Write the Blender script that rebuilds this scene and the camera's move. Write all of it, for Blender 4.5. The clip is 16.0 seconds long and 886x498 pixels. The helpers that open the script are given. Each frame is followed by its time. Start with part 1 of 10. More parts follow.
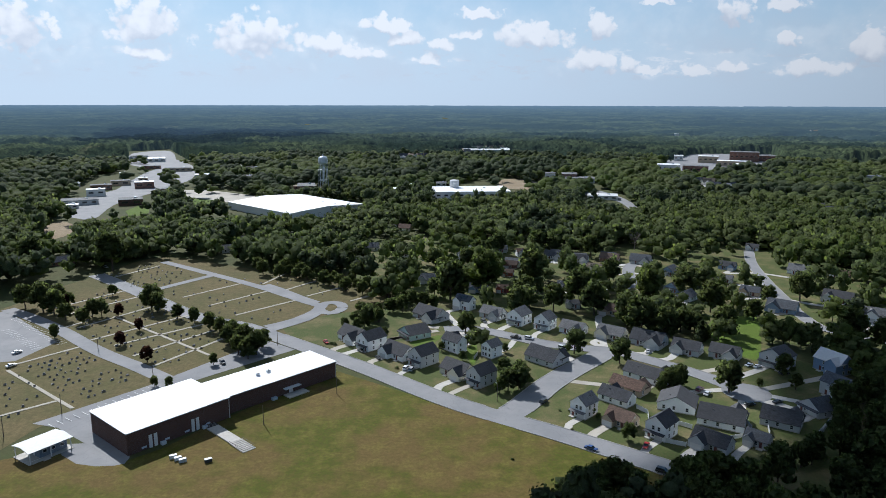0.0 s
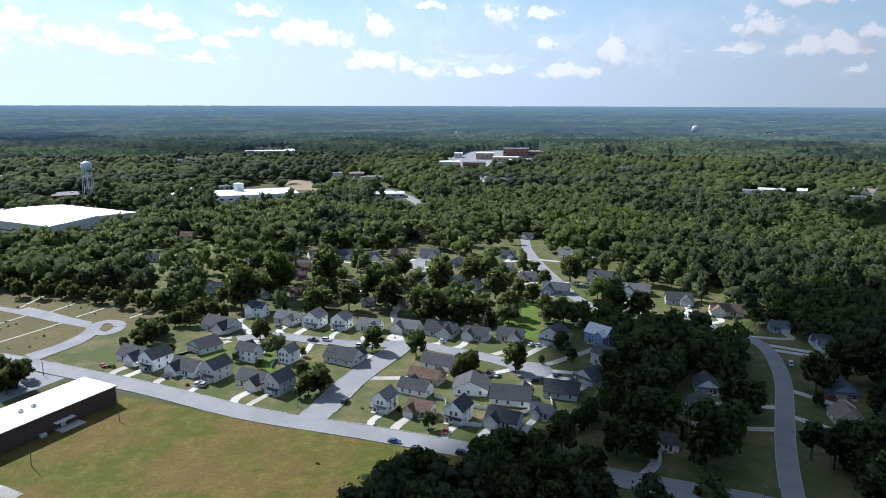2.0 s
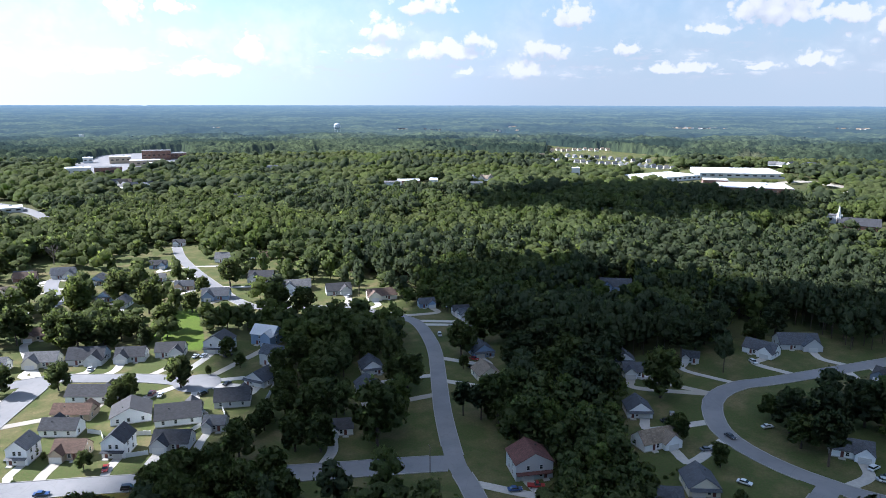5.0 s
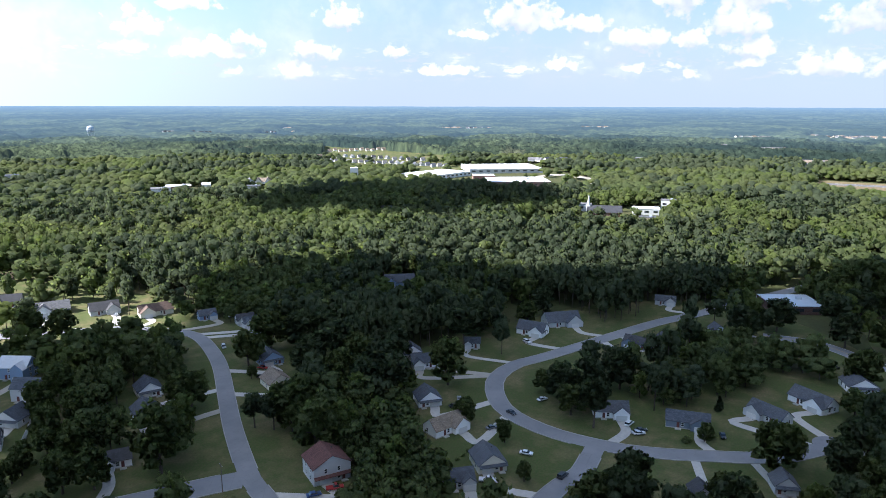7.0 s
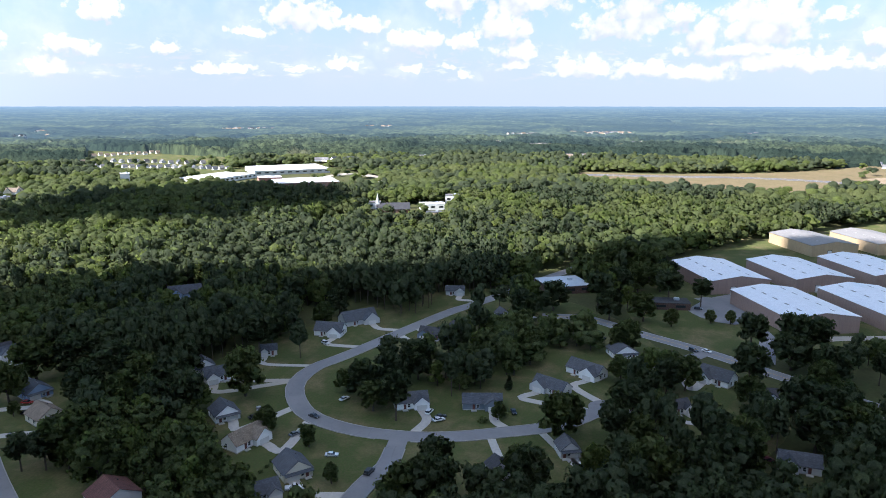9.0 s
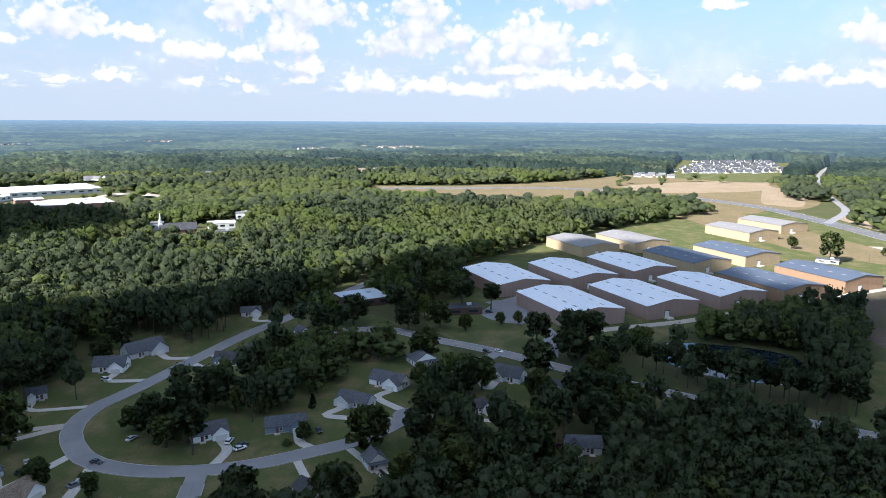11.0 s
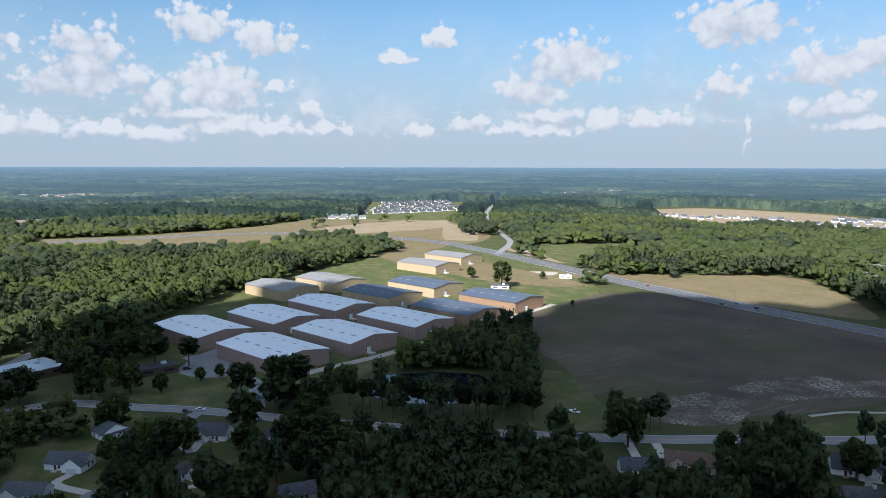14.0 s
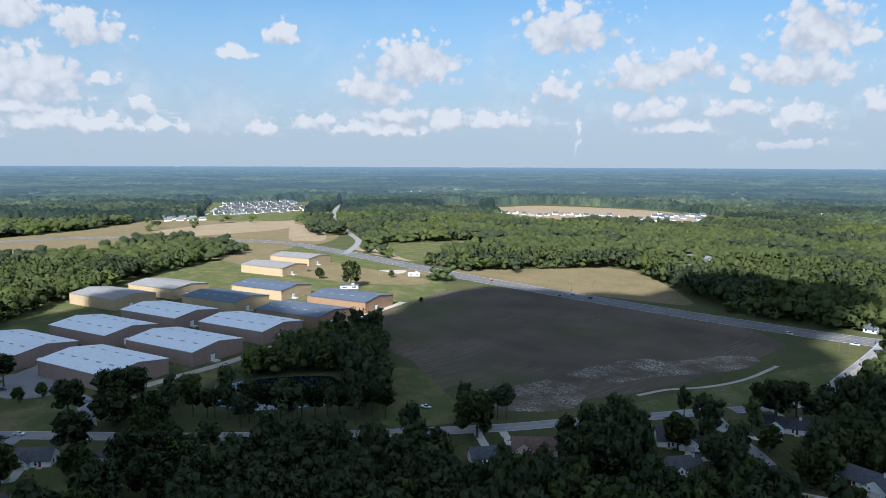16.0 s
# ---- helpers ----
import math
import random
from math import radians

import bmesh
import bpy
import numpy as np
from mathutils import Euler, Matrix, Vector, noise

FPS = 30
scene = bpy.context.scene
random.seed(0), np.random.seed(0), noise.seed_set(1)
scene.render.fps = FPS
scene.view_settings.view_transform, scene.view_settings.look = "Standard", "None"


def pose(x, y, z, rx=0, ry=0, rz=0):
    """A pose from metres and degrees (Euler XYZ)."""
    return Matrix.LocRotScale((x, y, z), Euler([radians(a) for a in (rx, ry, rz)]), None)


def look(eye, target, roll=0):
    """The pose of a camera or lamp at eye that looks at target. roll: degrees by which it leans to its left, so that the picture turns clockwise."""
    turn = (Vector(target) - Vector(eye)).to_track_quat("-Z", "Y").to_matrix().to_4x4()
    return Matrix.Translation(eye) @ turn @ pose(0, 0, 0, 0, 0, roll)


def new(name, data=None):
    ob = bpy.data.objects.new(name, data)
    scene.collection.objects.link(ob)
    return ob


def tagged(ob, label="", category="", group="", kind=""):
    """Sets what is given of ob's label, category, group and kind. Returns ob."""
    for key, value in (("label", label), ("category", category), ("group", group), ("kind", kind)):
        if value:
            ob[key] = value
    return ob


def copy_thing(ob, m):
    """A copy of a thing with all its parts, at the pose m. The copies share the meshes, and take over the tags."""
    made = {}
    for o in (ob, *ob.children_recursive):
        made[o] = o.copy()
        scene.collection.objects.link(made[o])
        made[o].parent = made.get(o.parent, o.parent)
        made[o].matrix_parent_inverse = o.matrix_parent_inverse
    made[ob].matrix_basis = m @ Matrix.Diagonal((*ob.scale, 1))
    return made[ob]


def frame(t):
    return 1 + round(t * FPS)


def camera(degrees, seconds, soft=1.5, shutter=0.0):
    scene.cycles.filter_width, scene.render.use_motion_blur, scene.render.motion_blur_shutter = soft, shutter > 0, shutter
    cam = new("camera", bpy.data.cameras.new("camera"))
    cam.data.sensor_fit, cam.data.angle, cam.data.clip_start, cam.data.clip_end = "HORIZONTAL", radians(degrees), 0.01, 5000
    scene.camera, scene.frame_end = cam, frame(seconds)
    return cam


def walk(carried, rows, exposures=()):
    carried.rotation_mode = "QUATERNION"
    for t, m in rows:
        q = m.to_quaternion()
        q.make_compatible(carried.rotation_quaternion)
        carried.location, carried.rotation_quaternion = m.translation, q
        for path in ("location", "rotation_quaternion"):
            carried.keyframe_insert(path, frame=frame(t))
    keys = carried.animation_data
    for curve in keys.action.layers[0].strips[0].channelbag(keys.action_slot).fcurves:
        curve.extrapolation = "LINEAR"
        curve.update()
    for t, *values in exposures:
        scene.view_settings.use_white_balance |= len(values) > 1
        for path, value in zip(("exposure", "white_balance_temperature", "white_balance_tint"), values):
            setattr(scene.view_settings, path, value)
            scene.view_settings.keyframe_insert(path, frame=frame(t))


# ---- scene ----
cam = camera(64.7, 16.0, soft=0.9)
PATH = [
    (0.0, pose(0, 0, 120, 78.21, -0.12, 0.00)),
    (0.5, pose(0, 0, 120, 78.23, -0.12, -4.24)),
    (1.0, pose(0, 0, 120, 78.24, -0.12, -8.44)),
    (1.5, pose(0, 0, 120, 78.24, -0.13, -12.80)),
    (2.0, pose(0, 0, 120, 78.25, -0.15, -17.26)),
    (2.5, pose(0, 0, 120, 78.26, -0.20, -22.09)),
    (3.0, pose(0, 0, 120, 78.28, -0.23, -26.98)),
    (3.5, pose(0, 0, 120, 78.29, -0.18, -31.84)),
    (4.0, pose(0, 0, 120, 78.29, -0.15, -36.43)),
    (4.2, pose(0, 0, 120, 78.26, -0.10, -38.26)),
    (6.3, pose(0, 0, 120, 78.27, -0.17, -56.78)),
    (6.5, pose(0, 0, 120, 78.27, -0.13, -58.64)),
    (7.0, pose(0, 0, 120, 78.29, -0.13, -63.27)),
    (7.5, pose(0, 0, 120, 78.30, -0.17, -67.79)),
    (8.0, pose(0, 0, 120, 78.30, -0.16, -72.11)),
    (8.5, pose(0, 0, 120, 78.29, -0.10, -76.32)),
    (9.0, pose(0, 0, 120, 78.28, -0.03, -80.51)),
    (9.2, pose(0, 0, 120, 78.26, -0.08, -82.23)),
    (11.3, pose(0, 0, 120, 79.42, -0.21, -99.97)),
    (11.5, pose(0, 0, 120, 79.45, -0.15, -101.80)),
    (12.0, pose(0, 0, 120, 82.14, -0.15, -106.42)),
    (12.5, pose(0, 0, 120, 82.70, -0.09, -111.00)),
    (13.0, pose(0, 0, 120, 83.16, -0.13, -115.31)),
    (13.5, pose(0, 0, 120, 83.16, -0.13, -118.56)),
    (14.0, pose(0, 0, 120, 83.15, -0.11, -121.89)),
    (14.5, pose(0, 0, 120, 83.15, -0.12, -125.05)),
    (15.0, pose(0, 0, 120, 83.14, -0.20, -127.99)),
    (15.5, pose(0, 0, 120, 83.13, -0.20, -131.19)),
    (16.0, pose(0, 0, 120, 83.13, -0.24, -134.33)),
]
walk(cam, PATH, exposures=[(0, 0.1, 5700, 9.5), (2, 0.6, 5620, 12), (3.5, 0.85, 5600, 13.5), (7, 1.4, 5780, 15.5), (9.2, 1.42, 5950, 16), (11.5, 1.22, 5950, 14), (12.5, 0.97, 5900, 12), (16, 0.83, 5750, 10)])

# ---- world and sun ----
SUN_AZ, SUN_EL = 29.0, 39.0          # degrees to the left of north (+y), and above the horizon
SUN_DIR = Vector((-math.sin(radians(SUN_AZ)) * math.cos(radians(SUN_EL)), math.cos(radians(SUN_AZ)) * math.cos(radians(SUN_EL)), math.sin(radians(SUN_EL))))
sun_data = bpy.data.lights.new("sun", "SUN")
sun_data.energy, sun_data.angle, sun_data.color = 5.4, radians(0.53), (1.0, 0.95, 0.87)
sun = new("sun", sun_data)
sun.matrix_world = look((0, 0, 0), -SUN_DIR)
sun.location = (0, 0, 3000)

PUFFS = []


def puff(az, el, w, h):
    """One heap of cloud in the sky: azimuth to the right of north, elevation, half width and half height, in degrees."""
    PUFFS.append((az, el, w, h))


puff(-30.1, 5.3, 1.99, 2.50)
puff(-28.1, 4.8, 0.69, 0.94)
puff(-22.1, 5.7, 2.82, 2.19)
puff(-22.6, 3.6, 1.78, 0.75)
puff(-14.5, 4.9, 4.22, 1.87)
puff(-9.2, 4.7, 2.05, 0.94)
puff(-6.4, 4.0, 2.98, 0.75)
puff(-4.4, 6.0, 2.71, 0.81)
puff(-2.9, 5.0, 2.11, 0.81)
puff(-0.4, 4.5, 1.33, 0.75)
puff(-1.3, 3.4, 1.81, 0.62)
puff(2.0, 5.4, 1.81, 0.56)
puff(2.9, 6.9, 2.12, 0.62)
puff(6.9, 5.2, 3.87, 1.37)
puff(12.0, 5.8, 1.44, 1.25)
puff(11.7, 3.3, 2.30, 1.12)
puff(14.3, 3.1, 1.13, 0.87)
puff(16.0, 2.5, 1.66, 0.50)
puff(19.3, 2.4, 1.60, 0.56)
puff(22.0, 2.7, 2.05, 0.62)
puff(16.5, 7.4, 1.94, 0.50)
puff(21.5, 6.6, 1.55, 1.37)
puff(25.6, 4.4, 0.97, 0.81)
puff(30.6, 3.9, 1.75, 1.56)
puff(25.0, 6.8, 1.47, 0.62)
puff(27.2, 2.4, 2.82, 0.75)
puff(40.7, 5.6, 2.24, 1.25)
puff(39.6, 4.1, 2.07, 0.50)
puff(45.7, 4.1, 4.25, 0.87)
puff(47.7, 4.8, 1.55, 0.75)
puff(43.8, 7.4, 2.60, 0.94)
puff(53.3, 4.1, 2.33, 1.00)
puff(51.9, 2.5, 2.64, 0.81)
puff(55.4, 6.5, 2.00, 1.25)
puff(59.7, 4.2, 1.62, 0.69)
puff(62.4, 2.6, 1.75, 0.62)
puff(47.0, 2.4, 0.67, 0.37)
puff(59.5, 4.2, 1.50, 0.50)
puff(69.7, 6.8, 3.59, 1.75)
puff(74.2, 6.1, 2.32, 0.81)
puff(65.7, 5.5, 1.81, 0.50)
puff(78.3, 4.9, 3.64, 1.37)
puff(82.2, 4.7, 1.50, 1.00)
puff(85.4, 5.8, 3.07, 1.25)
puff(86.3, 4.2, 2.02, 1.00)
puff(63.5, 2.6, 3.01, 0.56)
puff(69.3, 2.7, 1.67, 0.37)
puff(72.6, 3.1, 1.76, 0.62)
puff(78.0, 2.7, 1.12, 0.50)
puff(86.0, 3.1, 1.52, 0.56)
puff(91.5, 2.7, 2.77, 1.12)
puff(80.9, 2.8, 0.82, 0.50)
puff(82.3, 2.3, 0.80, 0.56)
puff(93.2, 5.8, 2.22, 1.25)
puff(100.0, 5.3, 2.39, 1.50)
puff(104.8, 6.1, 3.71, 1.87)
puff(102.0, 4.2, 2.07, 0.75)
puff(106.2, 3.6, 1.45, 0.75)
puff(95.7, 2.7, 3.35, 0.94)
puff(100.2, 2.3, 3.18, 0.94)
puff(81.4, 8.5, 2.72, 2.37)
puff(86.7, 8.3, 5.26, 2.37)
puff(85.0, 6.1, 2.66, 1.25)
puff(82.2, 4.8, 1.38, 1.12)
puff(86.0, 4.1, 1.97, 0.94)
puff(95.4, 7.4, 3.36, 3.44)
puff(93.3, 6.0, 2.73, 1.56)
puff(98.4, 6.4, 1.73, 1.12)
puff(91.5, 2.8, 2.40, 1.25)
puff(100.1, 5.4, 1.75, 1.12)
puff(104.5, 5.9, 4.18, 2.81)
puff(102.7, 4.1, 4.72, 0.94)
puff(109.0, 6.1, 1.21, 0.62)
puff(111.3, 4.4, 1.21, 0.94)
puff(103.2, 10.5, 3.00, 1.75)
puff(107.9, 9.6, 3.35, 1.50)
puff(121.5, 9.9, 1.65, 1.12)
puff(118.0, 8.4, 1.80, 0.62)
puff(96.1, 2.7, 3.37, 0.87)
puff(106.3, 3.0, 6.58, 0.87)
puff(113.1, 3.0, 2.41, 0.75)
puff(120.1, 2.8, 1.76, 0.81)
puff(123.8, 3.3, 2.29, 1.12)
puff(131.9, 8.2, 4.74, 2.37)
puff(128.8, 6.1, 3.28, 1.87)
puff(130.5, 4.0, 3.74, 1.00)
puff(129.3, 2.9, 5.95, 0.75)
puff(135.2, 3.6, 2.49, 1.25)
puff(139.2, 3.7, 2.79, 0.94)
puff(144.3, 10.6, 5.04, 2.37)
puff(161.8, 9.8, 3.55, 2.81)
puff(165.0, 8.8, 1.33, 0.94)
puff(160.6, 7.0, 4.83, 1.75)
puff(150.0, 7.0, 4.20, 1.75)
puff(153.7, 7.7, 2.69, 1.56)
puff(143.3, 6.0, 2.24, 1.37)
puff(150.9, 4.3, 3.87, 1.37)
puff(156.6, 4.4, 3.08, 1.06)
puff(161.1, 3.6, 2.38, 1.25)
puff(156.9, 6.0, 1.13, 0.75)
puff(165.6, 4.4, 1.09, 1.25)
puff(152.7, 3.0, 3.25, 0.75)
puff(138.2, 3.5, 3.00, 0.94)
puff(160.5, 1.6, 2.89, 0.50)
puff(145.1, 3.0, 0.23, 1.12)
puff(145.2, 1.4, 0.23, 1.56)

def build_world():
    world = bpy.data.worlds.new("summer_sky")
    scene.world = world
    world.use_nodes = True
    nt = world.node_tree
    N, link = nt.nodes, nt.links.new
    N.clear()

    def math_node(op, a, b=None, c=None, clamp=False):
        n = N.new("ShaderNodeMath")
        n.operation, n.use_clamp = op, clamp
        for i, v in enumerate((a, b, c)):
            if v is None:
                continue
            if isinstance(v, (int, float)):
                n.inputs[i].default_value = v
            else:
                link(v, n.inputs[i])
        return n.outputs[0]

    def vec_node(op, a, b):
        n = N.new("ShaderNodeVectorMath")
        n.operation = op
        for i, v in enumerate((a, b)):
            if v is None:
                continue
            if isinstance(v, tuple):
                n.inputs[i].default_value = v
            else:
                link(v, n.inputs[i])
        return n.outputs["Value"] if op == "LENGTH" else n.outputs[0]

    def smooth(v, lo, hi, to_lo=0.0, to_hi=1.0):
        n = N.new("ShaderNodeMapRange")
        n.interpolation_type = "SMOOTHSTEP"
        link(v, n.inputs[0])
        for i, x in enumerate((lo, hi, to_lo, to_hi)):
            n.inputs[i + 1].default_value = x
        return n.outputs[0]

    coord = N.new("ShaderNodeTexCoord").outputs["Generated"]
    sky = N.new("ShaderNodeTexSky")
    sky.sky_type, sky.sun_disc = "NISHITA", False
    sky.sun_elevation, sky.sun_rotation = radians(SUN_EL), radians(-SUN_AZ)
    sky.altitude, sky.air_density, sky.dust_density, sky.ozone_density = 100, 1.0, 0.3, 2.5
    sep = N.new("ShaderNodeSeparateXYZ")
    link(coord, sep.inputs[0])
    az = math_node("MULTIPLY", math_node("ARCTAN2", sep.outputs[0], sep.outputs[1]), 180 / math.pi)
    el = math_node("MULTIPLY", math_node("ARCSINE", sep.outputs[2]), 180 / math.pi)
    comb = N.new("ShaderNodeCombineXYZ")
    link(az, comb.inputs[0]), link(el, comb.inputs[1])
    flat = comb.outputs[0]

    def fbm(scale, detail, rough):
        n = N.new("ShaderNodeTexNoise")
        n.inputs["Scale"].default_value, n.inputs["Detail"].default_value, n.inputs["Roughness"].default_value = scale, detail, rough
        link(flat, n.inputs["Vector"])
        return n
    curl = fbm(0.55, 6, 0.6)
    centred = vec_node("SUBTRACT", curl.outputs["Color"], (0.5, 0.5, 0.5))
    warped = vec_node("ADD", flat, vec_node("MULTIPLY", centred, (2.0, 1.5, 0.0)))
    dens = None
    lift = None
    for a, e, w, h in PUFFS:
        d = vec_node("MULTIPLY", vec_node("SUBTRACT", warped, (a, e - h * 0.25, 0.0)), (1 / w, 0.8 / h, 0.0))
        length = vec_node("LENGTH", vec_node("MAXIMUM", d, vec_node("MULTIPLY", d, (-1.0, -1.9, 0.0))), None)     # flat underneath
        dens = length if dens is None else math_node("MINIMUM", dens, length)
    dens = math_node("SUBTRACT", 1.0, dens)
    fine = fbm(1.35, 9, 0.62).outputs["Fac"]
    body = math_node("ADD", dens, math_node("MULTIPLY", math_node("SUBTRACT", fine, 0.5), 1.3))
    heap = N.new("ShaderNodeTexVoronoi")                                        # rounded billows
    heap.inputs["Scale"].default_value, heap.inputs["Detail"].default_value = 0.9, 1.0
    link(vec_node("ADD", flat, vec_node("MULTIPLY", centred, (0.9, 0.7, 0.0))), heap.inputs["Vector"])
    billow = math_node("SUBTRACT", 0.62, heap.outputs["Distance"])
    body = math_node("ADD", body, math_node("MULTIPLY", billow, 0.75))
    cover = smooth(body, -0.05, 0.34)
    squat = vec_node("MULTIPLY", flat, (0.55, 1.7, 0.0))                        # rows of small heaps low over the land
    row = N.new("ShaderNodeTexNoise")
    row.inputs["Scale"].default_value, row.inputs["Detail"].default_value, row.inputs["Roughness"].default_value = 1.0, 8, 0.62
    link(squat, row.inputs["Vector"])
    low = math_node("MULTIPLY", smooth(row.outputs["Fac"], 0.5, 0.66, 0.0, 0.75), math_node("MULTIPLY", smooth(el, 1.0, 2.2), smooth(el, 5.5, 3.2)))
    cover = math_node("MAXIMUM", cover, low)
    thin = smooth(fbm(0.16, 5, 0.6).outputs["Fac"], 0.36, 0.75, 0.0, 0.55)      # thin high veil
    veil = math_node("MULTIPLY", thin, smooth(el, 14, 3))
    cover = math_node("MAXIMUM", cover, veil)
    ball = N.new("ShaderNodeTexNoise")                                          # the same heap clouds go on overhead
    ball.inputs["Scale"].default_value, ball.inputs["Detail"].default_value = 3.2, 6
    link(coord, ball.inputs["Vector"])
    overhead = math_node("MULTIPLY", smooth(ball.outputs["Fac"], 0.475, 0.615), smooth(el, 15, 22))
    cover = math_node("MAXIMUM", cover, overhead)
    cover = math_node("MULTIPLY", cover, smooth(el, 0.3, 2.5))
    glare = N.new("ShaderNodeVectorMath")                                       # the air is brighter towards the sun
    glare.operation = "DOT_PRODUCT"
    link(coord, glare.inputs[0])
    glare.inputs[1].default_value = SUN_DIR
    near_sun = smooth(glare.outputs["Value"], 0.02, 0.95, 1.0, 2.32)
    bright_side = smooth(glare.outputs["Value"], 0.08, 0.95, 1.0, 2.0)
    above = None                                                                # how thick the cloud is a little higher up
    raised = vec_node("ADD", warped, (0.0, 0.75, 0.0))
    for a, e, w, h in PUFFS:
        if h < 0.55:
            continue
        length = vec_node("LENGTH", vec_node("MULTIPLY", vec_node("SUBTRACT", raised, (a, e, 0.0)), (1 / w, 1 / h, 0.0)), None)
        above = length if above is None else math_node("MINIMUM", above, length)
    above = math_node("SUBTRACT", 1.0, above)
    puffs = fbm(0.75, 4, 0.5).outputs["Fac"]
    under = math_node("ADD", math_node("SUBTRACT", above, dens), math_node("MULTIPLY", math_node("SUBTRACT", puffs, 0.5), 1.2))
    under = math_node("SUBTRACT", under, math_node("MULTIPLY", billow, 0.7))
    grey = smooth(under, -0.35, 0.65, 1.0, 0.0)
    shade = N.new("ShaderNodeMix")
    shade.data_type = "RGBA"
    link(grey, shade.inputs["Factor"])
    shade.inputs["A"].default_value = (CLOUD * 0.74, CLOUD * 0.79, CLOUD * 0.86, 1)
    shade.inputs["B"].default_value = (CLOUD * 1.06, CLOUD * 1.06, CLOUD * 1.06, 1)
    lit = N.new("ShaderNodeVectorMath")
    lit.operation = "SCALE"
    link(shade.outputs["Result"], lit.inputs[0])
    link(bright_side, lit.inputs["Scale"])
    mix = N.new("ShaderNodeMix")
    mix.data_type = "RGBA"
    link(cover, mix.inputs["Factor"])
    haze = N.new("ShaderNodeMix")
    haze.data_type = "RGBA"
    link(smooth(el, 16, 1, 0.0, 0.94), haze.inputs["Factor"])
    tone = N.new("ShaderNodeMix")
    tone.data_type, tone.blend_type = "RGBA", "MULTIPLY"
    tone.inputs["Factor"].default_value = 1.0
    link(sky.outputs[0], tone.inputs["A"])
    tone.inputs["B"].default_value = (0.63, 0.80, 0.81, 1)
    link(tone.outputs["Result"], haze.inputs["A"])
    air = N.new("ShaderNodeVectorMath")
    air.operation = "SCALE"
    air.inputs[0].default_value = (3.05, 3.5, 3.98)
    link(near_sun, air.inputs["Scale"])
    link(air.outputs[0], haze.inputs["B"])
    link(haze.outputs["Result"], mix.inputs["A"])
    link(lit.outputs[0], mix.inputs["B"])
    back = N.new("ShaderNodeBackground")
    back.inputs["Strength"].default_value = SKY
    link(mix.outputs["Result"], back.inputs["Color"])
    out = N.new("ShaderNodeOutputWorld")
    link(back.outputs[0], out.inputs["Surface"])


SKY = 0.086
CLOUD = 4.75
build_world()

# ---- materials ----


class Shader:
    """A small helper round one node material."""

    def __init__(self, name):
        self.m = bpy.data.materials.new(name)
        self.m.use_nodes = True
        self.t = self.m.node_tree
        self.b = self.t.nodes["Principled BSDF"]
        self.geo = None

    def node(self, kind, **inputs):
        n = self.t.nodes.new("ShaderNode" + kind)
        for k, v in inputs.items():
            self.put(n.inputs[k], v)
        return n

    def put(self, socket, v):
        if isinstance(v, bpy.types.NodeSocket):
            self.t.links.new(v, socket)
        else:
            socket.default_value = v

    def where(self):
        if self.geo is None:
            self.geo = self.node("NewGeometry")
        return self.geo.outputs["Position"]

    def noise(self, scale, detail=4, rough=0.55, vector=None, out="Fac"):
        return self.node("TexNoise", Scale=scale, Detail=detail, Roughness=rough, Vector=vector or self.where()).outputs[out]

    def stretch(self, sx, sy, sz, turn=0.0):
        n = self.node("Mapping", Vector=self.where())
        n.inputs["Scale"].default_value = (sx, sy, sz)
        n.inputs["Rotation"].default_value = (0, 0, radians(turn))
        return n.outputs[0]

    def ramp(self, fac, lo, hi, a=0.0, b=1.0):
        n = self.node("MapRange", Value=fac)
        for i, x in enumerate((lo, hi, a, b)):
            n.inputs[i + 1].default_value = x
        return n.outputs[0]

    def mix(self, fac, a, b, how="MIX"):
        n = self.t.nodes.new("ShaderNodeMix")
        n.data_type, n.blend_type = "RGBA", how
        self.put(n.inputs["Factor"], fac)
        for key, v in (("A", a), ("B", b)):
            self.put(n.inputs[key], (*v, 1) if isinstance(v, tuple) and len(v) == 3 else v)
        return n.outputs["Result"]

    def bump(self, height, strength, distance):
        n = self.node("Bump", Height=height, Strength=strength, Distance=distance)
        self.put(self.b.inputs["Normal"], n.outputs[0])

    def done(self, colour, rough=0.8, metal=0.0, spec=0.3):
        self.put(self.b.inputs["Base Color"], (*colour, 1) if isinstance(colour, tuple) else colour)
        self.put(self.b.inputs["Roughness"], rough)
        self.put(self.b.inputs["Metallic"], metal)
        self.put(self.b.inputs["Specular IOR Level"], spec)
        return self.m


def blotchy(name, a, b, c, scale=0.05, fine=0.8, rough=0.95, spec=0.1, bump=0.3, dist=0.2, lo=0.35, hi=0.65):
    """Ground cover: a and b in large patches, c in small flecks."""
    s = Shader(name)
    big = s.ramp(s.noise(scale, 6, 0.6), lo, hi)
    col = s.mix(big, a, b)
    col = s.mix(s.ramp(s.noise(scale * 5, 5, 0.65), 0.45, 0.75, 0, 0.8), col, c)
    mid = s.noise(scale * 22, 5, 0.7)
    col = s.mix(s.ramp(mid, 0.4, 0.62, 0.0, 0.55), col, tuple(v * 0.62 for v in b))
    grain = s.noise(fine, 4, 0.7)
    col = s.mix(s.ramp(grain, 0.3, 0.75, 0.0, 0.35), col, (0.02, 0.025, 0.01))
    s.bump(grain, bump, dist)
    return s.done(col, rough, 0, spec)


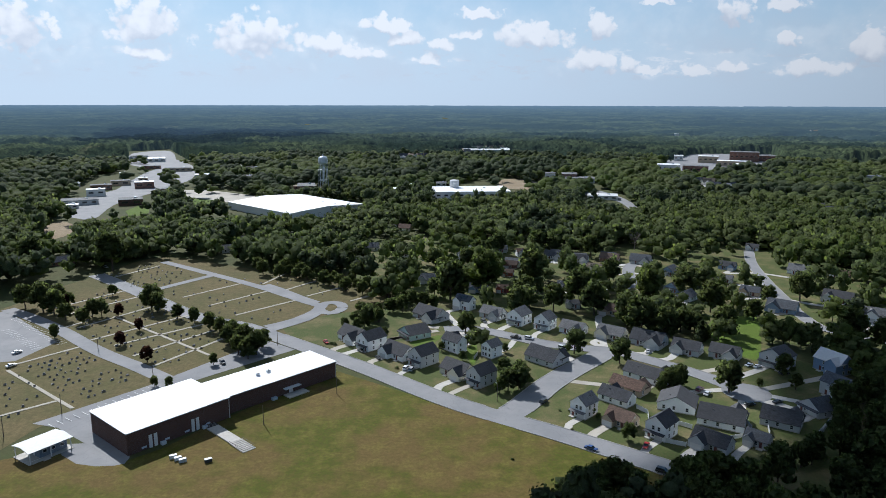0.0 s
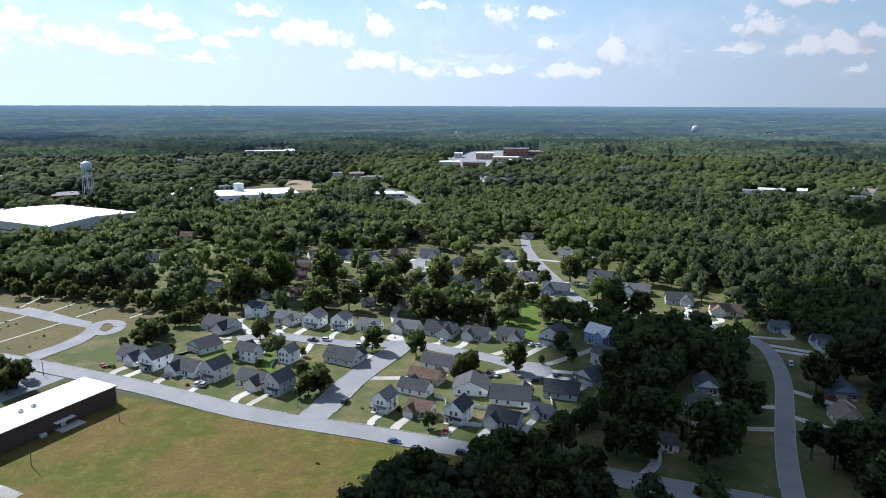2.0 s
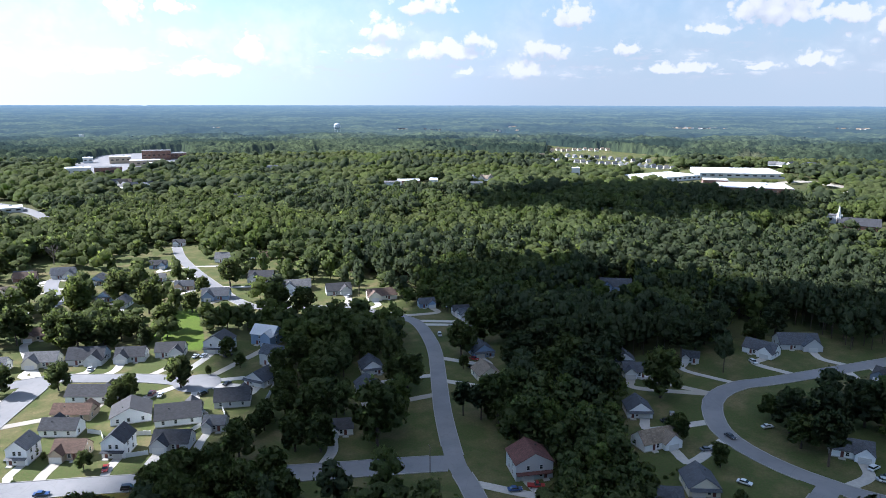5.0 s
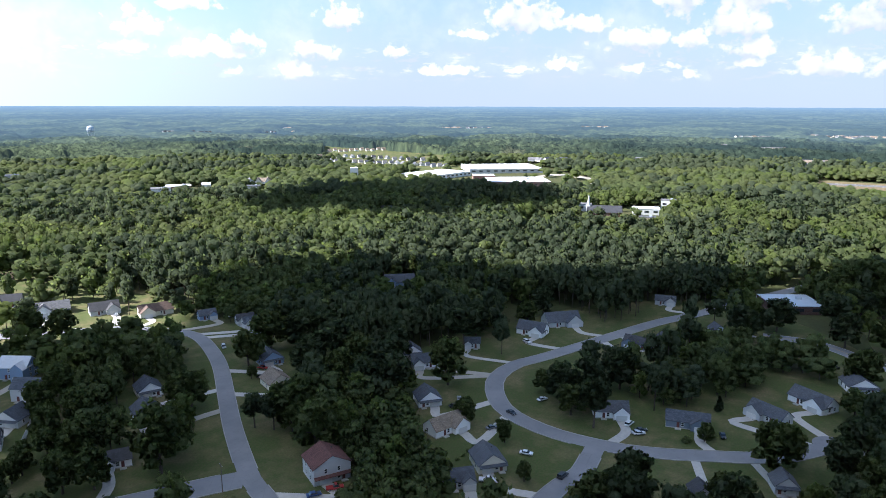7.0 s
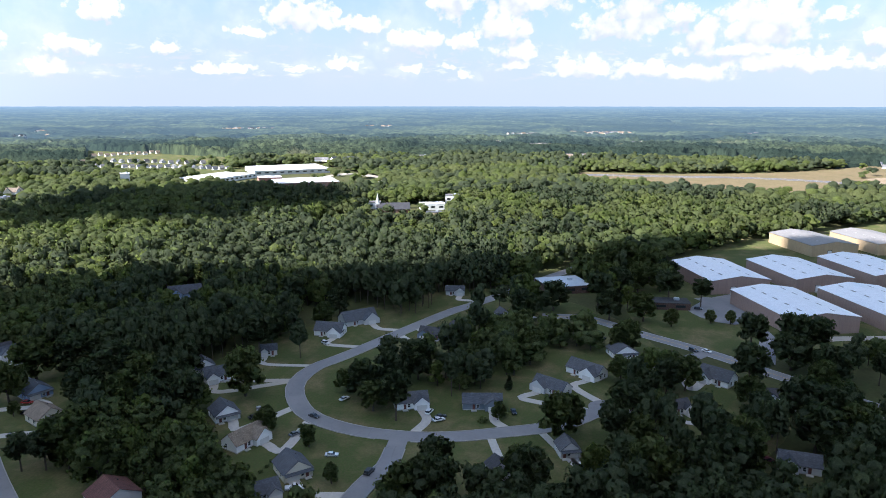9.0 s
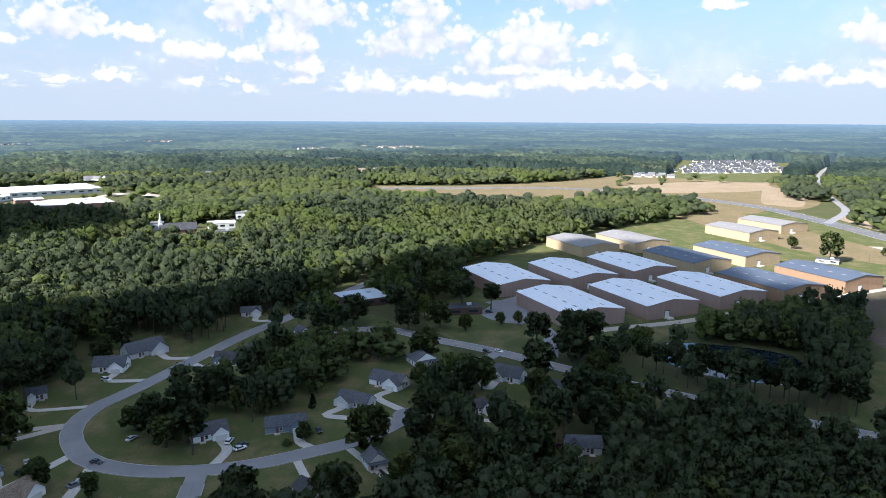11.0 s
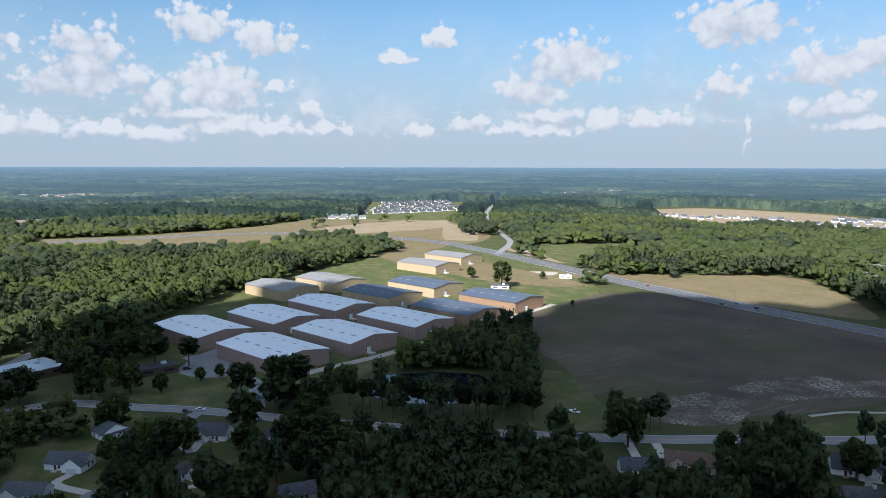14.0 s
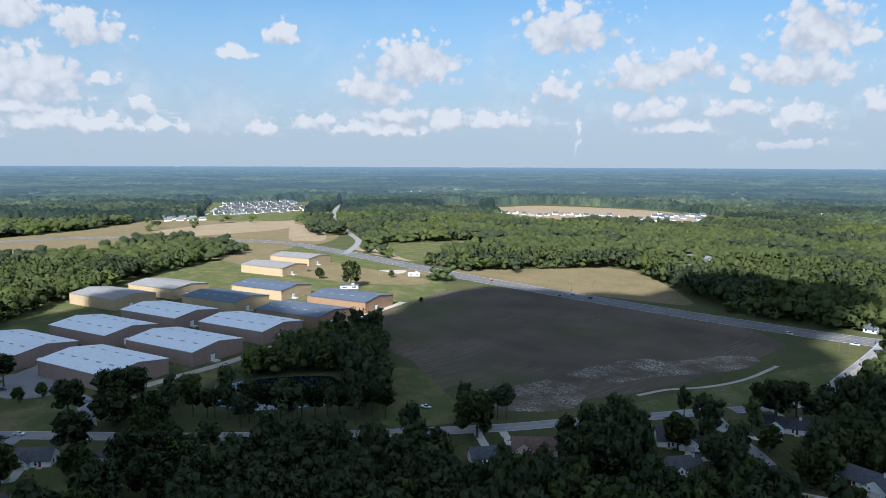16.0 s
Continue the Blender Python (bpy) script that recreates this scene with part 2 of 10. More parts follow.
def leaves(name, dark, light, warm, cell=0.12):
    s = Shader(name)
    isl = s.node("NewGeometry").outputs["Random Per Island"]
    ob = s.node("ObjectInfo").outputs["Random"]
    tree = s.noise(cell, 2, 0.5)
    base = s.mix(s.ramp(tree, 0.3, 0.7), dark, light)
    stand = s.noise(0.008, 3, 0.5)
    base = s.mix(s.ramp(stand, 0.4, 0.65, 0, 0.7), base, warm)
    base = s.mix(s.ramp(ob, 0, 1, 0.0, 0.3), base, light)
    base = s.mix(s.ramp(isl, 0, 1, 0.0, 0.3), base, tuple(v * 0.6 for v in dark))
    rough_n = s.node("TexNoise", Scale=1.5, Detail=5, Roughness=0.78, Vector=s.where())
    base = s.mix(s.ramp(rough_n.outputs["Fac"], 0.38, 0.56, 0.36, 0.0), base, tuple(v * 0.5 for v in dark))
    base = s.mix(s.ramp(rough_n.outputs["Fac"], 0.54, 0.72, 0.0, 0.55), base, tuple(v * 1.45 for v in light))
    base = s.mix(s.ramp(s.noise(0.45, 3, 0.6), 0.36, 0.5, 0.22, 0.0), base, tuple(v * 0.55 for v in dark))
    s.bump(rough_n.outputs["Fac"], 0.8, 1.0)
    s.done(base, 0.75, 0, 0.06)
    tr = s.node("BsdfTranslucent")
    s.put(tr.inputs["Color"], s.mix(1.0, base, (1.9, 2.0, 1.3), "MULTIPLY"))
    mx = s.node("MixShader")
    mx.inputs[0].default_value = 0.54
    s.t.links.new(s.b.outputs[0], mx.inputs[1])
    s.t.links.new(tr.outputs[0], mx.inputs[2])
    s.t.links.new(mx.outputs[0], s.t.nodes["Material Output"].inputs["Surface"])
    return s.m


def plain(name, colour, rough=0.7, metal=0.0, spec=0.35, grain=3.0, amount=0.25, bump=0.0):
    """A painted or cast surface with faint mottling and weathering."""
    s = Shader(name)
    co = s.node("TexCoord").outputs["Object"]
    n1, n2 = s.noise(grain, 5, 0.6, co), s.noise(grain * 0.12, 3, 0.5, co)
    dark = tuple(v * (1 - amount) for v in colour)
    col = s.mix(s.ramp(n1, 0.3, 0.75), colour, dark)
    col = s.mix(s.ramp(n2, 0.4, 0.7, 0, 0.5), col, tuple(v * (1 - amount * 0.8) for v in colour))
    if bump:
        s.bump(n1, bump, 0.05)
    return s.done(col, rough, metal, spec)


def siding(name, colour):
    s = Shader(name)
    co = s.node("TexCoord").outputs["Object"]
    w = s.node("TexWave", Vector=co, Scale=1.55, Distortion=0.0)
    w.bands_direction = "Z"
    w.wave_profile = "SAW"
    n = s.noise(0.7, 4, 0.6, co)
    rnd = s.node("ObjectInfo").outputs["Random"]
    col = s.mix(s.ramp(n, 0.35, 0.75, 0, 0.2), colour, tuple(v * 0.82 for v in colour))
    col = s.mix(s.ramp(rnd, 0, 1, 0, 0.05), col, (0.62, 0.58, 0.5))
    col = s.mix(s.ramp(w.outputs["Fac"], 0.0, 0.16, 0.14, 0.0), col, (0.1, 0.1, 0.1))
    s.bump(w.outputs["Fac"], 0.5, 0.03)
    return s.done(col, 0.6, 0, 0.3)


def shingles(name, colour):
    s = Shader(name)
    co = s.node("TexCoord").outputs["Object"]
    v = s.node("TexBrick", Vector=co, Scale=1.0)
    v.inputs["Brick Width"].default_value, v.inputs["Row Height"].default_value = 0.9, 0.28
    v.inputs["Mortar Size"].default_value = 0.03
    v.inputs["Color1"].default_value = (*[c * 1.25 for c in colour], 1)
    v.inputs["Color2"].default_value = (*[c * 0.72 for c in colour], 1)
    v.inputs["Mortar"].default_value = (*[c * 0.4 for c in colour], 1)
    n = s.noise(0.35, 5, 0.65, co)
    rnd = s.node("ObjectInfo").outputs["Random"]
    col = s.mix(s.ramp(n, 0.4, 0.75, 0, 0.4), v.outputs["Color"], tuple(c * 1.5 for c in colour))
    col = s.mix(s.ramp(rnd, 0, 1, 0, 0.25), col, (0.15, 0.14, 0.13))
    s.bump(v.outputs["Fac"], 0.4, 0.03)
    return s.done(col, 0.88, 0, 0.2)


def masonry(name, a, b, mortar, row=0.22, width=0.62):
    s = Shader(name)
    co = s.node("TexCoord").outputs["Object"]
    # the courses run round the building: use the sum of both plan axes as the length
    sp = s.node("SeparateXYZ", Vector=co)
    ad = s.node("Math")
    s.put(ad.inputs[0], sp.outputs[0]), s.put(ad.inputs[1], sp.outputs[1])
    cb = s.node("CombineXYZ", X=ad.outputs[0], Y=sp.outputs[2])
    v = s.node("TexBrick", Vector=cb.outputs[0], Scale=1.0)
    v.inputs["Brick Width"].default_value, v.inputs["Row Height"].default_value = width, row
    v.inputs["Mortar Size"].default_value = 0.02
    v.inputs["Color1"].default_value, v.inputs["Color2"].default_value, v.inputs["Mortar"].default_value = (*a, 1), (*b, 1), (*mortar, 1)
    n = s.noise(0.25, 5, 0.6, co)
    col = s.mix(s.ramp(n, 0.4, 0.75, 0, 0.4), v.outputs["Color"], tuple(x * 0.6 for x in a))
    s.bump(v.outputs["Fac"], 0.3, 0.02)
    return s.done(col, 0.88, 0, 0.2)


def ribbed(name, colour, pitch=1.2, rough=0.55, metal=0.0):
    """Ribbed sheet metal, vertical on walls."""
    s = Shader(name)
    co = s.node("TexCoord").outputs["Object"]
    sp = s.node("SeparateXYZ", Vector=co)
    ad = s.node("Math")
    s.put(ad.inputs[0], sp.outputs[0]), s.put(ad.inputs[1], sp.outputs[1])
    w = s.node("TexWave", Vector=s.node("CombineXYZ", X=ad.outputs[0]).outputs[0], Scale=0.31 / pitch * 3)
    w.bands_direction = "X"
    n = s.noise(0.3, 5, 0.65, co)
    streak = s.noise(1.0, 3, 0.6, s.node("Mapping", Vector=co, Scale=(1.2, 1.2, 0.08)).outputs[0])
    col = s.mix(s.ramp(n, 0.4, 0.75, 0, 0.35), colour, tuple(c * 0.7 for c in colour))
    col = s.mix(s.ramp(streak, 0.45, 0.8, 0, 0.4), col, tuple(c * 0.55 for c in colour))
    col = s.mix(s.ramp(w.outputs["Fac"], 0.0, 0.25, 0.2, 0.0), col, tuple(c * 0.5 for c in colour))
    s.bump(w.outputs["Fac"], 0.5, 0.06)
    return s.done(col, rough, metal, 0.35)


MAT = {}
MAT["forest_floor"] = blotchy("forest_floor", (0.065, 0.085, 0.03), (0.11, 0.105, 0.045), (0.06, 0.06, 0.028), 0.02, 0.5)
MAT["lawn"] = blotchy("lawn", (0.076, 0.106, 0.03), (0.2, 0.165, 0.082), (0.085, 0.112, 0.034), 0.06, 1.1, lo=0.46, hi=0.64)
MAT["bright_lawn"] = blotchy("bright_lawn", (0.11, 0.19, 0.02), (0.13, 0.17, 0.035), (0.10, 0.14, 0.03), 0.06, 1.2)
MAT["playing_field"] = blotchy("playing_field", (0.085, 0.098, 0.012), (0.145, 0.1, 0.034), (0.2, 0.17, 0.04), 0.03, 0.7, lo=0.44, hi=0.56)
MAT["dry_grass"] = blotchy("dry_grass", (0.185, 0.138, 0.068), (0.125, 0.112, 0.048), (0.095, 0.1, 0.034), 0.018, 1.0)
MAT["meadow"] = blotchy("meadow", (0.25, 0.185, 0.105), (0.17, 0.145, 0.07), (0.28, 0.205, 0.13), 0.025, 0.7)
MAT["bare_earth"] = blotchy("bare_earth", (0.38, 0.30, 0.21), (0.32, 0.24, 0.15), (0.24, 0.20, 0.12), 0.02, 0.4)


def soil_material(name, pale_stones, lo, hi):
    s = Shader(name)
    rows = s.noise(0.5, 4, 0.7, s.stretch(1.6, 0.06, 1.0, -38))
    pale = s.noise(0.012, 4, 0.55)
    base = s.mix(s.ramp(s.noise(0.02, 5, 0.6), 0.35, 0.65), (0.075, 0.062, 0.045), (0.115, 0.09, 0.065))
    base = s.mix(s.ramp(s.noise(0.009, 3, 0.5), 0.5, 0.7, 0, 0.7), base, (0.07, 0.08, 0.03))
    fac = s.node("Math", )
    fac.operation = "MULTIPLY"
    s.put(fac.inputs[0], s.ramp(rows, 0.48, 0.7)), s.put(fac.inputs[1], s.ramp(pale, lo, hi))
    base = s.mix(fac.outputs[0], base, pale_stones)
    s.bump(rows, 0.6, 0.3)
    return s.done(base, 0.95, 0, 0.1)


MAT["soil"] = soil_material("tilled_soil", (0.17, 0.14, 0.105), 0.47, 0.6)


def stony_material():
    s = Shader("stony_soil")
    base = s.mix(s.ramp(s.noise(0.02, 5, 0.6), 0.35, 0.65), (0.075, 0.062, 0.045), (0.115, 0.09, 0.065))
    stones = s.noise(0.9, 5, 0.75, s.stretch(1.0, 0.45, 1.0, -38))
    drift = s.noise(0.03, 5, 0.65)
    fac = s.node("Math")
    fac.operation = "MULTIPLY"
    s.put(fac.inputs[0], s.ramp(stones, 0.45, 0.62)), s.put(fac.inputs[1], s.ramp(drift, 0.42, 0.6))
    base = s.mix(fac.outputs[0], base, (0.46, 0.42, 0.36))
    s.bump(stones, 0.6, 0.3)
    return s.done(base, 0.95, 0, 0.1)


MAT["stony_soil"] = stony_material()


def asphalt_material(name, a, b):
    s = Shader(name)
    col = s.mix(s.ramp(s.noise(0.06, 5, 0.6), 0.35, 0.65), a, b)
    col = s.mix(s.ramp(s.noise(0.5, 4, 0.6), 0.55, 0.75, 0, 0.35), col, tuple(x * 0.6 for x in a))
    crack = s.node("TexVoronoi", Vector=s.where(), Scale=0.12)
    crack.feature = "DISTANCE_TO_EDGE"
    col = s.mix(s.ramp(crack.outputs["Distance"], 0.0, 0.012, 0.14, 0.0), col, (0.06, 0.06, 0.06))
    s.bump(s.noise(4.0, 3, 0.6), 0.2, 0.02)
    return s.done(col, 0.85, 0, 0.25)


MAT["asphalt"] = asphalt_material("worn_asphalt", (0.25, 0.245, 0.245), (0.20, 0.20, 0.205))
MAT["highway"] = asphalt_material("highway_asphalt", (0.105, 0.108, 0.118), (0.135, 0.138, 0.148))
MAT["gravel"] = asphalt_material("pale_gravel", (0.42, 0.38, 0.32), (0.34, 0.31, 0.26))
MAT["concrete"] = plain("concrete", (0.52, 0.49, 0.44), 0.85, grain=0.8, amount=0.25)
MAT["kerb"] = plain("kerb_concrete", (0.38, 0.365, 0.34), 0.85, grain=0.8, amount=0.3)
MAT["path"] = plain("pale_path", (0.42, 0.38, 0.31), 0.9, grain=0.8, amount=0.25)
MAT["line_white"] = plain("road_paint_white", (0.7, 0.7, 0.68), 0.7, grain=1.0, amount=0.35)
MAT["line_yellow"] = plain("road_paint_yellow", (0.65, 0.42, 0.08), 0.7, grain=1.0, amount=0.35)
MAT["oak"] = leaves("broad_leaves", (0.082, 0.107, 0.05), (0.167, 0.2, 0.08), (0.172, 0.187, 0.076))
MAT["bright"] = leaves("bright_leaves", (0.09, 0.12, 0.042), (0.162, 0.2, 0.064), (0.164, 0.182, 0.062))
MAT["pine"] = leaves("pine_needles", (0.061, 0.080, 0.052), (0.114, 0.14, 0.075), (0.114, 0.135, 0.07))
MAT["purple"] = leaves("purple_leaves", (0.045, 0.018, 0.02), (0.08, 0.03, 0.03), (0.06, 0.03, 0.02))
MAT["bark"] = plain("bark", (0.11, 0.085, 0.065), 0.95, grain=2.0, amount=0.5, bump=0.5)
MAT["dead_wood"] = plain("dead_wood", (0.22, 0.18, 0.16), 0.9, grain=2.0, amount=0.4)
WALLS = dict(white=(0.88, 0.88, 0.87), cream=(0.70, 0.66, 0.54), grey=(0.52, 0.53, 0.53), teal=(0.48, 0.60, 0.58), blue=(0.24, 0.33, 0.47), slateblue=(0.16, 0.20, 0.25), tan=(0.45, 0.36, 0.26), red=(0.32, 0.07, 0.05), pink=(0.55, 0.44, 0.38))
for key, col in WALLS.items():
    MAT["wall_" + key] = siding("siding_" + key, col)
MAT["wall_brick"] = masonry("house_brick", (0.26, 0.13, 0.095), (0.20, 0.10, 0.075), (0.30, 0.27, 0.24))
ROOFS = dict(charcoal=(0.058, 0.06, 0.067), slate=(0.085, 0.095, 0.112), grey=(0.17, 0.17, 0.172), brown=(0.15, 0.095, 0.07), tan=(0.24, 0.19, 0.14), red=(0.13, 0.055, 0.045))
for key, col in ROOFS.items():
    MAT["roof_" + key] = shingles("shingles_" + key, col)
MAT["roof_white"] = plain("pale_roofing", (0.62, 0.62, 0.62), 0.6, grain=1.0, amount=0.15)
MAT["dark_brick"] = masonry("dark_brick", (0.115, 0.062, 0.05), (0.085, 0.048, 0.04), (0.13, 0.11, 0.10))
MAT["membrane"] = plain("white_membrane", (0.82, 0.82, 0.82), 0.55, grain=0.25, amount=0.1)
MAT["trim"] = plain("white_trim", (0.72, 0.72, 0.70), 0.5, grain=1.5, amount=0.12)
MAT["dark_trim"] = plain("dark_trim", (0.06, 0.06, 0.06), 0.6)
MAT["glass"] = Shader("window_glass").done((0.025, 0.03, 0.035), 0.06, 0, 0.8)
MAT["garage"] = plain("garage_door", (0.66, 0.65, 0.62), 0.5, grain=1.5, amount=0.12)
MAT["door"] = plain("front_door", (0.16, 0.06, 0.05), 0.5, grain=1.5)
MAT["tan_metal"] = ribbed("tan_panels", (0.33, 0.23, 0.19))
MAT["yellow_metal"] = ribbed("ochre_panels", (0.44, 0.33, 0.20))
MAT["orange_metal"] = ribbed("rust_panels", (0.30, 0.19, 0.115))
MAT["white_roof_metal"] = ribbed("white_sheet_roof", (0.82, 0.84, 0.86), 2.0, 0.5)
MAT["dark_roof_metal"] = ribbed("slate_sheet_roof", (0.085, 0.105, 0.14), 2.0, 0.5)
MAT["aged_roof_metal"] = ribbed("aged_sheet_roof", (0.24, 0.23, 0.22), 2.0, 0.6)
MAT["skylight"] = plain("skylight_panel", (0.28, 0.28, 0.27), 0.4)
MAT["steel"] = plain("pale_steel", (0.55, 0.60, 0.64), 0.45, 0.2, grain=0.5, amount=0.15)
MAT["timber"] = plain("weathered_timber", (0.20, 0.16, 0.12), 0.9, grain=1.5, amount=0.4)
MAT["stone"] = plain("headstone_granite", (0.25, 0.245, 0.24), 0.6, grain=2.0, amount=0.35)
MAT["dark_stone"] = plain("dark_headstone", (0.16, 0.15, 0.15), 0.4, grain=2.0, amount=0.3)
MAT["vinyl"] = plain("white_vinyl_fence", (0.72, 0.72, 0.70), 0.4, grain=1.0, amount=0.1)
MAT["rubber"] = plain("tyre_rubber", (0.02, 0.02, 0.02), 0.85)
MAT["alloy"] = plain("wheel_alloy", (0.5, 0.5, 0.5), 0.3, 0.8)
CARS = dict(white=(0.75, 0.75, 0.75), silver=(0.42, 0.43, 0.44), black=(0.02, 0.02, 0.022), red=(0.38, 0.025, 0.02), blue=(0.03, 0.07, 0.20), grey=(0.12, 0.125, 0.13), maroon=(0.12, 0.02, 0.03))
for key, col in CARS.items():
    s_ = Shader("car_paint_" + key)
    s_.b.inputs["Coat Weight"].default_value = 0.6
    MAT["car_" + key] = s_.done(col, 0.35, 0.25, 0.5)


def water_material():
    s = Shader("pond_water")
    s.bump(s.noise(0.8, 3, 0.5), 0.12, 0.05)
    return s.done((0.012, 0.022, 0.03), 0.05, 0, 0.6)


MAT["water"] = water_material()
cl_ = Shader("cloud_white")
cl_.done(cl_.mix(cl_.noise(0.01, 4), (0.92, 0.93, 0.95), (0.86, 0.88, 0.9)), 1.0, 0, 0.0)
cl_tr = cl_.node("BsdfTranslucent")
cl_tr.inputs["Color"].default_value = (0.92, 0.93, 0.95, 1)
cl_mx = cl_.node("MixShader")
cl_mx.inputs[0].default_value = 0.07
cl_.t.links.new(cl_.b.outputs[0], cl_mx.inputs[1])
cl_.t.links.new(cl_tr.outputs[0], cl_mx.inputs[2])
cl_.t.links.new(cl_mx.outputs[0], cl_.t.nodes["Material Output"].inputs["Surface"])
MAT["cloud"] = cl_.m


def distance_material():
    """Woods so far off that they are a plain backdrop: bluish with painted haze, soft stands and clearings at their
    true distance, dark stands doubling as cloud shade.
    """
    s = Shader("far_distance")

    def calc(op, a, b):
        n = s.node("Math")
        n.operation = op
        s.put(n.inputs[0], a), s.put(n.inputs[1], b)
        return n.outputs[0]
    ln = s.node("VectorMath", Vector=s.where())
    ln.operation = "LENGTH"
    r = ln.outputs["Value"]
    beyond = calc("MAXIMUM", calc("SUBTRACT", r, 2500.0), 0.0)
    away = calc("DIVIDE", calc("MULTIPLY", calc("POWER", 12.0, calc("DIVIDE", beyond, 2450.0)), 2500.0), calc("MAXIMUM", r, 2500.0))
    place = s.node("VectorMath", Vector=s.where())
    place.operation = "MULTIPLY"
    s.put(place.inputs[1], s.node("CombineXYZ", X=away, Y=away, Z=0.0).outputs[0])
    place = place.outputs[0]
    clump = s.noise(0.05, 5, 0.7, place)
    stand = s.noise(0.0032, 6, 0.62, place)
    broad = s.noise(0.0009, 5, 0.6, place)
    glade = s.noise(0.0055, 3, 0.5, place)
    # Dark stands and the broad bands carry painted cloud shade as well.
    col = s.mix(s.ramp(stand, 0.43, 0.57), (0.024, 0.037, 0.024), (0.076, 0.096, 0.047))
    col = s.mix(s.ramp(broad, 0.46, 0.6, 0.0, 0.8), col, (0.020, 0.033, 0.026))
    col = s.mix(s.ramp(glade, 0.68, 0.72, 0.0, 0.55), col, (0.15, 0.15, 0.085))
    # Shade between the crowns, painted in since the sheet casts little itself.
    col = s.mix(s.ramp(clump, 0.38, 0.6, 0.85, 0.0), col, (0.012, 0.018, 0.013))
    s.bump(clump, 1.0, 5.0)
    s.done(col, 1.0, 0, 0)
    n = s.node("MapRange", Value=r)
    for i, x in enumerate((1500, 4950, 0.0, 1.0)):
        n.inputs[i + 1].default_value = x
    # Haze put into the emission, bluer and stronger with distance.
    haze_glow = s.mix(calc("POWER", n.outputs[0], 1.3), (0.014, 0.022, 0.031), (0.115, 0.18, 0.265))
    s.put(s.b.inputs["Emission Color"], haze_glow)
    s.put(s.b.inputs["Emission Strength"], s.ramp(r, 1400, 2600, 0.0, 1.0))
    return s.m


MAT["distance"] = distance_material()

# ---- mesh helpers ----


def finish(name, bm, material, parent=None, at=None):
    me = bpy.data.meshes.new(name)
    bm.to_mesh(me)
    bm.free()
    for m in (material if isinstance(material, (list, tuple)) else [material]):
        me.materials.append(MAT[m])
    ob = new(name, me)
    if at is not None:
        ob.matrix_basis = at
    if parent is not None:
        ob.parent = parent
    return ob


def part(name, bm, material, parent, label=""):
    """Links a bmesh as one mesh object under a thing or a part."""
    ob = finish(name, bm, material, parent)
    if label:
        ob["label"] = label
    return ob


def share(ob, name, parent, m):
    """Another object on the same mesh, under a parent."""
    c = new(name, ob.data)
    c.parent = parent
    c.matrix_basis = m
    return c


def thing(name, m, label, category, group="", kind=""):
    e = new(name)
    e.matrix_basis = m
    e.empty_display_size = 0.5
    return tagged(e, label, category, group, kind)


def add_box(bm, cx, cy, cz, sx, sy, sz, turn=0.0):
    """A box by its centre and full sizes."""
    r = bmesh.ops.create_cube(bm, size=1.0, matrix=Matrix.Translation((cx, cy, cz)) @ Matrix.Rotation(radians(turn), 4, "Z") @ Matrix.Diagonal((sx, sy, sz, 1)))
    return r["verts"]


def box(cx, cy, cz, sx, sy, sz, bevel=0.0):
    bm = bmesh.new()
    add_box(bm, cx, cy, cz, sx, sy, sz)
    if bevel:
        bmesh.ops.bevel(bm, geom=bm.edges[:], offset=bevel, segments=1, affect="EDGES")
    return bm


def prism(points, axis_from, axis_to, along="x"):
    """A solid with the given outline (pairs) carried from one place to another along an axis."""
    bm = bmesh.new()
    rings = []
    for a in (axis_from, axis_to):
        rings.append([bm.verts.new((a, u, v) if along == "x" else (u, a, v) if along == "y" else (u, v, a)) for u, v in points])
    n = len(points)
    for i in range(n):
        bm.faces.new((rings[0][i], rings[0][(i + 1) % n], rings[1][(i + 1) % n], rings[1][i]))
    bm.faces.new(rings[0][::-1])
    bm.faces.new(rings[1])
    bmesh.ops.recalc_face_normals(bm, faces=bm.faces[:])
    return bm


def add_cone(bm, p, q, r0, r1, seg=8):
    p, q = Vector(p), Vector(q)
    d = q - p
    m = Matrix.Translation((p + q) / 2) @ d.to_track_quat("Z", "Y").to_matrix().to_4x4()
    bmesh.ops.create_cone(bm, cap_ends=True, segments=seg, radius1=r0, radius2=max(r1, 0.004), depth=d.length, matrix=m)


def mesh_from_arrays(name, verts, faces, material, normals=None):
    """verts (n,3), faces (m,3) or (m,4) as numpy arrays; normals (n,3) round the shading off."""
    me = bpy.data.meshes.new(name)
    k = faces.shape[1]
    me.vertices.add(len(verts))
    me.vertices.foreach_set("co", np.ascontiguousarray(verts, dtype=np.float32).ravel())
    me.loops.add(faces.size)
    me.loops.foreach_set("vertex_index", np.ascontiguousarray(faces, dtype=np.int32).ravel())
    me.polygons.add(len(faces))
    me.polygons.foreach_set("loop_start", np.arange(0, faces.size, k, dtype=np.int32))
    if normals is not None:
        me.polygons.foreach_set("use_smooth", np.ones(len(faces), bool))
        n = normals / np.maximum(np.linalg.norm(normals, axis=1), 1e-6)[:, None]
        me.attributes.new("custom_normal", "FLOAT_VECTOR", "POINT").data.foreach_set("vector", np.ascontiguousarray(n, dtype=np.float32).ravel())
    me.update(calc_edges=True)
    me.materials.append(MAT[material])
    return me


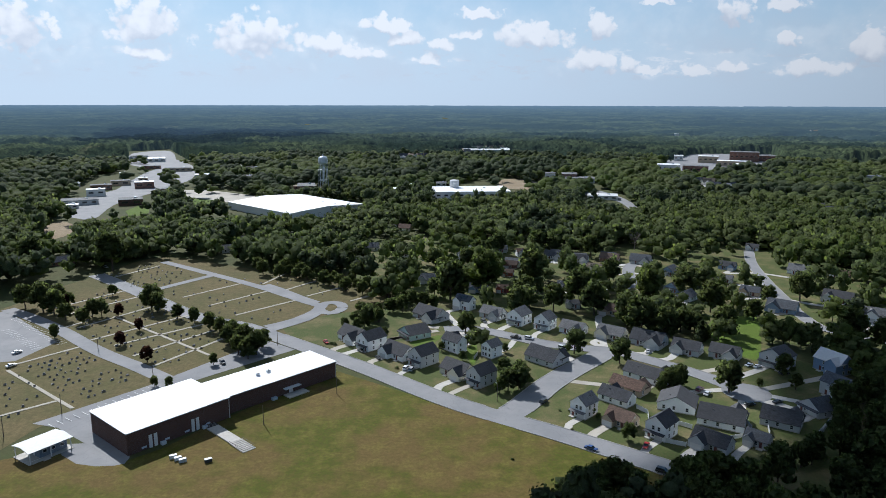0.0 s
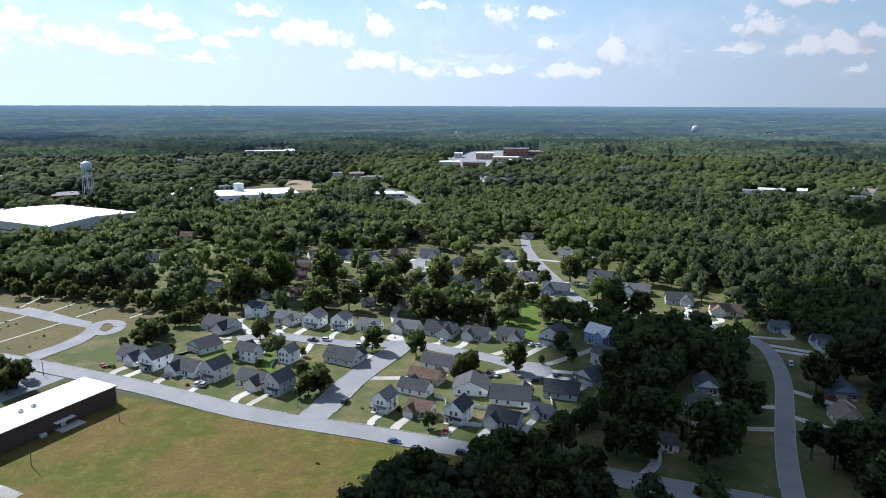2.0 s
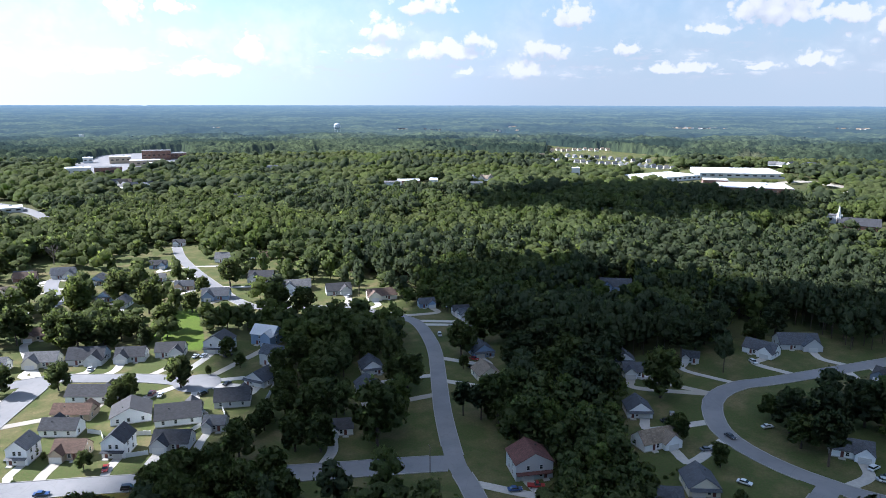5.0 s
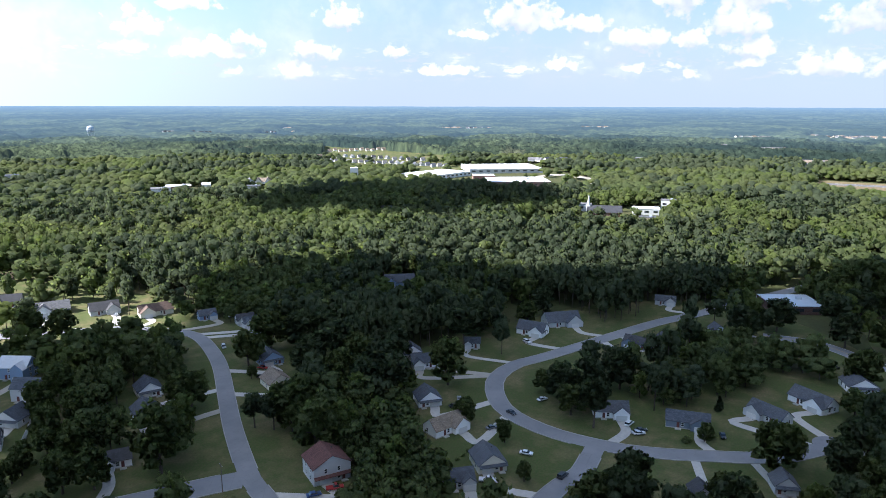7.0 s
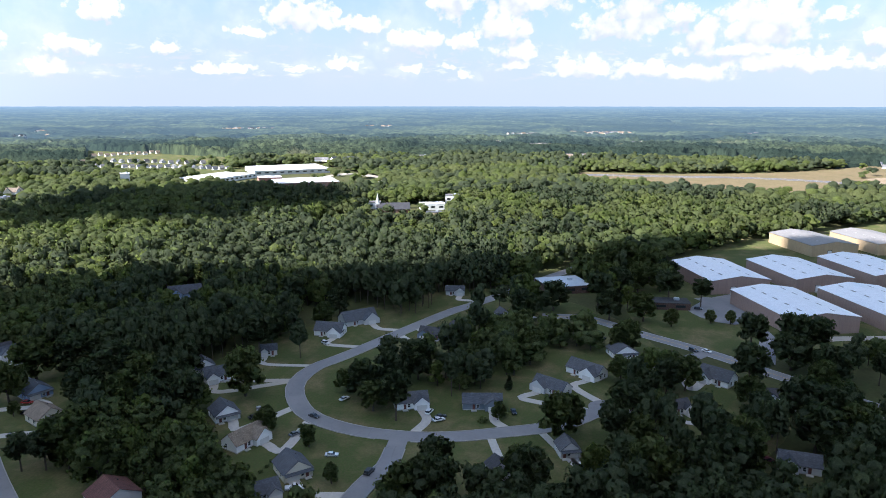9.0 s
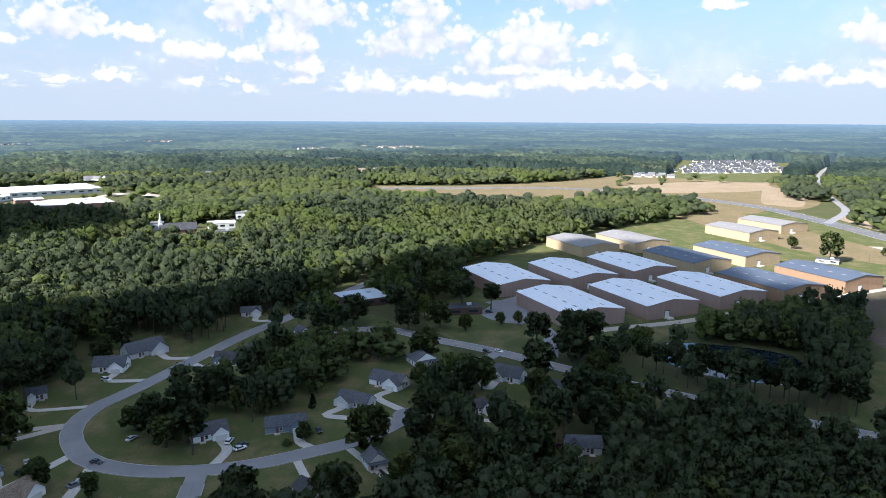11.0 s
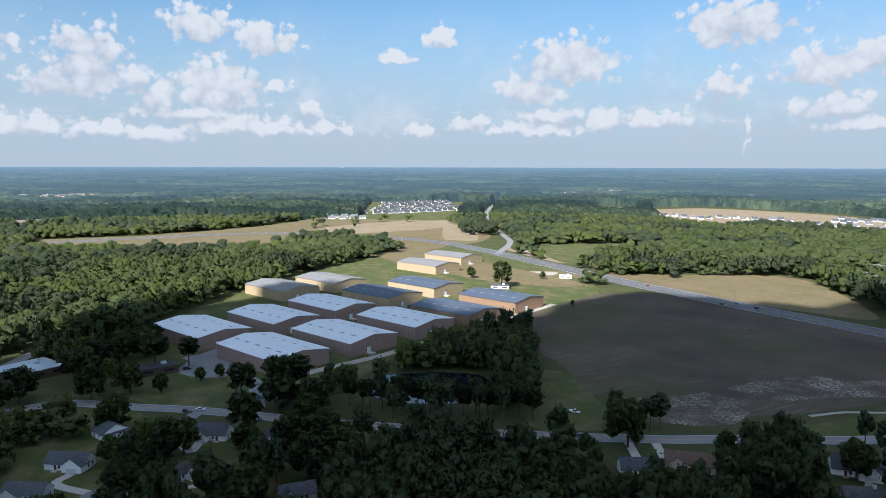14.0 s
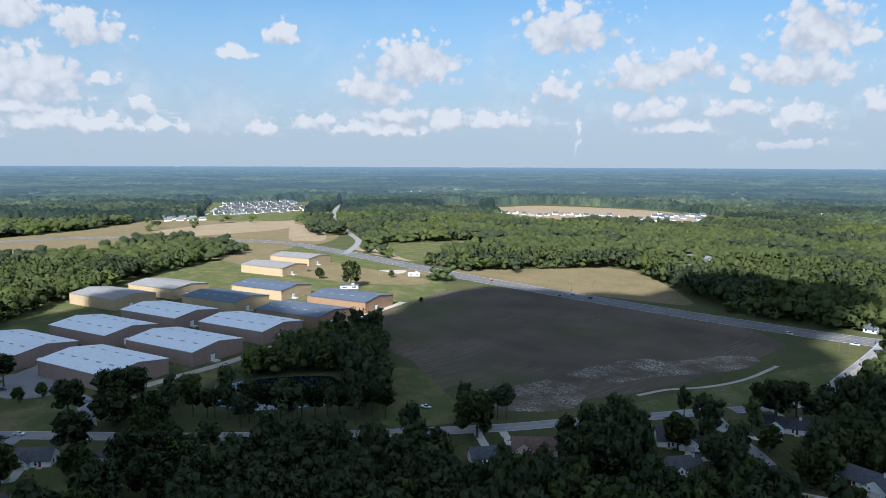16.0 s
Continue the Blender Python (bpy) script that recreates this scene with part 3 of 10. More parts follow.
def inside(poly, x, y):
    """Which of the points lie inside the polygon (numpy arrays)."""
    x, y = np.asarray(x, float), np.asarray(y, float)
    r = np.zeros(x.shape, bool)
    n = len(poly)
    for i in range(n):
        (x0, y0), (x1, y1) = poly[i], poly[(i + 1) % n]
        if y0 == y1:
            continue
        c = ((y0 > y) != (y1 > y)) & (x < (x1 - x0) * (y - y0) / (y1 - y0) + x0)
        r ^= c
    return r


def smooth_line(pts, step=6.0):
    """A soft curve through a few points, as evenly spaced points."""
    p = [np.array(q, float) for q in pts]
    p = [2 * p[0] - p[1]] + p + [2 * p[-1] - p[-2]]
    out = []
    for i in range(1, len(p) - 2):
        n = max(2, int(np.hypot(*(p[i + 1] - p[i])) / step))
        for k in range(n):
            t = k / n
            out.append(0.5 * (2 * p[i] + (p[i + 1] - p[i - 1]) * t + (2 * p[i - 1] - 5 * p[i] + 4 * p[i + 1] - p[i + 2]) * t * t + (3 * p[i] - p[i - 1] - 3 * p[i + 1] + p[i + 2]) * t ** 3))
    out.append(p[-2])
    return np.array(out)


def side_vectors(line):
    d = np.gradient(line, axis=0)
    d /= np.maximum(np.hypot(d[:, 0], d[:, 1]), 1e-6)[:, None]
    return np.stack([-d[:, 1], d[:, 0]], 1)


def near_line(line, x, y):
    """Distance of many points to a curve."""
    x, y = np.asarray(x, float), np.asarray(y, float)
    best = np.full(x.shape, 1e9)
    for (ax, ay), (bx, by) in zip(line[:-1], line[1:]):
        dx, dy = bx - ax, by - ay
        t = np.clip(((x - ax) * dx + (y - ay) * dy) / (dx * dx + dy * dy + 1e-9), 0, 1)
        best = np.minimum(best, np.hypot(x - ax - t * dx, y - ay - t * dy))
    return best


def land(r):
    """Height of the land at a distance: flat, then rising to far hills."""
    r = np.asarray(r, float)
    d = 2500 * np.exp(np.maximum(r - 2500, 0) * math.log(12) / 2450)
    return np.where(r > 2500, 120 * (1 - r / d), 0.0)

# ---- ground ----


def ground_sheet():
    radii = np.concatenate([np.linspace(0, 2500, 26), np.linspace(2600, 4995, 40)])
    ang = np.linspace(0, 2 * math.pi, 145)[:-1]
    r, a = np.meshgrid(radii[1:], ang, indexing="ij")
    z = land(r) - np.where(r > 2300, 1.5, 0.0)
    v = np.concatenate([[[0, 0, 0]], np.stack([r * np.sin(a), r * np.cos(a), z], -1).reshape(-1, 3)])
    n, rings = len(ang), len(radii) - 1
    bm = bmesh.new()
    vs = [bm.verts.new(p) for p in v]
    for j in range(n):
        bm.faces.new((vs[0], vs[1 + (j + 1) % n], vs[1 + j]))
    for i in range(rings - 1):
        for j in range(n):
            bm.faces.new((vs[1 + i * n + j], vs[1 + i * n + (j + 1) % n], vs[1 + (i + 1) * n + (j + 1) % n], vs[1 + (i + 1) * n + j]))
    bmesh.ops.recalc_face_normals(bm, faces=bm.faces[:])
    ob = finish("ground", bm, "forest_floor")
    tagged(ob, "dark woodland floor and rough grass reaching the hills", "ground", kind="structure")


ground_sheet()
LEVEL = [0.02]


def patch(name, poly, material, label, category, soft=True):
    """A stretch of ground with its own cover, a thin slab on the sheet."""
    LEVEL[0] += 0.003
    line = smooth_line(poly + [poly[0]], 12.0)[:-1] if soft else np.array(poly, float)
    bm = bmesh.new()
    top = [bm.verts.new((x, y, LEVEL[0])) for x, y in line]
    f = bm.faces.new(top)
    if f.normal.z < 0 or sum(a[0] * b[1] - b[0] * a[1] for a, b in zip(line, np.roll(line, -1, 0))) < 0:
        f.normal_flip()
    skirt = bmesh.ops.extrude_edge_only(bm, edges=bm.edges[:])
    for v in skirt["geom"]:
        if isinstance(v, bmesh.types.BMVert):
            v.co.z = -0.05
    bmesh.ops.triangulate(bm, faces=[g for g in bm.faces if len(g.verts) > 4])
    ob = finish(name, bm, material)
    return tagged(ob, label, category, kind="structure")


# ---- roads ----
ROADS = []


def road(name, pts, width, label, material="asphalt", kerb=True, lines="", end_bulb=0.0):
    line = smooth_line(pts)
    ROADS.append(dict(name=name, line=line, half=width / 2, label=label, material=material, kerb=kerb, lines=lines, bulb=end_bulb))


def ribbon(bm, line, left, right, z):
    s = side_vectors(line)
    a = [bm.verts.new((*(p + n * left), z)) for p, n in zip(line, s)]
    b = [bm.verts.new((*(p + n * right), z)) for p, n in zip(line, s)]
    for i in range(len(line) - 1):
        bm.faces.new((a[i], a[i + 1], b[i + 1], b[i]))


def build_roads():
    for i, rd in enumerate(ROADS):
        line, half = rd["line"], rd["half"]
        z = 0.16 + 0.005 * i
        bm = bmesh.new()
        ribbon(bm, line, half, -half, z)
        if rd["bulb"]:
            bmesh.ops.create_circle(bm, cap_ends=True, segments=32, radius=rd["bulb"], matrix=Matrix.Translation((*line[-1], z + 0.004)))
        bmesh.ops.recalc_face_normals(bm, faces=bm.faces[:])
        for f in bm.faces:
            if f.normal.z < 0:
                f.normal_flip()
        ob = finish(rd["name"], bm, rd["material"])
        tagged(ob, rd["label"], "road", kind="structure")
        if rd["kerb"]:
            for side in (1, -1):
                kb = bmesh.new()
                s = side_vectors(line) * side
                mid = line + s * (half + 0.2)
                keep = np.ones(len(mid), bool)
                for j, other in enumerate(ROADS):
                    if j != i:
                        keep &= near_line(other["line"], mid[:, 0], mid[:, 1]) > other["half"] + 0.5
                    if other["bulb"]:
                        keep &= np.hypot(mid[:, 0] - other["line"][-1][0], mid[:, 1] - other["line"][-1][1]) > other["bulb"]
                for k in range(len(mid) - 1):
                    if not (keep[k] and keep[k + 1]):
                        continue
                    p0, p1, n0, n1 = line[k], line[k + 1], s[k], s[k + 1]
                    q = [(*(p0 + n0 * half), z - 0.1), (*(p0 + n0 * half), z + 0.14), (*(p0 + n0 * (half + 0.32)), z + 0.14), (*(p0 + n0 * (half + 0.32)), 0.0)]
                    w = [(*(p1 + n1 * half), z - 0.1), (*(p1 + n1 * half), z + 0.14), (*(p1 + n1 * (half + 0.32)), z + 0.14), (*(p1 + n1 * (half + 0.32)), 0.0)]
                    qa, wa = [kb.verts.new(c) for c in q], [kb.verts.new(c) for c in w]
                    for c in range(3):
                        kb.faces.new((qa[c], qa[c + 1], wa[c + 1], wa[c]))
                if len(kb.faces):
                    bmesh.ops.recalc_face_normals(kb, faces=kb.faces[:])
                    part("kerb", kb, "kerb", ob, "pale concrete kerb")
                else:
                    kb.free()
        if rd["lines"]:
            for off, wid, mat, dash in {"two": ((0.18, 0.14, "line_yellow", 0), (-0.18, 0.14, "line_yellow", 0), (half - 0.5, 0.16, "line_white", 0), (0.5 - half, 0.16, "line_white", 0)),
                                        "wide": ((half - 0.8, 0.4, "line_white", 0), (0.8 - half, 0.4, "line_white", 0), (2.2, 0.3, "line_yellow", 0), (-2.2, 0.3, "line_yellow", 0), (half / 2 + 0.7, 0.22, "line_white", 1), (-half / 2 - 0.7, 0.22, "line_white", 1))}[rd["lines"]]:
                lb = bmesh.new()
                fine = smooth_line(list(line), 3.0)
                if dash:
                    for k in range(0, len(fine) - 2, 4):
                        ribbon(lb, fine[k:k + 2], off + wid / 2, off - wid / 2, z + 0.006)
                else:
                    ribbon(lb, fine, off + wid / 2, off - wid / 2, z + 0.006)
                bmesh.ops.recalc_face_normals(lb, faces=lb.faces[:])
                for f in lb.faces:
                    if f.normal.z < 0:
                        f.normal_flip()
                part("road_marking", lb, mat, ob)


road("street", [(-245.9, 482.1), (-199.7, 439.7), (-144.4, 386.9), (-105.7, 364.3), (-86.6, 348.5), (-37.5, 306.4), (3.9, 267.7), (45.2, 238.1), (78.5, 212.8), (117.2, 182.2), (151.6, 155.9), (156.7, 151.1)], 10.5, "pale worn asphalt street with concrete kerbs")
road("street", [(244.8, 324.3), (253.9, 300.1), (256.7, 282.1), (253.3, 268.5), (242.1, 249.5), (228.0, 230.4), (204.9, 204.8), (185.8, 183.8), (170.3, 165.3), (157.5, 148.8), (151.3, 137.6), (137.4, 115.6)], 6.6, "worn asphalt street curving through shaded woods")
road("street", [(254.0, 299.3), (245.5, 320.4), (229.9, 339.6), (208.7, 361.2), (207.4, 388.3), (213.8, 420.8), (222.6, 465.8), (236.9, 522.2), (254.5, 569.1)], 7.4, "asphalt street climbing between houses")
road("street", [(24.0, 253.7), (30.9, 262.2), (38.1, 273.3), (47.9, 288.4), (60.5, 304.0), (74.3, 319.6), (80.3, 327.3)], 12, "short asphalt side street")
road("street", [(0.9, 361.8), (17.3, 362.1), (33.4, 352.3), (51.5, 339.5), (68.3, 332.8), (85.8, 327.6), (96.6, 317.4), (115.2, 298.9), (128.9, 277.9)], 9, "asphalt street between house fronts", end_bulb=10)
road("street", [(127.8, 449.7), (134.3, 491.9), (143.8, 517.7), (155.8, 528.6)], 8, "short asphalt lane", end_bulb=9)
road("street", [(528.9, -20.9), (492.5, 0.8), (454.0, 23.5), (422.2, 40.8), (405.0, 51.7), (384.2, 64.4), (313.1, 98.3), (293.8, 108.8), (276.2, 111.1), (261.4, 106.7), (246.4, 96.7), (238.2, 84.6), (233.6, 69.8), (232.6, 56.6), (233.3, 44.0), (237.0, 29.8), (242.6, 15.7), (246.7, 5.3), (254.7, -7.3), (270.5, -21.4)], 7.6, "grey asphalt loop street in shade", end_bulb=7)
road("street", [(229.3, 54.7), (210.8, 54.4), (201.1, 57.6), (189.8, 60.0), (175.1, 61.5)], 7, "asphalt side street in shade")
road("county_road", [(391.7, 7.2), (390.9, -18.4), (369.4, -43.5), (346.9, -71.1), (315.6, -102.2), (298.5, -118.9), (271.8, -148.3), (252.0, -170.7), (221.0, -209.9), (199.3, -239.7), (184.9, -263.8), (160.4, -301.0), (143.6, -330.0)], 9.5, "two-lane asphalt road with yellow centre lines", kerb=False, lines='two')
road("side_road", [(145.0, -324.7), (124.7, -303.8), (107.2, -289.3), (89.6, -269.8), (75.4, -251.2)], 7, "narrow asphalt lane among trees", kerb=False)
road("side_road", [(345.1, -74.4), (333.4, -64.6), (321.7, -55.3)], 7.5, "short asphalt lane into the houses", kerb=False)
road("highway", [(-12, -575), (118, -541), (216, -532), (337, -531), (433.5, -533.7), (526.1, -539.1), (630.3, -551.4), (726.5, -562.0), (815.8, -569.8), (917.4, -571.2), (1014.9, -539.7), (1158.2, -448.2), (1223.6, -318.6), (1227.9, -182.6), (1233.9, -42.0)], 27, "multi-lane highway with painted lane lines", material='highway', kerb=False, lines='wide')
road("link_road", [(121.6, -541.2), (118.5, -490.0), (116.3, -430.0), (114.1, -385.5), (124.8, -357.6), (138.3, -335.5)], 9, "asphalt link road to the highway", kerb=False, lines='two')
road("country_road", [(761.5, -560.9), (863.7, -661.1), (961.2, -720.9), (1162.5, -835.5), (1362.9, -971.0), (1572.1, -1129.3), (1795.4, -1318.1), (2026.7, -1517.9)], 10, "asphalt road running to the far woods", kerb=False)
road("warehouse_drive", [(456.0, -397.5), (435.6, -339.5), (421.7, -296.5), (391.1, -208.6), (384.7, -185.3), (376.8, -146.1), (370.4, -129.6)], 7, "pale gravel drive beside the warehouses", material='gravel', kerb=False)
road("warehouse_drive", [(333.0, -99.0), (354.6, -105.0), (376.5, -110.1), (413.1, -103.1), (444.9, -99.8), (441.6, -87.8)], 8, "asphalt drive to the warehouses", kerb=False)
road("cemetery_lane", [(-256.8, 396.9), (-234.8, 382.1), (-204.8, 358.5), (-168.9, 326.4), (-141.6, 306.2), (-121.4, 290.4)], 8, "grey asphalt cemetery lane", kerb=False)
road("cemetery_lane", [(-214.1, 523.4), (-163.4, 483.7), (-122.3, 450.3), (-91.0, 421.0), (-71.5, 403.7)], 6.5, "grey asphalt cemetery lane", kerb=False, end_bulb=0)
road("cemetery_lane", [(-96.0, 364.3), (-83.9, 376.0), (-74.4, 394.3), (-72.5, 410.2)], 7, "grey asphalt cemetery lane", kerb=False)
road("cemetery_lane", [(-162.7, 481.5), (-176.4, 460.0), (-189.0, 440.2), (-196.9, 435.5)], 6, "grey asphalt cemetery lane", kerb=False)
road("cemetery_lane", [(-59.6, 402.2), (-61.9, 409.4), (-67.7, 413.0), (-72.6, 409.3), (-73.7, 402.1), (-71.5, 395.2), (-65.8, 390.7), (-61.2, 395.2), (-59.6, 402.2)], 6.5, "grey asphalt circle at the end of a cemetery lane", kerb=False)
road("cemetery_lane", [(-73.4, 390.7), (-77.7, 378.7), (-87.7, 366.4), (-92.8, 359.6)], 7, "grey asphalt cemetery lane", kerb=False)
road("cemetery_lane", [(-118.9, 454.8), (-104.3, 440.4), (-90.0, 424.3), (-77.1, 411.7)], 6.5, "grey asphalt cemetery lane", kerb=False)
road("main_street", [(-421.6, 796.0), (-418.3, 837.1), (-434.3, 932.8), (-469.2, 1069.3), (-501.6, 1205.7), (-518.0, 1315.7)], 24, "pale asphalt main street of the town", kerb=False)
road("dirt_track", [(182.3, -321.8), (176.4, -341.4), (166.8, -355.6), (158.7, -374.1), (153.9, -397.2), (152.3, -431.6)], 2.6, "pale worn dirt track beside the field", material='gravel', kerb=False)
road("lane", [(288.4, 485.2), (317.2, 496.9)], 6, "asphalt lane", kerb=False)
build_roads()

# ---- ground covers ----
patch("residential_lawn", [(-76.2, 356.5), (-27.7, 434.8), (3.5, 432.9), (139.2, 350.5), (171.4, 415.0), (195.2, 400.6), (164.6, 335.0), (177.8, 299.1), (155.5, 242.2), (128.3, 178.1), (121.7, 156.7), (51.1, 162.4), (-12.6, 273.7)], "lawn", "mown suburban lawns in green and straw", "lawn")
patch("residential_lawn", [(-72.1, 451.1), (-64.6, 622.0), (116.3, 581.6), (263.4, 586.3), (280.7, 509.5), (313.0, 346.4), (276.4, 285.7), (198.1, 333.2), (136.5, 352.1), (3.5, 432.9)], "lawn", "patchy suburban lawns among trees", "lawn")
patch("residential_lawn", [(138.0, 267.3), (249.3, 363.1), (280.2, 268.3), (280.8, 214.9), (230.7, 154.2), (169.6, 101.6), (135.1, 98.6), (94.4, 178.8)], "lawn", "shaded lawns beside a street", "lawn")
patch("residential_lawn", [(223.1, 145.9), (292.7, 159.0), (349.0, 134.9), (412.5, 99.1), (451.8, 31.2), (398.2, -31.4), (329.3, -58.5), (306.1, -85.8), (262.6, -89.2), (212.1, -49.1), (195.1, -5.0), (167.6, 57.4), (176.7, 104.8)], "lawn", "shaded lawns along a loop street", "lawn")
patch("warehouse_grass", [(498.2, -43.8), (570.0, -97.2), (668.0, -171.0), (745.3, -266.6), (854.6, -417.2), (885.5, -576.8), (707.8, -577.6), (503.4, -492.4), (434.6, -396.1), (401.5, -292.0), (379.6, -202.4), (331.3, -137.1), (342.3, -110.5), (336.6, -95.3), (384.2, -45.4)], "lawn", "rough grass round the warehouses", "grass")
patch("playing_field", [(-50.0, 302.8), (-20.0, 280.3), (25.1, 245.8), (53.1, 226.2), (79.2, 209.2), (77.7, 164.8), (-16.9, 92.6), (-96.6, 113.5), (-184.4, 190.4), (-135.2, 225.5), (-107.3, 219.7), (-83.7, 253.7), (-63.5, 280.1)], "playing_field", "broad grass playing field, green and straw", "grass field")
patch("cemetery_grass", [(-284.4, 381.8), (-261.3, 396.9), (-255.7, 439.7), (-243.3, 480.8), (-221.0, 540.9), (-127.8, 493.2), (-25.6, 441.4), (-51.6, 390.7), (-83.0, 343.8), (-103.8, 321.4), (-120.6, 288.3), (-152.2, 244.1), (-171.9, 220.9)], "dry_grass", "dry straw-coloured cemetery grass", "grass field")
patch("gravel_apron", [(-126.3, 232.1), (-117.3, 239.6), (-107.8, 221.2), (-110.7, 216.0), (-124.1, 217.2), (-137.1, 229.2)], "asphalt", "grey asphalt apron beside the school", "yard")
patch("street_verge", [(-88.7, 369.1), (-58.4, 392.1), (-44.8, 389.2), (-57.5, 343.9), (-60.0, 335.3), (-80.4, 349.8)], "lawn", "green lawn beside the cemetery", "lawn")
patch("backyard_lawn", [(-17.5, 340.1), (-2.4, 352.3), (-0.4, 348.2), (-10.0, 332.4)], "bright_lawn", "bright green backyard lawn", "lawn")
patch("backyard_lawn", [(11.1, 329.9), (17.4, 340.3), (16.3, 316.4), (13.5, 309.7)], "bright_lawn", "bright green backyard lawn", "lawn")
patch("backyard_lawn", [(152.9, 379.9), (179.8, 386.7), (154.8, 322.6), (145.7, 320.8), (141.8, 356.9)], "bright_lawn", "bright green open lawn", "lawn")
patch("parking_lot", [(-284.4, 381.8), (-254.5, 393.1), (-197.0, 340.2), (-202.2, 313.2), (-231.2, 305.8)], "asphalt", "grey asphalt car park beside the cemetery", "car park", soft=False)
patch("parking_lot", [(-156.2, 247.3), (-127.2, 284.0), (-90.9, 343.7), (-73.2, 329.6), (-138.7, 257.4), (-109.1, 221.2), (-114.3, 221.2), (-145.1, 244.1)], "asphalt", "asphalt car park behind the long building", "car park", soft=False)
patch("parking_lot", [(419.7, -77.2), (449.6, -97.6), (463.8, -124.7), (412.6, -116.7), (393.4, -98.5), (404.6, -82.5)], "asphalt", "small asphalt car park by an office", "car park")
patch("tilled_field", [(472.3, -462.1), (434.2, -518.2), (269.9, -537.4), (176.6, -498.1), (166.8, -465.1), (178.3, -350.0), (199.8, -291.3), (206.3, -268.2), (225.6, -255.9), (260.3, -263.7), (259.7, -248.3), (312.5, -279.6), (357.1, -289.4), (431.1, -348.6)], "soil", "tilled dark soil with pale stony rows", "field")
patch("stony_ground", [(246.9, -265.9), (233.3, -304.6), (228.7, -356.2), (216.9, -388.6), (202.5, -394.6), (180.8, -438.1), (163.6, -435.6), (168.1, -399.8), (193.6, -355.4), (203.6, -311.4), (194.3, -280.6), (217.3, -253.0)], "stony_soil", "pale stones strewn along the near side of the field", "field")
patch("field_margin", [(308.9, -253.6), (299.6, -271.1), (232.5, -242.1), (217.0, -240.5), (226.7, -213.0), (244.5, -199.3)], "lawn", "green rough grass by the field", "grass")
patch("field_margin", [(189.6, -270.4), (172.9, -323.7), (150.4, -409.8), (125.1, -483.0), (112.8, -460.4), (114.5, -380.8), (147.4, -330.0), (174.4, -286.3)], "lawn", "green rough grass by the link road", "grass")
patch("meadow", [(619.5, -504.9), (575.8, -500.7), (476.6, -561.9), (418.2, -543.8), (304.1, -558.7), (277.9, -580.2), (358.7, -656.3), (452.4, -708.2), (500.7, -590.0), (558.7, -572.9)], "meadow", "straw-coloured meadow beside the highway", "meadow")
patch("meadow", [(559.6, -565.6), (484.4, -660.2), (451.4, -704.9), (398.0, -698.7), (293.3, -597.4), (303.4, -560.6), (397.4, -542.5), (493.1, -538.5)], "meadow", "straw-coloured meadow", "meadow")
patch("meadow", [(1195.2, -29.0), (1262.5, -178.3), (1353.4, -416.8), (1517.5, -605.5), (1472.7, -730.1), (1510.0, -969.4), (1248.3, -829.6), (968.1, -699.2), (885.8, -550.9), (1102.7, -440.1), (1119.0, -211.5)], "meadow", "open straw-coloured land by the highway", "meadow")
patch("cleared_land", [(1243.1, -567.4), (1300.8, -684.5), (1298.2, -777.9), (1173.0, -760.4), (1078.6, -681.8), (1075.6, -599.6)], "bare_earth", "bare sandy ground by the highway", "bare land")
patch("verge", [(811.8, -603.0), (732.2, -586.4), (650.4, -574.3), (658.4, -590.7), (739.3, -621.7), (820.3, -630.1)], "bare_earth", "sandy roadside verge", "bare land")
patch("meadow", [(1287.2, -32.4), (1267.1, -188.6), (1275.8, -332.4), (1229.4, -475.9), (1180.3, -627.8), (1199.2, -746.5), (876.0, -551.3), (902.1, -479.7), (1018.1, -402.8), (981.9, -319.3), (1028.9, -189.0), (1075.4, -86.7), (1111.2, -27.0)], "meadow", "straw-coloured land along the highway", "meadow")
patch("roadside_lawn", [(805.2, -655.3), (796.2, -713.5), (756.7, -809.2), (689.3, -742.1), (632.7, -643.3), (639.4, -582.9), (703.0, -601.0)], "lawn", "green roadside lawn by the woods", "lawn")
patch("gravel_lot", [(612.6, -478.9), (615.9, -497.7), (596.0, -522.4), (581.9, -506.1), (585.6, -477.3), (594.5, -462.6)], "gravel", "pale gravel pull-in beside the highway", "yard")
patch("bare_land", [(1246.0, -493.6), (1307.7, -616.7), (1323.8, -704.2), (1384.3, -861.7), (1154.9, -719.0), (1119.6, -595.4), (1133.0, -490.6)], "bare_earth", "sandy open land beside the highway", "bare land")
patch("bare_land", [(1199.2, -746.5), (1147.4, -781.9), (923.9, -640.8), (945.0, -605.5), (974.8, -606.9)], "bare_earth", "sandy open land beside the junction", "bare land")
patch("meadow", [(1071.3, -415.4), (1010.9, -505.4), (668.5, -499.2), (524.1, -493.4), (537.2, -443.9), (675.7, -408.3)], "meadow", "straw-coloured grass by the highway", "meadow")
patch("subdivision_ground", [(1423.2, -663.4), (1319.6, -854.9), (1903.4, -1273.3), (2069.9, -1004.9)], "lawn", "lawns and streets of a far subdivision", "lawn")
patch("subdivision_ground", [(1068.2, 786.2), (1094.8, 543.5), (1513.8, 751.6), (1667.2, 1224.4)], "lawn", "lawns and streets of a far subdivision", "lawn")
patch("store_car_park", [(1068.0, 405.0), (1160.0, 362.0), (1105.0, 288.0), (1020.0, 300.0), (985.0, 300.0), (935.0, 355.0), (925.0, 335.0), (975.0, 268.0), (1120.0, 262.0), (1190.0, 372.0)], "gravel", "pale car park round the brick store", "car park")
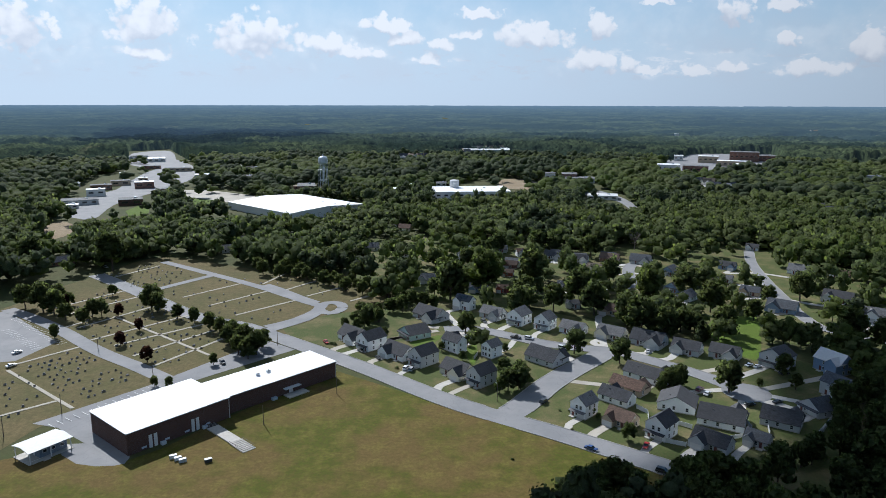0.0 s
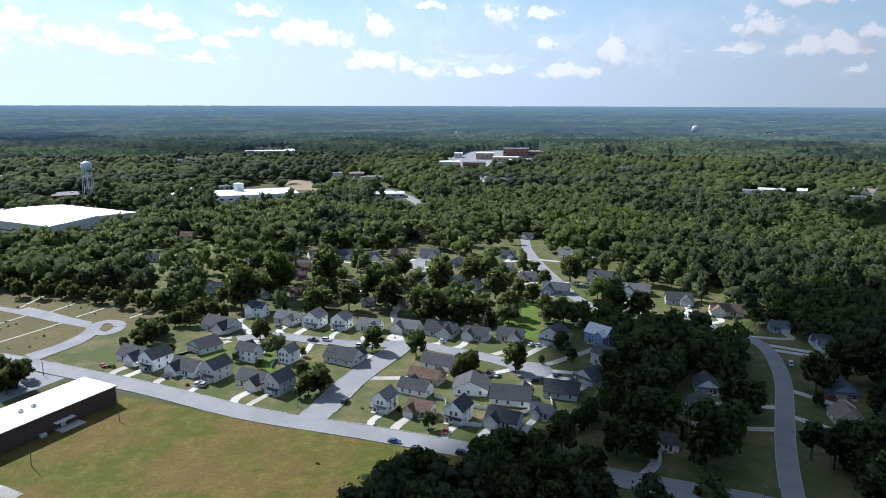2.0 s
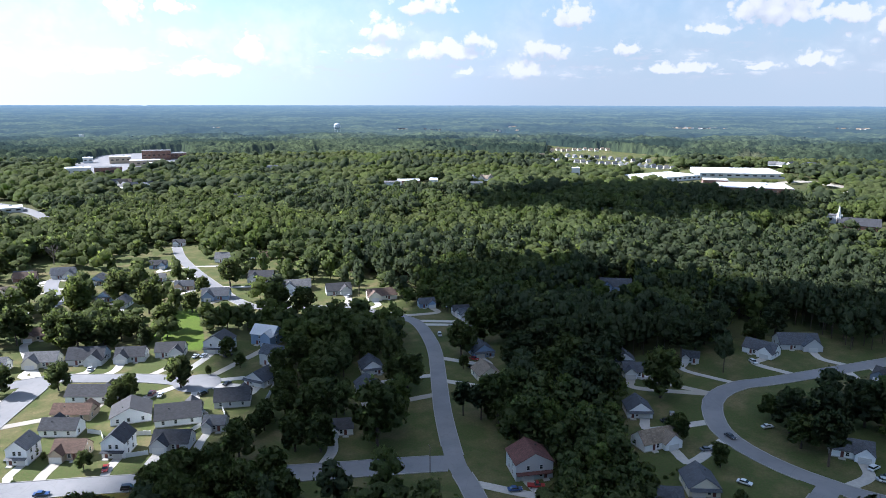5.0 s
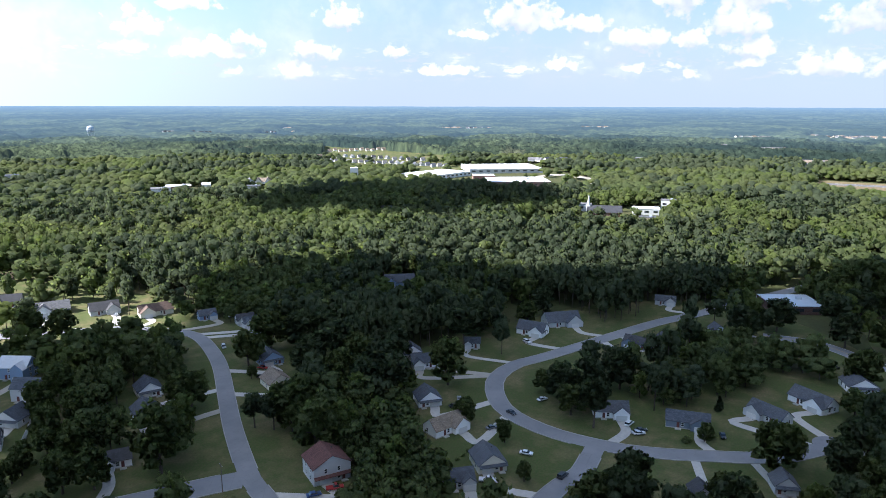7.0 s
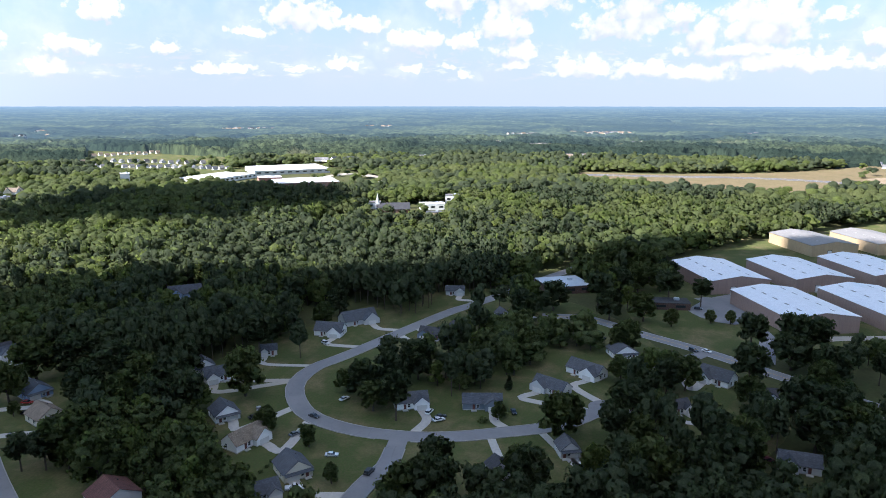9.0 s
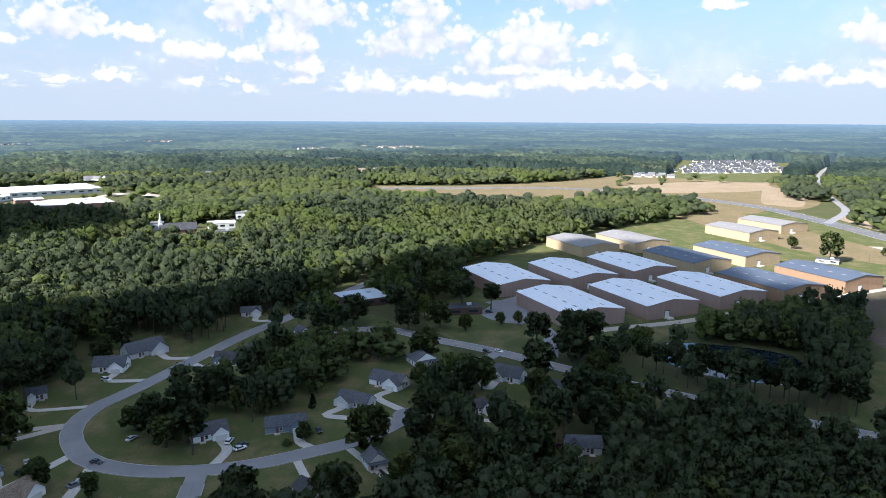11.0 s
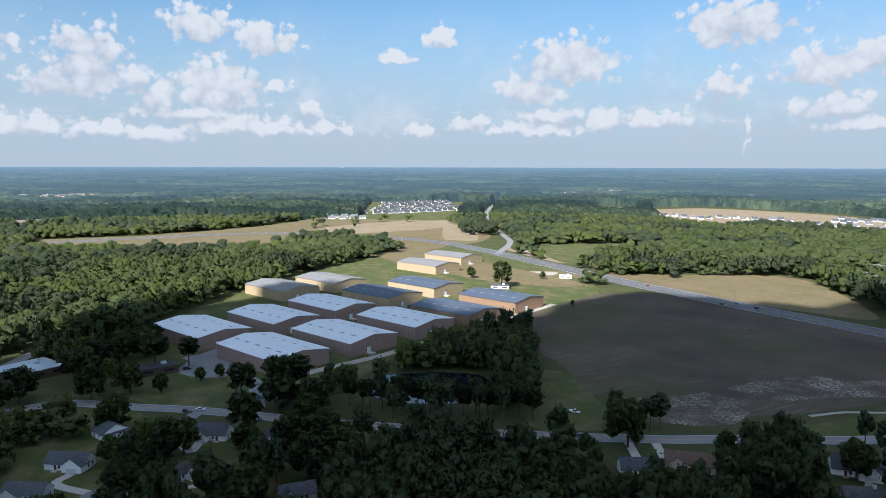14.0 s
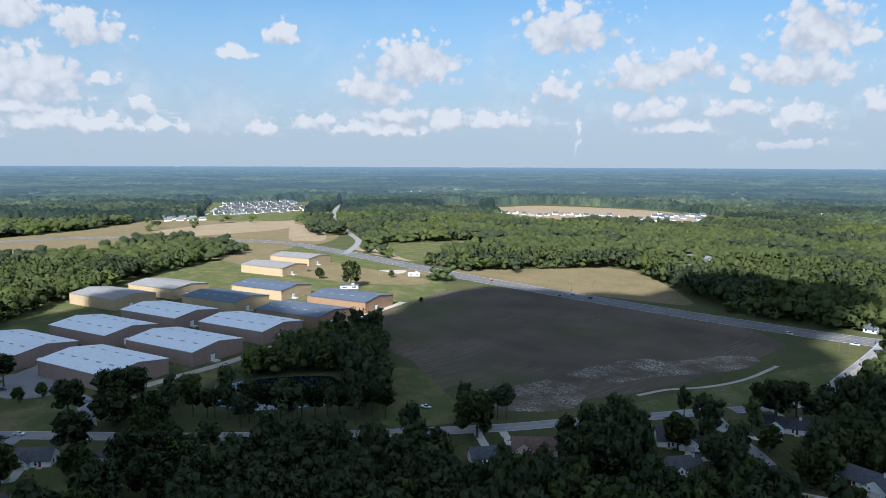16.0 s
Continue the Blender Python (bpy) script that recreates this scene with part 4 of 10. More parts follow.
patch("pasture", [(807.2, -644.6), (740.3, -793.7), (685.3, -746.4), (680.4, -646.4), (714.3, -605.9)], "lawn", "green pasture between woods", "pasture")
patch("hospital_car_park", [(421.6, 1382.7), (598.9, 1705.4), (800.3, 1711.1), (749.4, 1551.6), (571.8, 1255.2), (453.7, 1185.4), (396.1, 1251.6)], "asphalt", "car park round the hospital", "car park")
patch("construction_site", [(1317.8, -1501.5), (1268.8, -1671.6), (921.1, -1699.4), (681.8, -1474.4), (723.8, -1297.9), (849.7, -1346.3), (929.3, -1226.3), (1075.6, -1294.2)], "bare_earth", "bare red earth of a building site", "building site")
patch("town_car_park", [(-402.4, 739.5), (-455.0, 883.1), (-461.0, 1018.6), (-502.2, 1230.9), (-579.2, 1489.0), (-557.9, 1489.6), (-462.5, 1308.0), (-400.8, 1112.2), (-399.6, 1019.7), (-393.5, 953.4), (-392.8, 833.4), (-366.9, 725.1)], "asphalt", "pale car parks and streets of the town", "car park")
patch("town_car_park", [(-616.3, 1377.4), (-741.8, 1687.4), (-686.5, 1769.4), (-535.9, 1405.5), (-521.4, 1283.9)], "asphalt", "pale car park before the town shops", "car park")
patch("gravel_lot", [(-364.3, 972.9), (-334.5, 973.4), (-276.7, 937.0), (-226.1, 886.7), (-258.5, 850.0), (-314.0, 890.7), (-332.4, 901.4)], "gravel", "long pale gravel yard beside the vast warehouse", "yard")
patch("town_lawn", [(-322.9, 885.2), (-280.5, 864.8), (-271.1, 794.1), (-291.8, 816.1)], "bright_lawn", "green lawn beside a gravel yard", "lawn")
patch("town_lawn", [(-357.5, 780.1), (-359.0, 838.7), (-325.4, 764.0), (-333.8, 740.4)], "bright_lawn", "bright green lawn behind a town building", "lawn")
patch("ball_field", [(-376.7, 646.5), (-391.8, 683.4), (-392.9, 710.4), (-365.1, 683.7), (-348.2, 646.8), (-347.6, 613.4)], "bare_earth", "tan ball field dirt in the trees", "ball field")
patch("factory_yard", [(78.1, 1000.4), (96.4, 1122.0), (132.8, 1122.7), (151.2, 1029.5), (129.2, 987.9)], "bare_earth", "tan bare lot behind the factory", "yard")
patch("factory_car_park", [(-17.1, 889.9), (-6.5, 929.5), (91.2, 925.3), (143.2, 1001.5), (69.8, 891.3), (4.4, 839.2)], "asphalt", "pale concrete yard along the factory", "yard")
patch("factory_car_park", [(186.6, 932.7), (213.7, 989.4), (232.7, 904.8), (230.0, 814.4), (217.3, 796.5), (217.5, 872.4)], "asphalt", "grey car park among trees", "car park")

# ---- houses ----
HOUSES = []       # places and reach, to keep trees off
COPY = {}


def chevron(span, eave, rise, over, thick, a, b, along):
    """A pair of roof slopes as one slab, ridge along an axis, centred on the other axis at zero."""
    k = rise / (span / 2)
    s = span / 2 + over
    lo = eave - over * k
    return prism([(-s, lo), (0, eave + rise), (s, lo), (s, lo + thick), (0, eave + rise + thick), (-s, lo + thick)], a, b, along)


def shift(bm, dx, dy, dz=0.0):
    bmesh.ops.translate(bm, verts=bm.verts[:], vec=(dx, dy, dz))
    return bm


def window_meshes():
    fr = bmesh.new()
    for x, z, sx, sz in ((-0.52, 0, 0.12, 1.6), (0.52, 0, 0.12, 1.6), (0, 0.76, 1.16, 0.12), (0, -0.78, 1.3, 0.14), (0, 0, 0.96, 0.07)):
        add_box(fr, x, 0, z, sx, 0.14, sz)
    me = bpy.data.meshes.new("window_frame")
    fr.to_mesh(me), fr.free()
    me.materials.append(MAT["trim"])
    pn = box(0, 0.02, 0, 0.98, 0.06, 1.5)
    mp = bpy.data.meshes.new("pane")
    pn.to_mesh(mp), pn.free()
    mp.materials.append(MAT["glass"])
    return me, mp


def add_window(parent, x, y, z, turn, sx=1.0, sz=1.0):
    if "window" not in COPY:
        COPY["window"] = window_meshes()
    fr, pn = COPY["window"]
    w = new("window", fr)
    w.parent = parent
    w.matrix_basis = Matrix.Translation((x, y, z)) @ Matrix.Rotation(radians(turn), 4, "Z") @ Matrix.Diagonal((sx, 1, sz, 1))
    p = new("pane", pn)
    p.parent = w


def garage_mesh(width):
    key = ("garage", round(width, 1))
    if key not in COPY:
        prof = [(0.08, 0.0), (0.08, 2.25), (-0.06, 2.25), (-0.06, 1.72), (0.0, 1.70), (0.0, 1.66), (-0.06, 1.64), (-0.06, 1.16), (0.0, 1.14), (0.0, 1.10), (-0.06, 1.08), (-0.06, 0.6), (0.0, 0.58), (0.0, 0.54), (-0.06, 0.52), (-0.06, 0.0)]
        bm = prism(prof, -width / 2, width / 2, "x")
        me = bpy.data.meshes.new("garage_door")
        bm.to_mesh(me), bm.free()
        me.materials.append(MAT["garage"])
        COPY[key] = me
    return COPY[key]


WORDS = dict(white="white", cream="cream", grey="grey", teal="pale teal", blue="blue", slateblue="slate-blue", tan="tan", red="red", pink="pale pink", brick="brown brick")
ROOFWORDS = dict(charcoal="charcoal shingle", slate="slate-blue shingle", grey="grey shingle", brown="brown shingle", tan="tan shingle", red="rust-red shingle", white="pale sheet")


def house(x, y, rot, w, d, storeys, ridge, wall, roof, solar=False, chimney=False, drive=True):
    rng = random.Random(int(x * 13 + y * 7))
    m = pose(x, y, 0, 0, 0, rot)
    words = ("two-storey" if storeys == 2 else "one-storey") + " house, " + WORDS[wall] + (" walls" if wall == "brick" else " siding") + ", " + ROOFWORDS[roof] + " roof"
    if solar:
        words += ", solar panels"
    if chimney:
        words += ", chimney"
    t = thing("house", m, words, "house", "houses along the streets")
    wm, rm = "wall_" + wall, "roof_" + roof
    eave = 3.1 if storeys == 1 else 5.9
    base = 0.35
    body_d = d * (0.78 if ridge == "long" else 1.0)
    back = d / 2 - body_d / 2
    part("foundation", shift(box(0, 0, base / 2 - 0.1, w + 0.1, body_d + 0.1, base + 0.2), 0, back), "concrete", t)
    if ridge == "long":
        rise = min(body_d / 2 * 0.82, 4.2)
        prof = [(-body_d / 2, base), (body_d / 2, base), (body_d / 2, eave), (0, eave + rise), (-body_d / 2, eave)]
        part("wall", shift(prism(prof, -w / 2, w / 2, "x"), 0, back), wm, t)
        part("roof", shift(chevron(body_d, eave, rise, 0.45, 0.16, -w / 2 - 0.35, w / 2 + 0.35, "x"), 0, back), rm, t)
        wing_w, side = w * rng.uniform(0.42, 0.5), rng.choice((-1, 1))
        wx = side * (w / 2 - wing_w / 2 - 0.05)
        wrise = min(wing_w / 2 * 0.85, rise - 0.3)
        y0, y1 = -d / 2, back
        prof = [(-wing_w / 2, base), (wing_w / 2, base), (wing_w / 2, eave - 0.05), (0, eave - 0.05 + wrise), (-wing_w / 2, eave - 0.05)]
        part("front_wing", shift(prism(prof, y0, y1 - body_d * 0.1, "y"), wx, 0), wm, t)
        part("wing_roof", shift(chevron(wing_w, eave - 0.05, wrise, 0.4, 0.15, y0 - 0.35, y1 - body_d * 0.02, "y"), wx, 0), rm, t)
        gy, gx = y0 - 0.03, wx
        front_y = back - body_d / 2
        fx = -side * w * 0.22
    else:
        rise = min(w / 2 * 0.8, 3.4)
        prof = [(-w / 2, base), (w / 2, base), (w / 2, eave), (0, eave + rise), (-w / 2, eave)]
        part("wall", prism(prof, -d / 2, d / 2, "y"), wm, t)
        part("roof", chevron(w, eave, rise, 0.42, 0.16, -d / 2 - 0.35, d / 2 + 0.35, "y"), rm, t)
        side = rng.choice((-1, 1))
        gy, gx = -d / 2 - 0.03, side * w * 0.18
        front_y, fx = -d / 2, -side * w * 0.3
        pr = prism([(-1.5, 2.55), (0.1, 2.95), (0.1, 3.1), (-1.5, 2.7)], -w / 2, w / 2, "x")
        part("porch_roof", shift(pr, 0, -d / 2), rm, t)
    gw = 4.2 if w > 9 else 2.9
    g = new("garage_door", garage_mesh(gw))
    g.parent, g.location = t, (gx, gy, 0.02)
    dr = box(0, 0, 1.05, 1.0, 0.16, 2.1)
    part("front_door", shift(dr, fx, front_y - 0.02, base), "door", t)
    part("porch_step", box(fx, front_y - 0.8, 0.12, 2.2, 1.6, 0.34, 0.04), "concrete", t)
    rows = [1.75] if storeys == 1 else [1.75, 4.45]
    for z in rows:
        spots = [(-w * 0.3, body_d / 2 + back), (0.05 * w, body_d / 2 + back), (w * 0.32, body_d / 2 + back)]
        for wx_, wy_ in spots:
            add_window(t, wx_, wy_ + 0.03, z, 180)
        add_window(t, fx + (1.6 if fx < 0 else -1.6), front_y - 0.03, z, 0)
        if z > 3:
            add_window(t, gx, (-d / 2 if ridge == "deep" else front_y) - 0.03, z, 0)
        for sx in (-1, 1):
            add_window(t, sx * (w / 2 + 0.03), back + body_d * 0.18, z, 90 * sx)
            if body_d > 8:
                add_window(t, sx * (w / 2 + 0.03), back - body_d * 0.2, z, 90 * sx)
    if ridge == "long" and storeys == 1 and rng.random() < 0.6:
        part("gable_vent", box(w / 2 + 0.03, back, eave + rise * 0.45, 0.06, 0.7, 0.7), "trim", t)
    part("roof_vent", box(w * 0.2 if ridge == "long" else w * 0.2, back + (body_d * 0.18), eave + rise * 0.68, 0.35, 0.35, 0.5), "dark_trim", t)
    if solar:
        for k in range(4):
            pb = box(0, 0, 0, 1.6, 2.6, 0.06)
            bmesh.ops.rotate(pb, verts=pb.verts[:], matrix=Matrix.Rotation(math.atan2(rise, body_d / 2), 3, "X"))
            part("solar_panel", shift(pb, -3.2 + 1.75 * k, back - body_d * 0.25, eave + rise * 0.5 + 0.28), "glass", t)
    if chimney:
        ch = part("chimney", box(w * 0.3, back - body_d * 0.05, (eave + rise + 1.2) / 2, 1.1, 0.9, eave + rise + 1.2), "trim", t)
        part("chimney_cap", box(w * 0.3, back - body_d * 0.05, eave + rise + 1.28, 1.25, 1.05, 0.16), "dark_trim", ch)
    HOUSES.append((x, y, max(w, d) / 2))
    if drive:
        p = m @ Vector((gx, -d / 2 - 0.2, 0))
        best = None
        for rd in ROADS:
            if rd["name"] == "highway":
                continue
            dd = np.hypot(rd["line"][:, 0] - p.x, rd["line"][:, 1] - p.y)
            i = int(dd.argmin())
            if best is None or dd[i] < best[0]:
                best = (dd[i], rd["line"][i], rd["half"])
        if best and best[0] < 60:
            out = m.to_3x3() @ Vector((0, -1, 0))
            q = Vector((*best[1], 0))
            mid = p + out * min(best[0] * 0.45, 9)
            end = q + (p - q).normalized() * (best[2] - 0.5)
            line = smooth_line([(p.x, p.y), (mid.x, mid.y), (end.x, end.y)], 2.0)
            bm = bmesh.new()
            hw = 1.5 if gw < 4 else 1.9
            ribbon(bm, line, hw, -hw, 0.1 + 0.0006 * len(DRIVES))
            for v in bmesh.ops.extrude_edge_only(bm, edges=[e for e in bm.edges if e.is_boundary])["geom"]:
                if isinstance(v, bmesh.types.BMVert):
                    v.co.z = 0.0
            bmesh.ops.recalc_face_normals(bm, faces=bm.faces[:])
            if sum(f.normal.z for f in bm.faces) < 0:
                bmesh.ops.reverse_faces(bm, faces=bm.faces[:])
            o = finish("driveway", bm, "concrete" if rng.random() < 0.8 else "gravel")
            tagged(o, "pale concrete driveway from a garage to the street", "driveway", kind="structure")
            DRIVES.append(line)
    return t


DRIVES = []
house(-46.4, 344.0, -45, 15.9, 12.7, 1, "long", "white", "charcoal")
house(-35.6, 333.2, -45, 9.3, 12.1, 2, "deep", "white", "charcoal")
house(-21.8, 319.8, -45, 15.1, 12.1, 1, "long", "white", "charcoal")
house(-8.9, 311.6, -45, 8.8, 11.4, 2, "deep", "grey", "charcoal")
house(6.1, 296.9, -45, 14.4, 11.5, 1, "long", "cream", "charcoal")
house(17.1, 288.0, -45, 8.3, 10.7, 2, "deep", "grey", "charcoal")
house(6.5, 330.1, 135, 10.9, 8.7, 2, "long", "white", "charcoal")
house(23.9, 321.7, 135, 6.5, 7.8, 2, "deep", "white", "grey")
house(49.7, 315.2, 135, 16.5, 13.2, 1, "long", "grey", "charcoal")
house(-14.6, 350.5, -57, 12.3, 12.3, 1, "deep", "teal", "charcoal")
house(-7.7, 380.8, -45, 18.8, 14.1, 1, "long", "grey", "charcoal")
house(12.8, 400.2, -38, 10.8, 8.6, 2, "long", "white", "slate", solar=True)
house(28.3, 383.2, -38, 13.5, 10.8, 1, "long", "grey", "grey")
house(42.6, 373.3, -38, 9.8, 10.7, 2, "deep", "white", "grey")
house(56.0, 365.1, -38, 9.0, 9.0, 2, "deep", "white", "grey")
house(69.4, 356.4, -38, 13.0, 10.4, 1, "long", "white", "grey")
house(88.0, 348.4, -38, 14.4, 10.8, 1, "long", "cream", "grey")
house(104.2, 338.2, -38, 16.6, 13.3, 1, "long", "grey", "charcoal")
house(119.8, 326.3, -38, 13.4, 10.7, 1, "long", "grey", "charcoal")
house(135.9, 319.4, -38, 13.4, 10.7, 1, "long", "grey", "charcoal")
house(156.5, 309.4, -53, 12.1, 10.9, 2, "deep", "grey", "charcoal")
house(55.8, 256.7, -45, 7.2, 8.7, 2, "deep", "white", "grey")
house(72.4, 269.5, 135, 13.5, 9.4, 1, "long", "white", "charcoal")
house(80.1, 280.4, 135, 14.8, 8.9, 1, "long", "tan", "brown")
house(91.8, 293.2, 135, 19.5, 10.7, 1, "long", "white", "charcoal")
house(67.8, 247.4, -45, 10.7, 9.6, 1, "long", "tan", "brown")
house(80.9, 239.1, -45, 8.0, 9.7, 2, "deep", "white", "charcoal")
house(95.2, 264.3, 155, 14.3, 12.9, 1, "deep", "white", "charcoal")
house(107.8, 249.9, 150, 16.6, 13.3, 1, "long", "white", "charcoal")
house(95.6, 229.2, -45, 12.8, 10.2, 1, "long", "grey", "charcoal")
house(113.0, 231.3, -45, 8.2, 7.4, 1, "long", "grey", "slate")
house(130.3, 249.1, 145, 13.8, 11.8, 1, "long", "grey", "charcoal")
house(149.0, 258.9, -70, 10.8, 9.8, 1, "deep", "grey", "slate")
house(164.8, 274.5, -65, 11.2, 10.1, 2, "long", "grey", "slate")
house(177.5, 301.9, -65, 13.1, 11.7, 2, "long", "blue", "white")
house(163.3, 488.4, -43, 9.5, 10.5, 1, "deep", "blue", "grey")
house(151.5, 442.5, -44, 9.5, 10.4, 1, "deep", "blue", "grey")
house(152.5, 421.7, -45, 9.2, 10.1, 1, "deep", "white", "grey")
house(151.4, 520.5, -28, 14.7, 11.0, 1, "long", "grey", "slate")
house(129.2, 529.0, -26, 14.0, 10.5, 1, "long", "brick", "brown")
house(106.4, 527.3, -23, 11.6, 8.7, 1, "long", "grey", "charcoal")
house(87.7, 538.1, -21, 13.7, 10.3, 1, "long", "grey", "slate")
house(65.2, 545.7, -19, 9.7, 7.2, 1, "long", "grey", "slate")
house(110.9, 495.3, -25, 11.8, 8.9, 1, "long", "cream", "tan")
house(50.4, 506.6, -18, 10.1, 7.6, 1, "long", "brick", "brown")
house(45.8, 481.9, -17, 8.2, 6.2, 1, "long", "red", "brown")
house(23.2, 438.4, -15, 11.4, 8.6, 1, "long", "blue", "slate")
house(39.1, 437.8, -17, 8.3, 6.2, 1, "long", "red", "brown")
house(78.4, 403.6, -23, 8.2, 6.1, 1, "long", "grey", "slate")
house(97.3, 390.7, -26, 12.4, 9.3, 1, "long", "tan", "brown")
house(47.0, 563.2, -17, 11.8, 8.9, 1, "long", "grey", "slate")
house(26.5, 574.3, -15, 9.2, 6.9, 1, "long", "grey", "charcoal")
house(-9.7, 462.4, -11, 13.3, 10.0, 1, "long", "grey", "slate")
house(80.2, 447.0, -22, 8.9, 6.7, 1, "long", "grey", "slate")
house(210.3, 503.6, -35, 11.8, 8.9, 1, "long", "blue", "charcoal")
house(258.7, 572.6, -36, 9.7, 7.3, 1, "long", "white", "charcoal")
house(257.1, 488.8, -40, 16.3, 12.2, 1, "long", "white", "grey")
house(279.0, 477.1, -42, 12.4, 9.3, 1, "long", "white", "brown")
house(196.6, 432.3, -36, 11.6, 8.7, 1, "long", "tan", "slate")
house(244.2, 416.8, -42, 16.6, 12.5, 1, "long", "grey", "charcoal")
house(200.0, 396.5, -39, 16.2, 12.2, 1, "long", "blue", "slate")
house(193.8, 465.2, -35, 9.1, 6.8, 1, "long", "grey", "grey")
house(247.3, 378.5, -33, 18.0, 12.6, 1, "long", "white", "grey")
house(261.6, 352.5, -29, 15.7, 11.8, 1, "long", "grey", "charcoal")
house(273.5, 324.0, -30, 18.3, 11.0, 1, "long", "cream", "brown")
house(280.7, 291.1, -29, 9.6, 7.7, 1, "long", "blue", "slate")
house(284.2, 266.2, -32, 9.6, 7.7, 1, "long", "grey", "charcoal")
house(243.6, 214.9, -29, 10.4, 11.5, 1, "deep", "blue", "slate")
house(223.3, 193.4, -28, 10.3, 11.3, 1, "deep", "cream", "tan")
house(191.7, 235.7, -29, 9.7, 10.6, 1, "deep", "white", "slate")
house(175.7, 218.1, -27, 9.8, 10.7, 1, "deep", "white", "slate")
house(143.7, 195.8, -36, 10.0, 8.0, 1, "long", "white", "charcoal")
house(171.7, 129.2, -34, 12.6, 11.3, 2, "deep", "grey", "red")
house(281.2, 158.4, -51, 9.1, 7.3, 1, "deep", "white", "slate")
house(271.8, 146.6, -47, 11.8, 9.5, 1, "long", "white", "slate")
house(237.2, 126.3, -47, 9.6, 9.6, 1, "deep", "white", "slate")
house(217.8, 107.8, -24, 14.6, 10.2, 1, "long", "white", "tan")
house(201.5, 84.2, -48, 9.8, 10.8, 1, "deep", "cream", "slate")
house(185.2, 87.2, -50, 9.3, 8.4, 1, "long", "grey", "slate")
house(339.8, 117.7, -91, 15.1, 11.4, 1, "long", "white", "slate")
house(362.3, 108.2, -49, 19.4, 13.6, 1, "long", "grey", "slate")
house(305.8, 137.2, -66, 7.7, 6.9, 1, "long", "grey", "slate")
house(396.5, 232.3, -55, 20.0, 14.0, 1, "long", "blue", "slate")
house(258.6, 56.2, -68, 13.4, 9.4, 1, "long", "white", "slate")
house(262.4, 27.8, -81, 15.7, 8.7, 1, "long", "slateblue", "slate")
house(282.9, 0.9, -124, 15.2, 9.4, 1, "long", "grey", "slate")
house(304.3, -14.3, -127, 16.9, 10.5, 1, "long", "white", "slate")
house(333.2, -32.7, -71, 12.0, 10.8, 1, "deep", "white", "slate")
house(305.3, -70.7, -128, 14.2, 11.4, 1, "long", "white", "slate")
house(286.6, -91.2, -88, 15.3, 9.2, 1, "long", "white", "charcoal")
house(270.7, -49.7, -61, 8.2, 7.4, 1, "long", "white", "charcoal")
house(350.5, 50.0, -102, 8.0, 8.0, 1, "deep", "white", "charcoal")
house(229.8, -5.8, -72, 7.1, 7.1, 1, "deep", "grey", "slate")
house(211.9, 17.0, -66, 6.5, 6.5, 1, "deep", "white", "charcoal")
house(272.2, -112.1, -103, 11.9, 8.3, 1, "long", "white", "charcoal")
house(231.2, -82.3, -100, 13.0, 9.1, 1, "long", "grey", "slate")
house(173.9, -224.1, -137, 19.0, 11.4, 1, "long", "pink", "brown")
house(136.7, -275.4, -144, 17.0, 13.6, 1, "long", "white", "slate", chimney=True)
house(182.0, -202.6, -123, 12.7, 10.2, 1, "long", "white", "slate")
house(109.3, -325.9, -157, 18.1, 10.8, 1, "long", "white", "charcoal", chimney=True)
house(95.5, -340.5, -184, 6.5, 6.5, 1, "deep", "grey", "slate")
house(67.4, -288.6, -191, 20.0, 12.0, 1, "long", "white", "slate", chimney=True)
house(121.4, -251.2, -125, 14.1, 11.3, 1, "long", "white", "slate", chimney=True)
house(353.0, 52.2, -72, 7, 10, 1, "deep", "white", "charcoal")
house(342.7, 62.6, -100, 14, 9, 1, "long", "slateblue", "charcoal")
house(384.3, 29.5, -61, 7, 8, 1, "deep", "white", "slate")
house(430.0, 63.9, -82, 12, 8, 1, "long", "grey", "slate")
house(282.7, 259.5, -27, 11, 8, 1, "long", "grey", "slate")

# ---- large buildings ----
BUILDINGS = []    # x, y, reach: kept free of trees


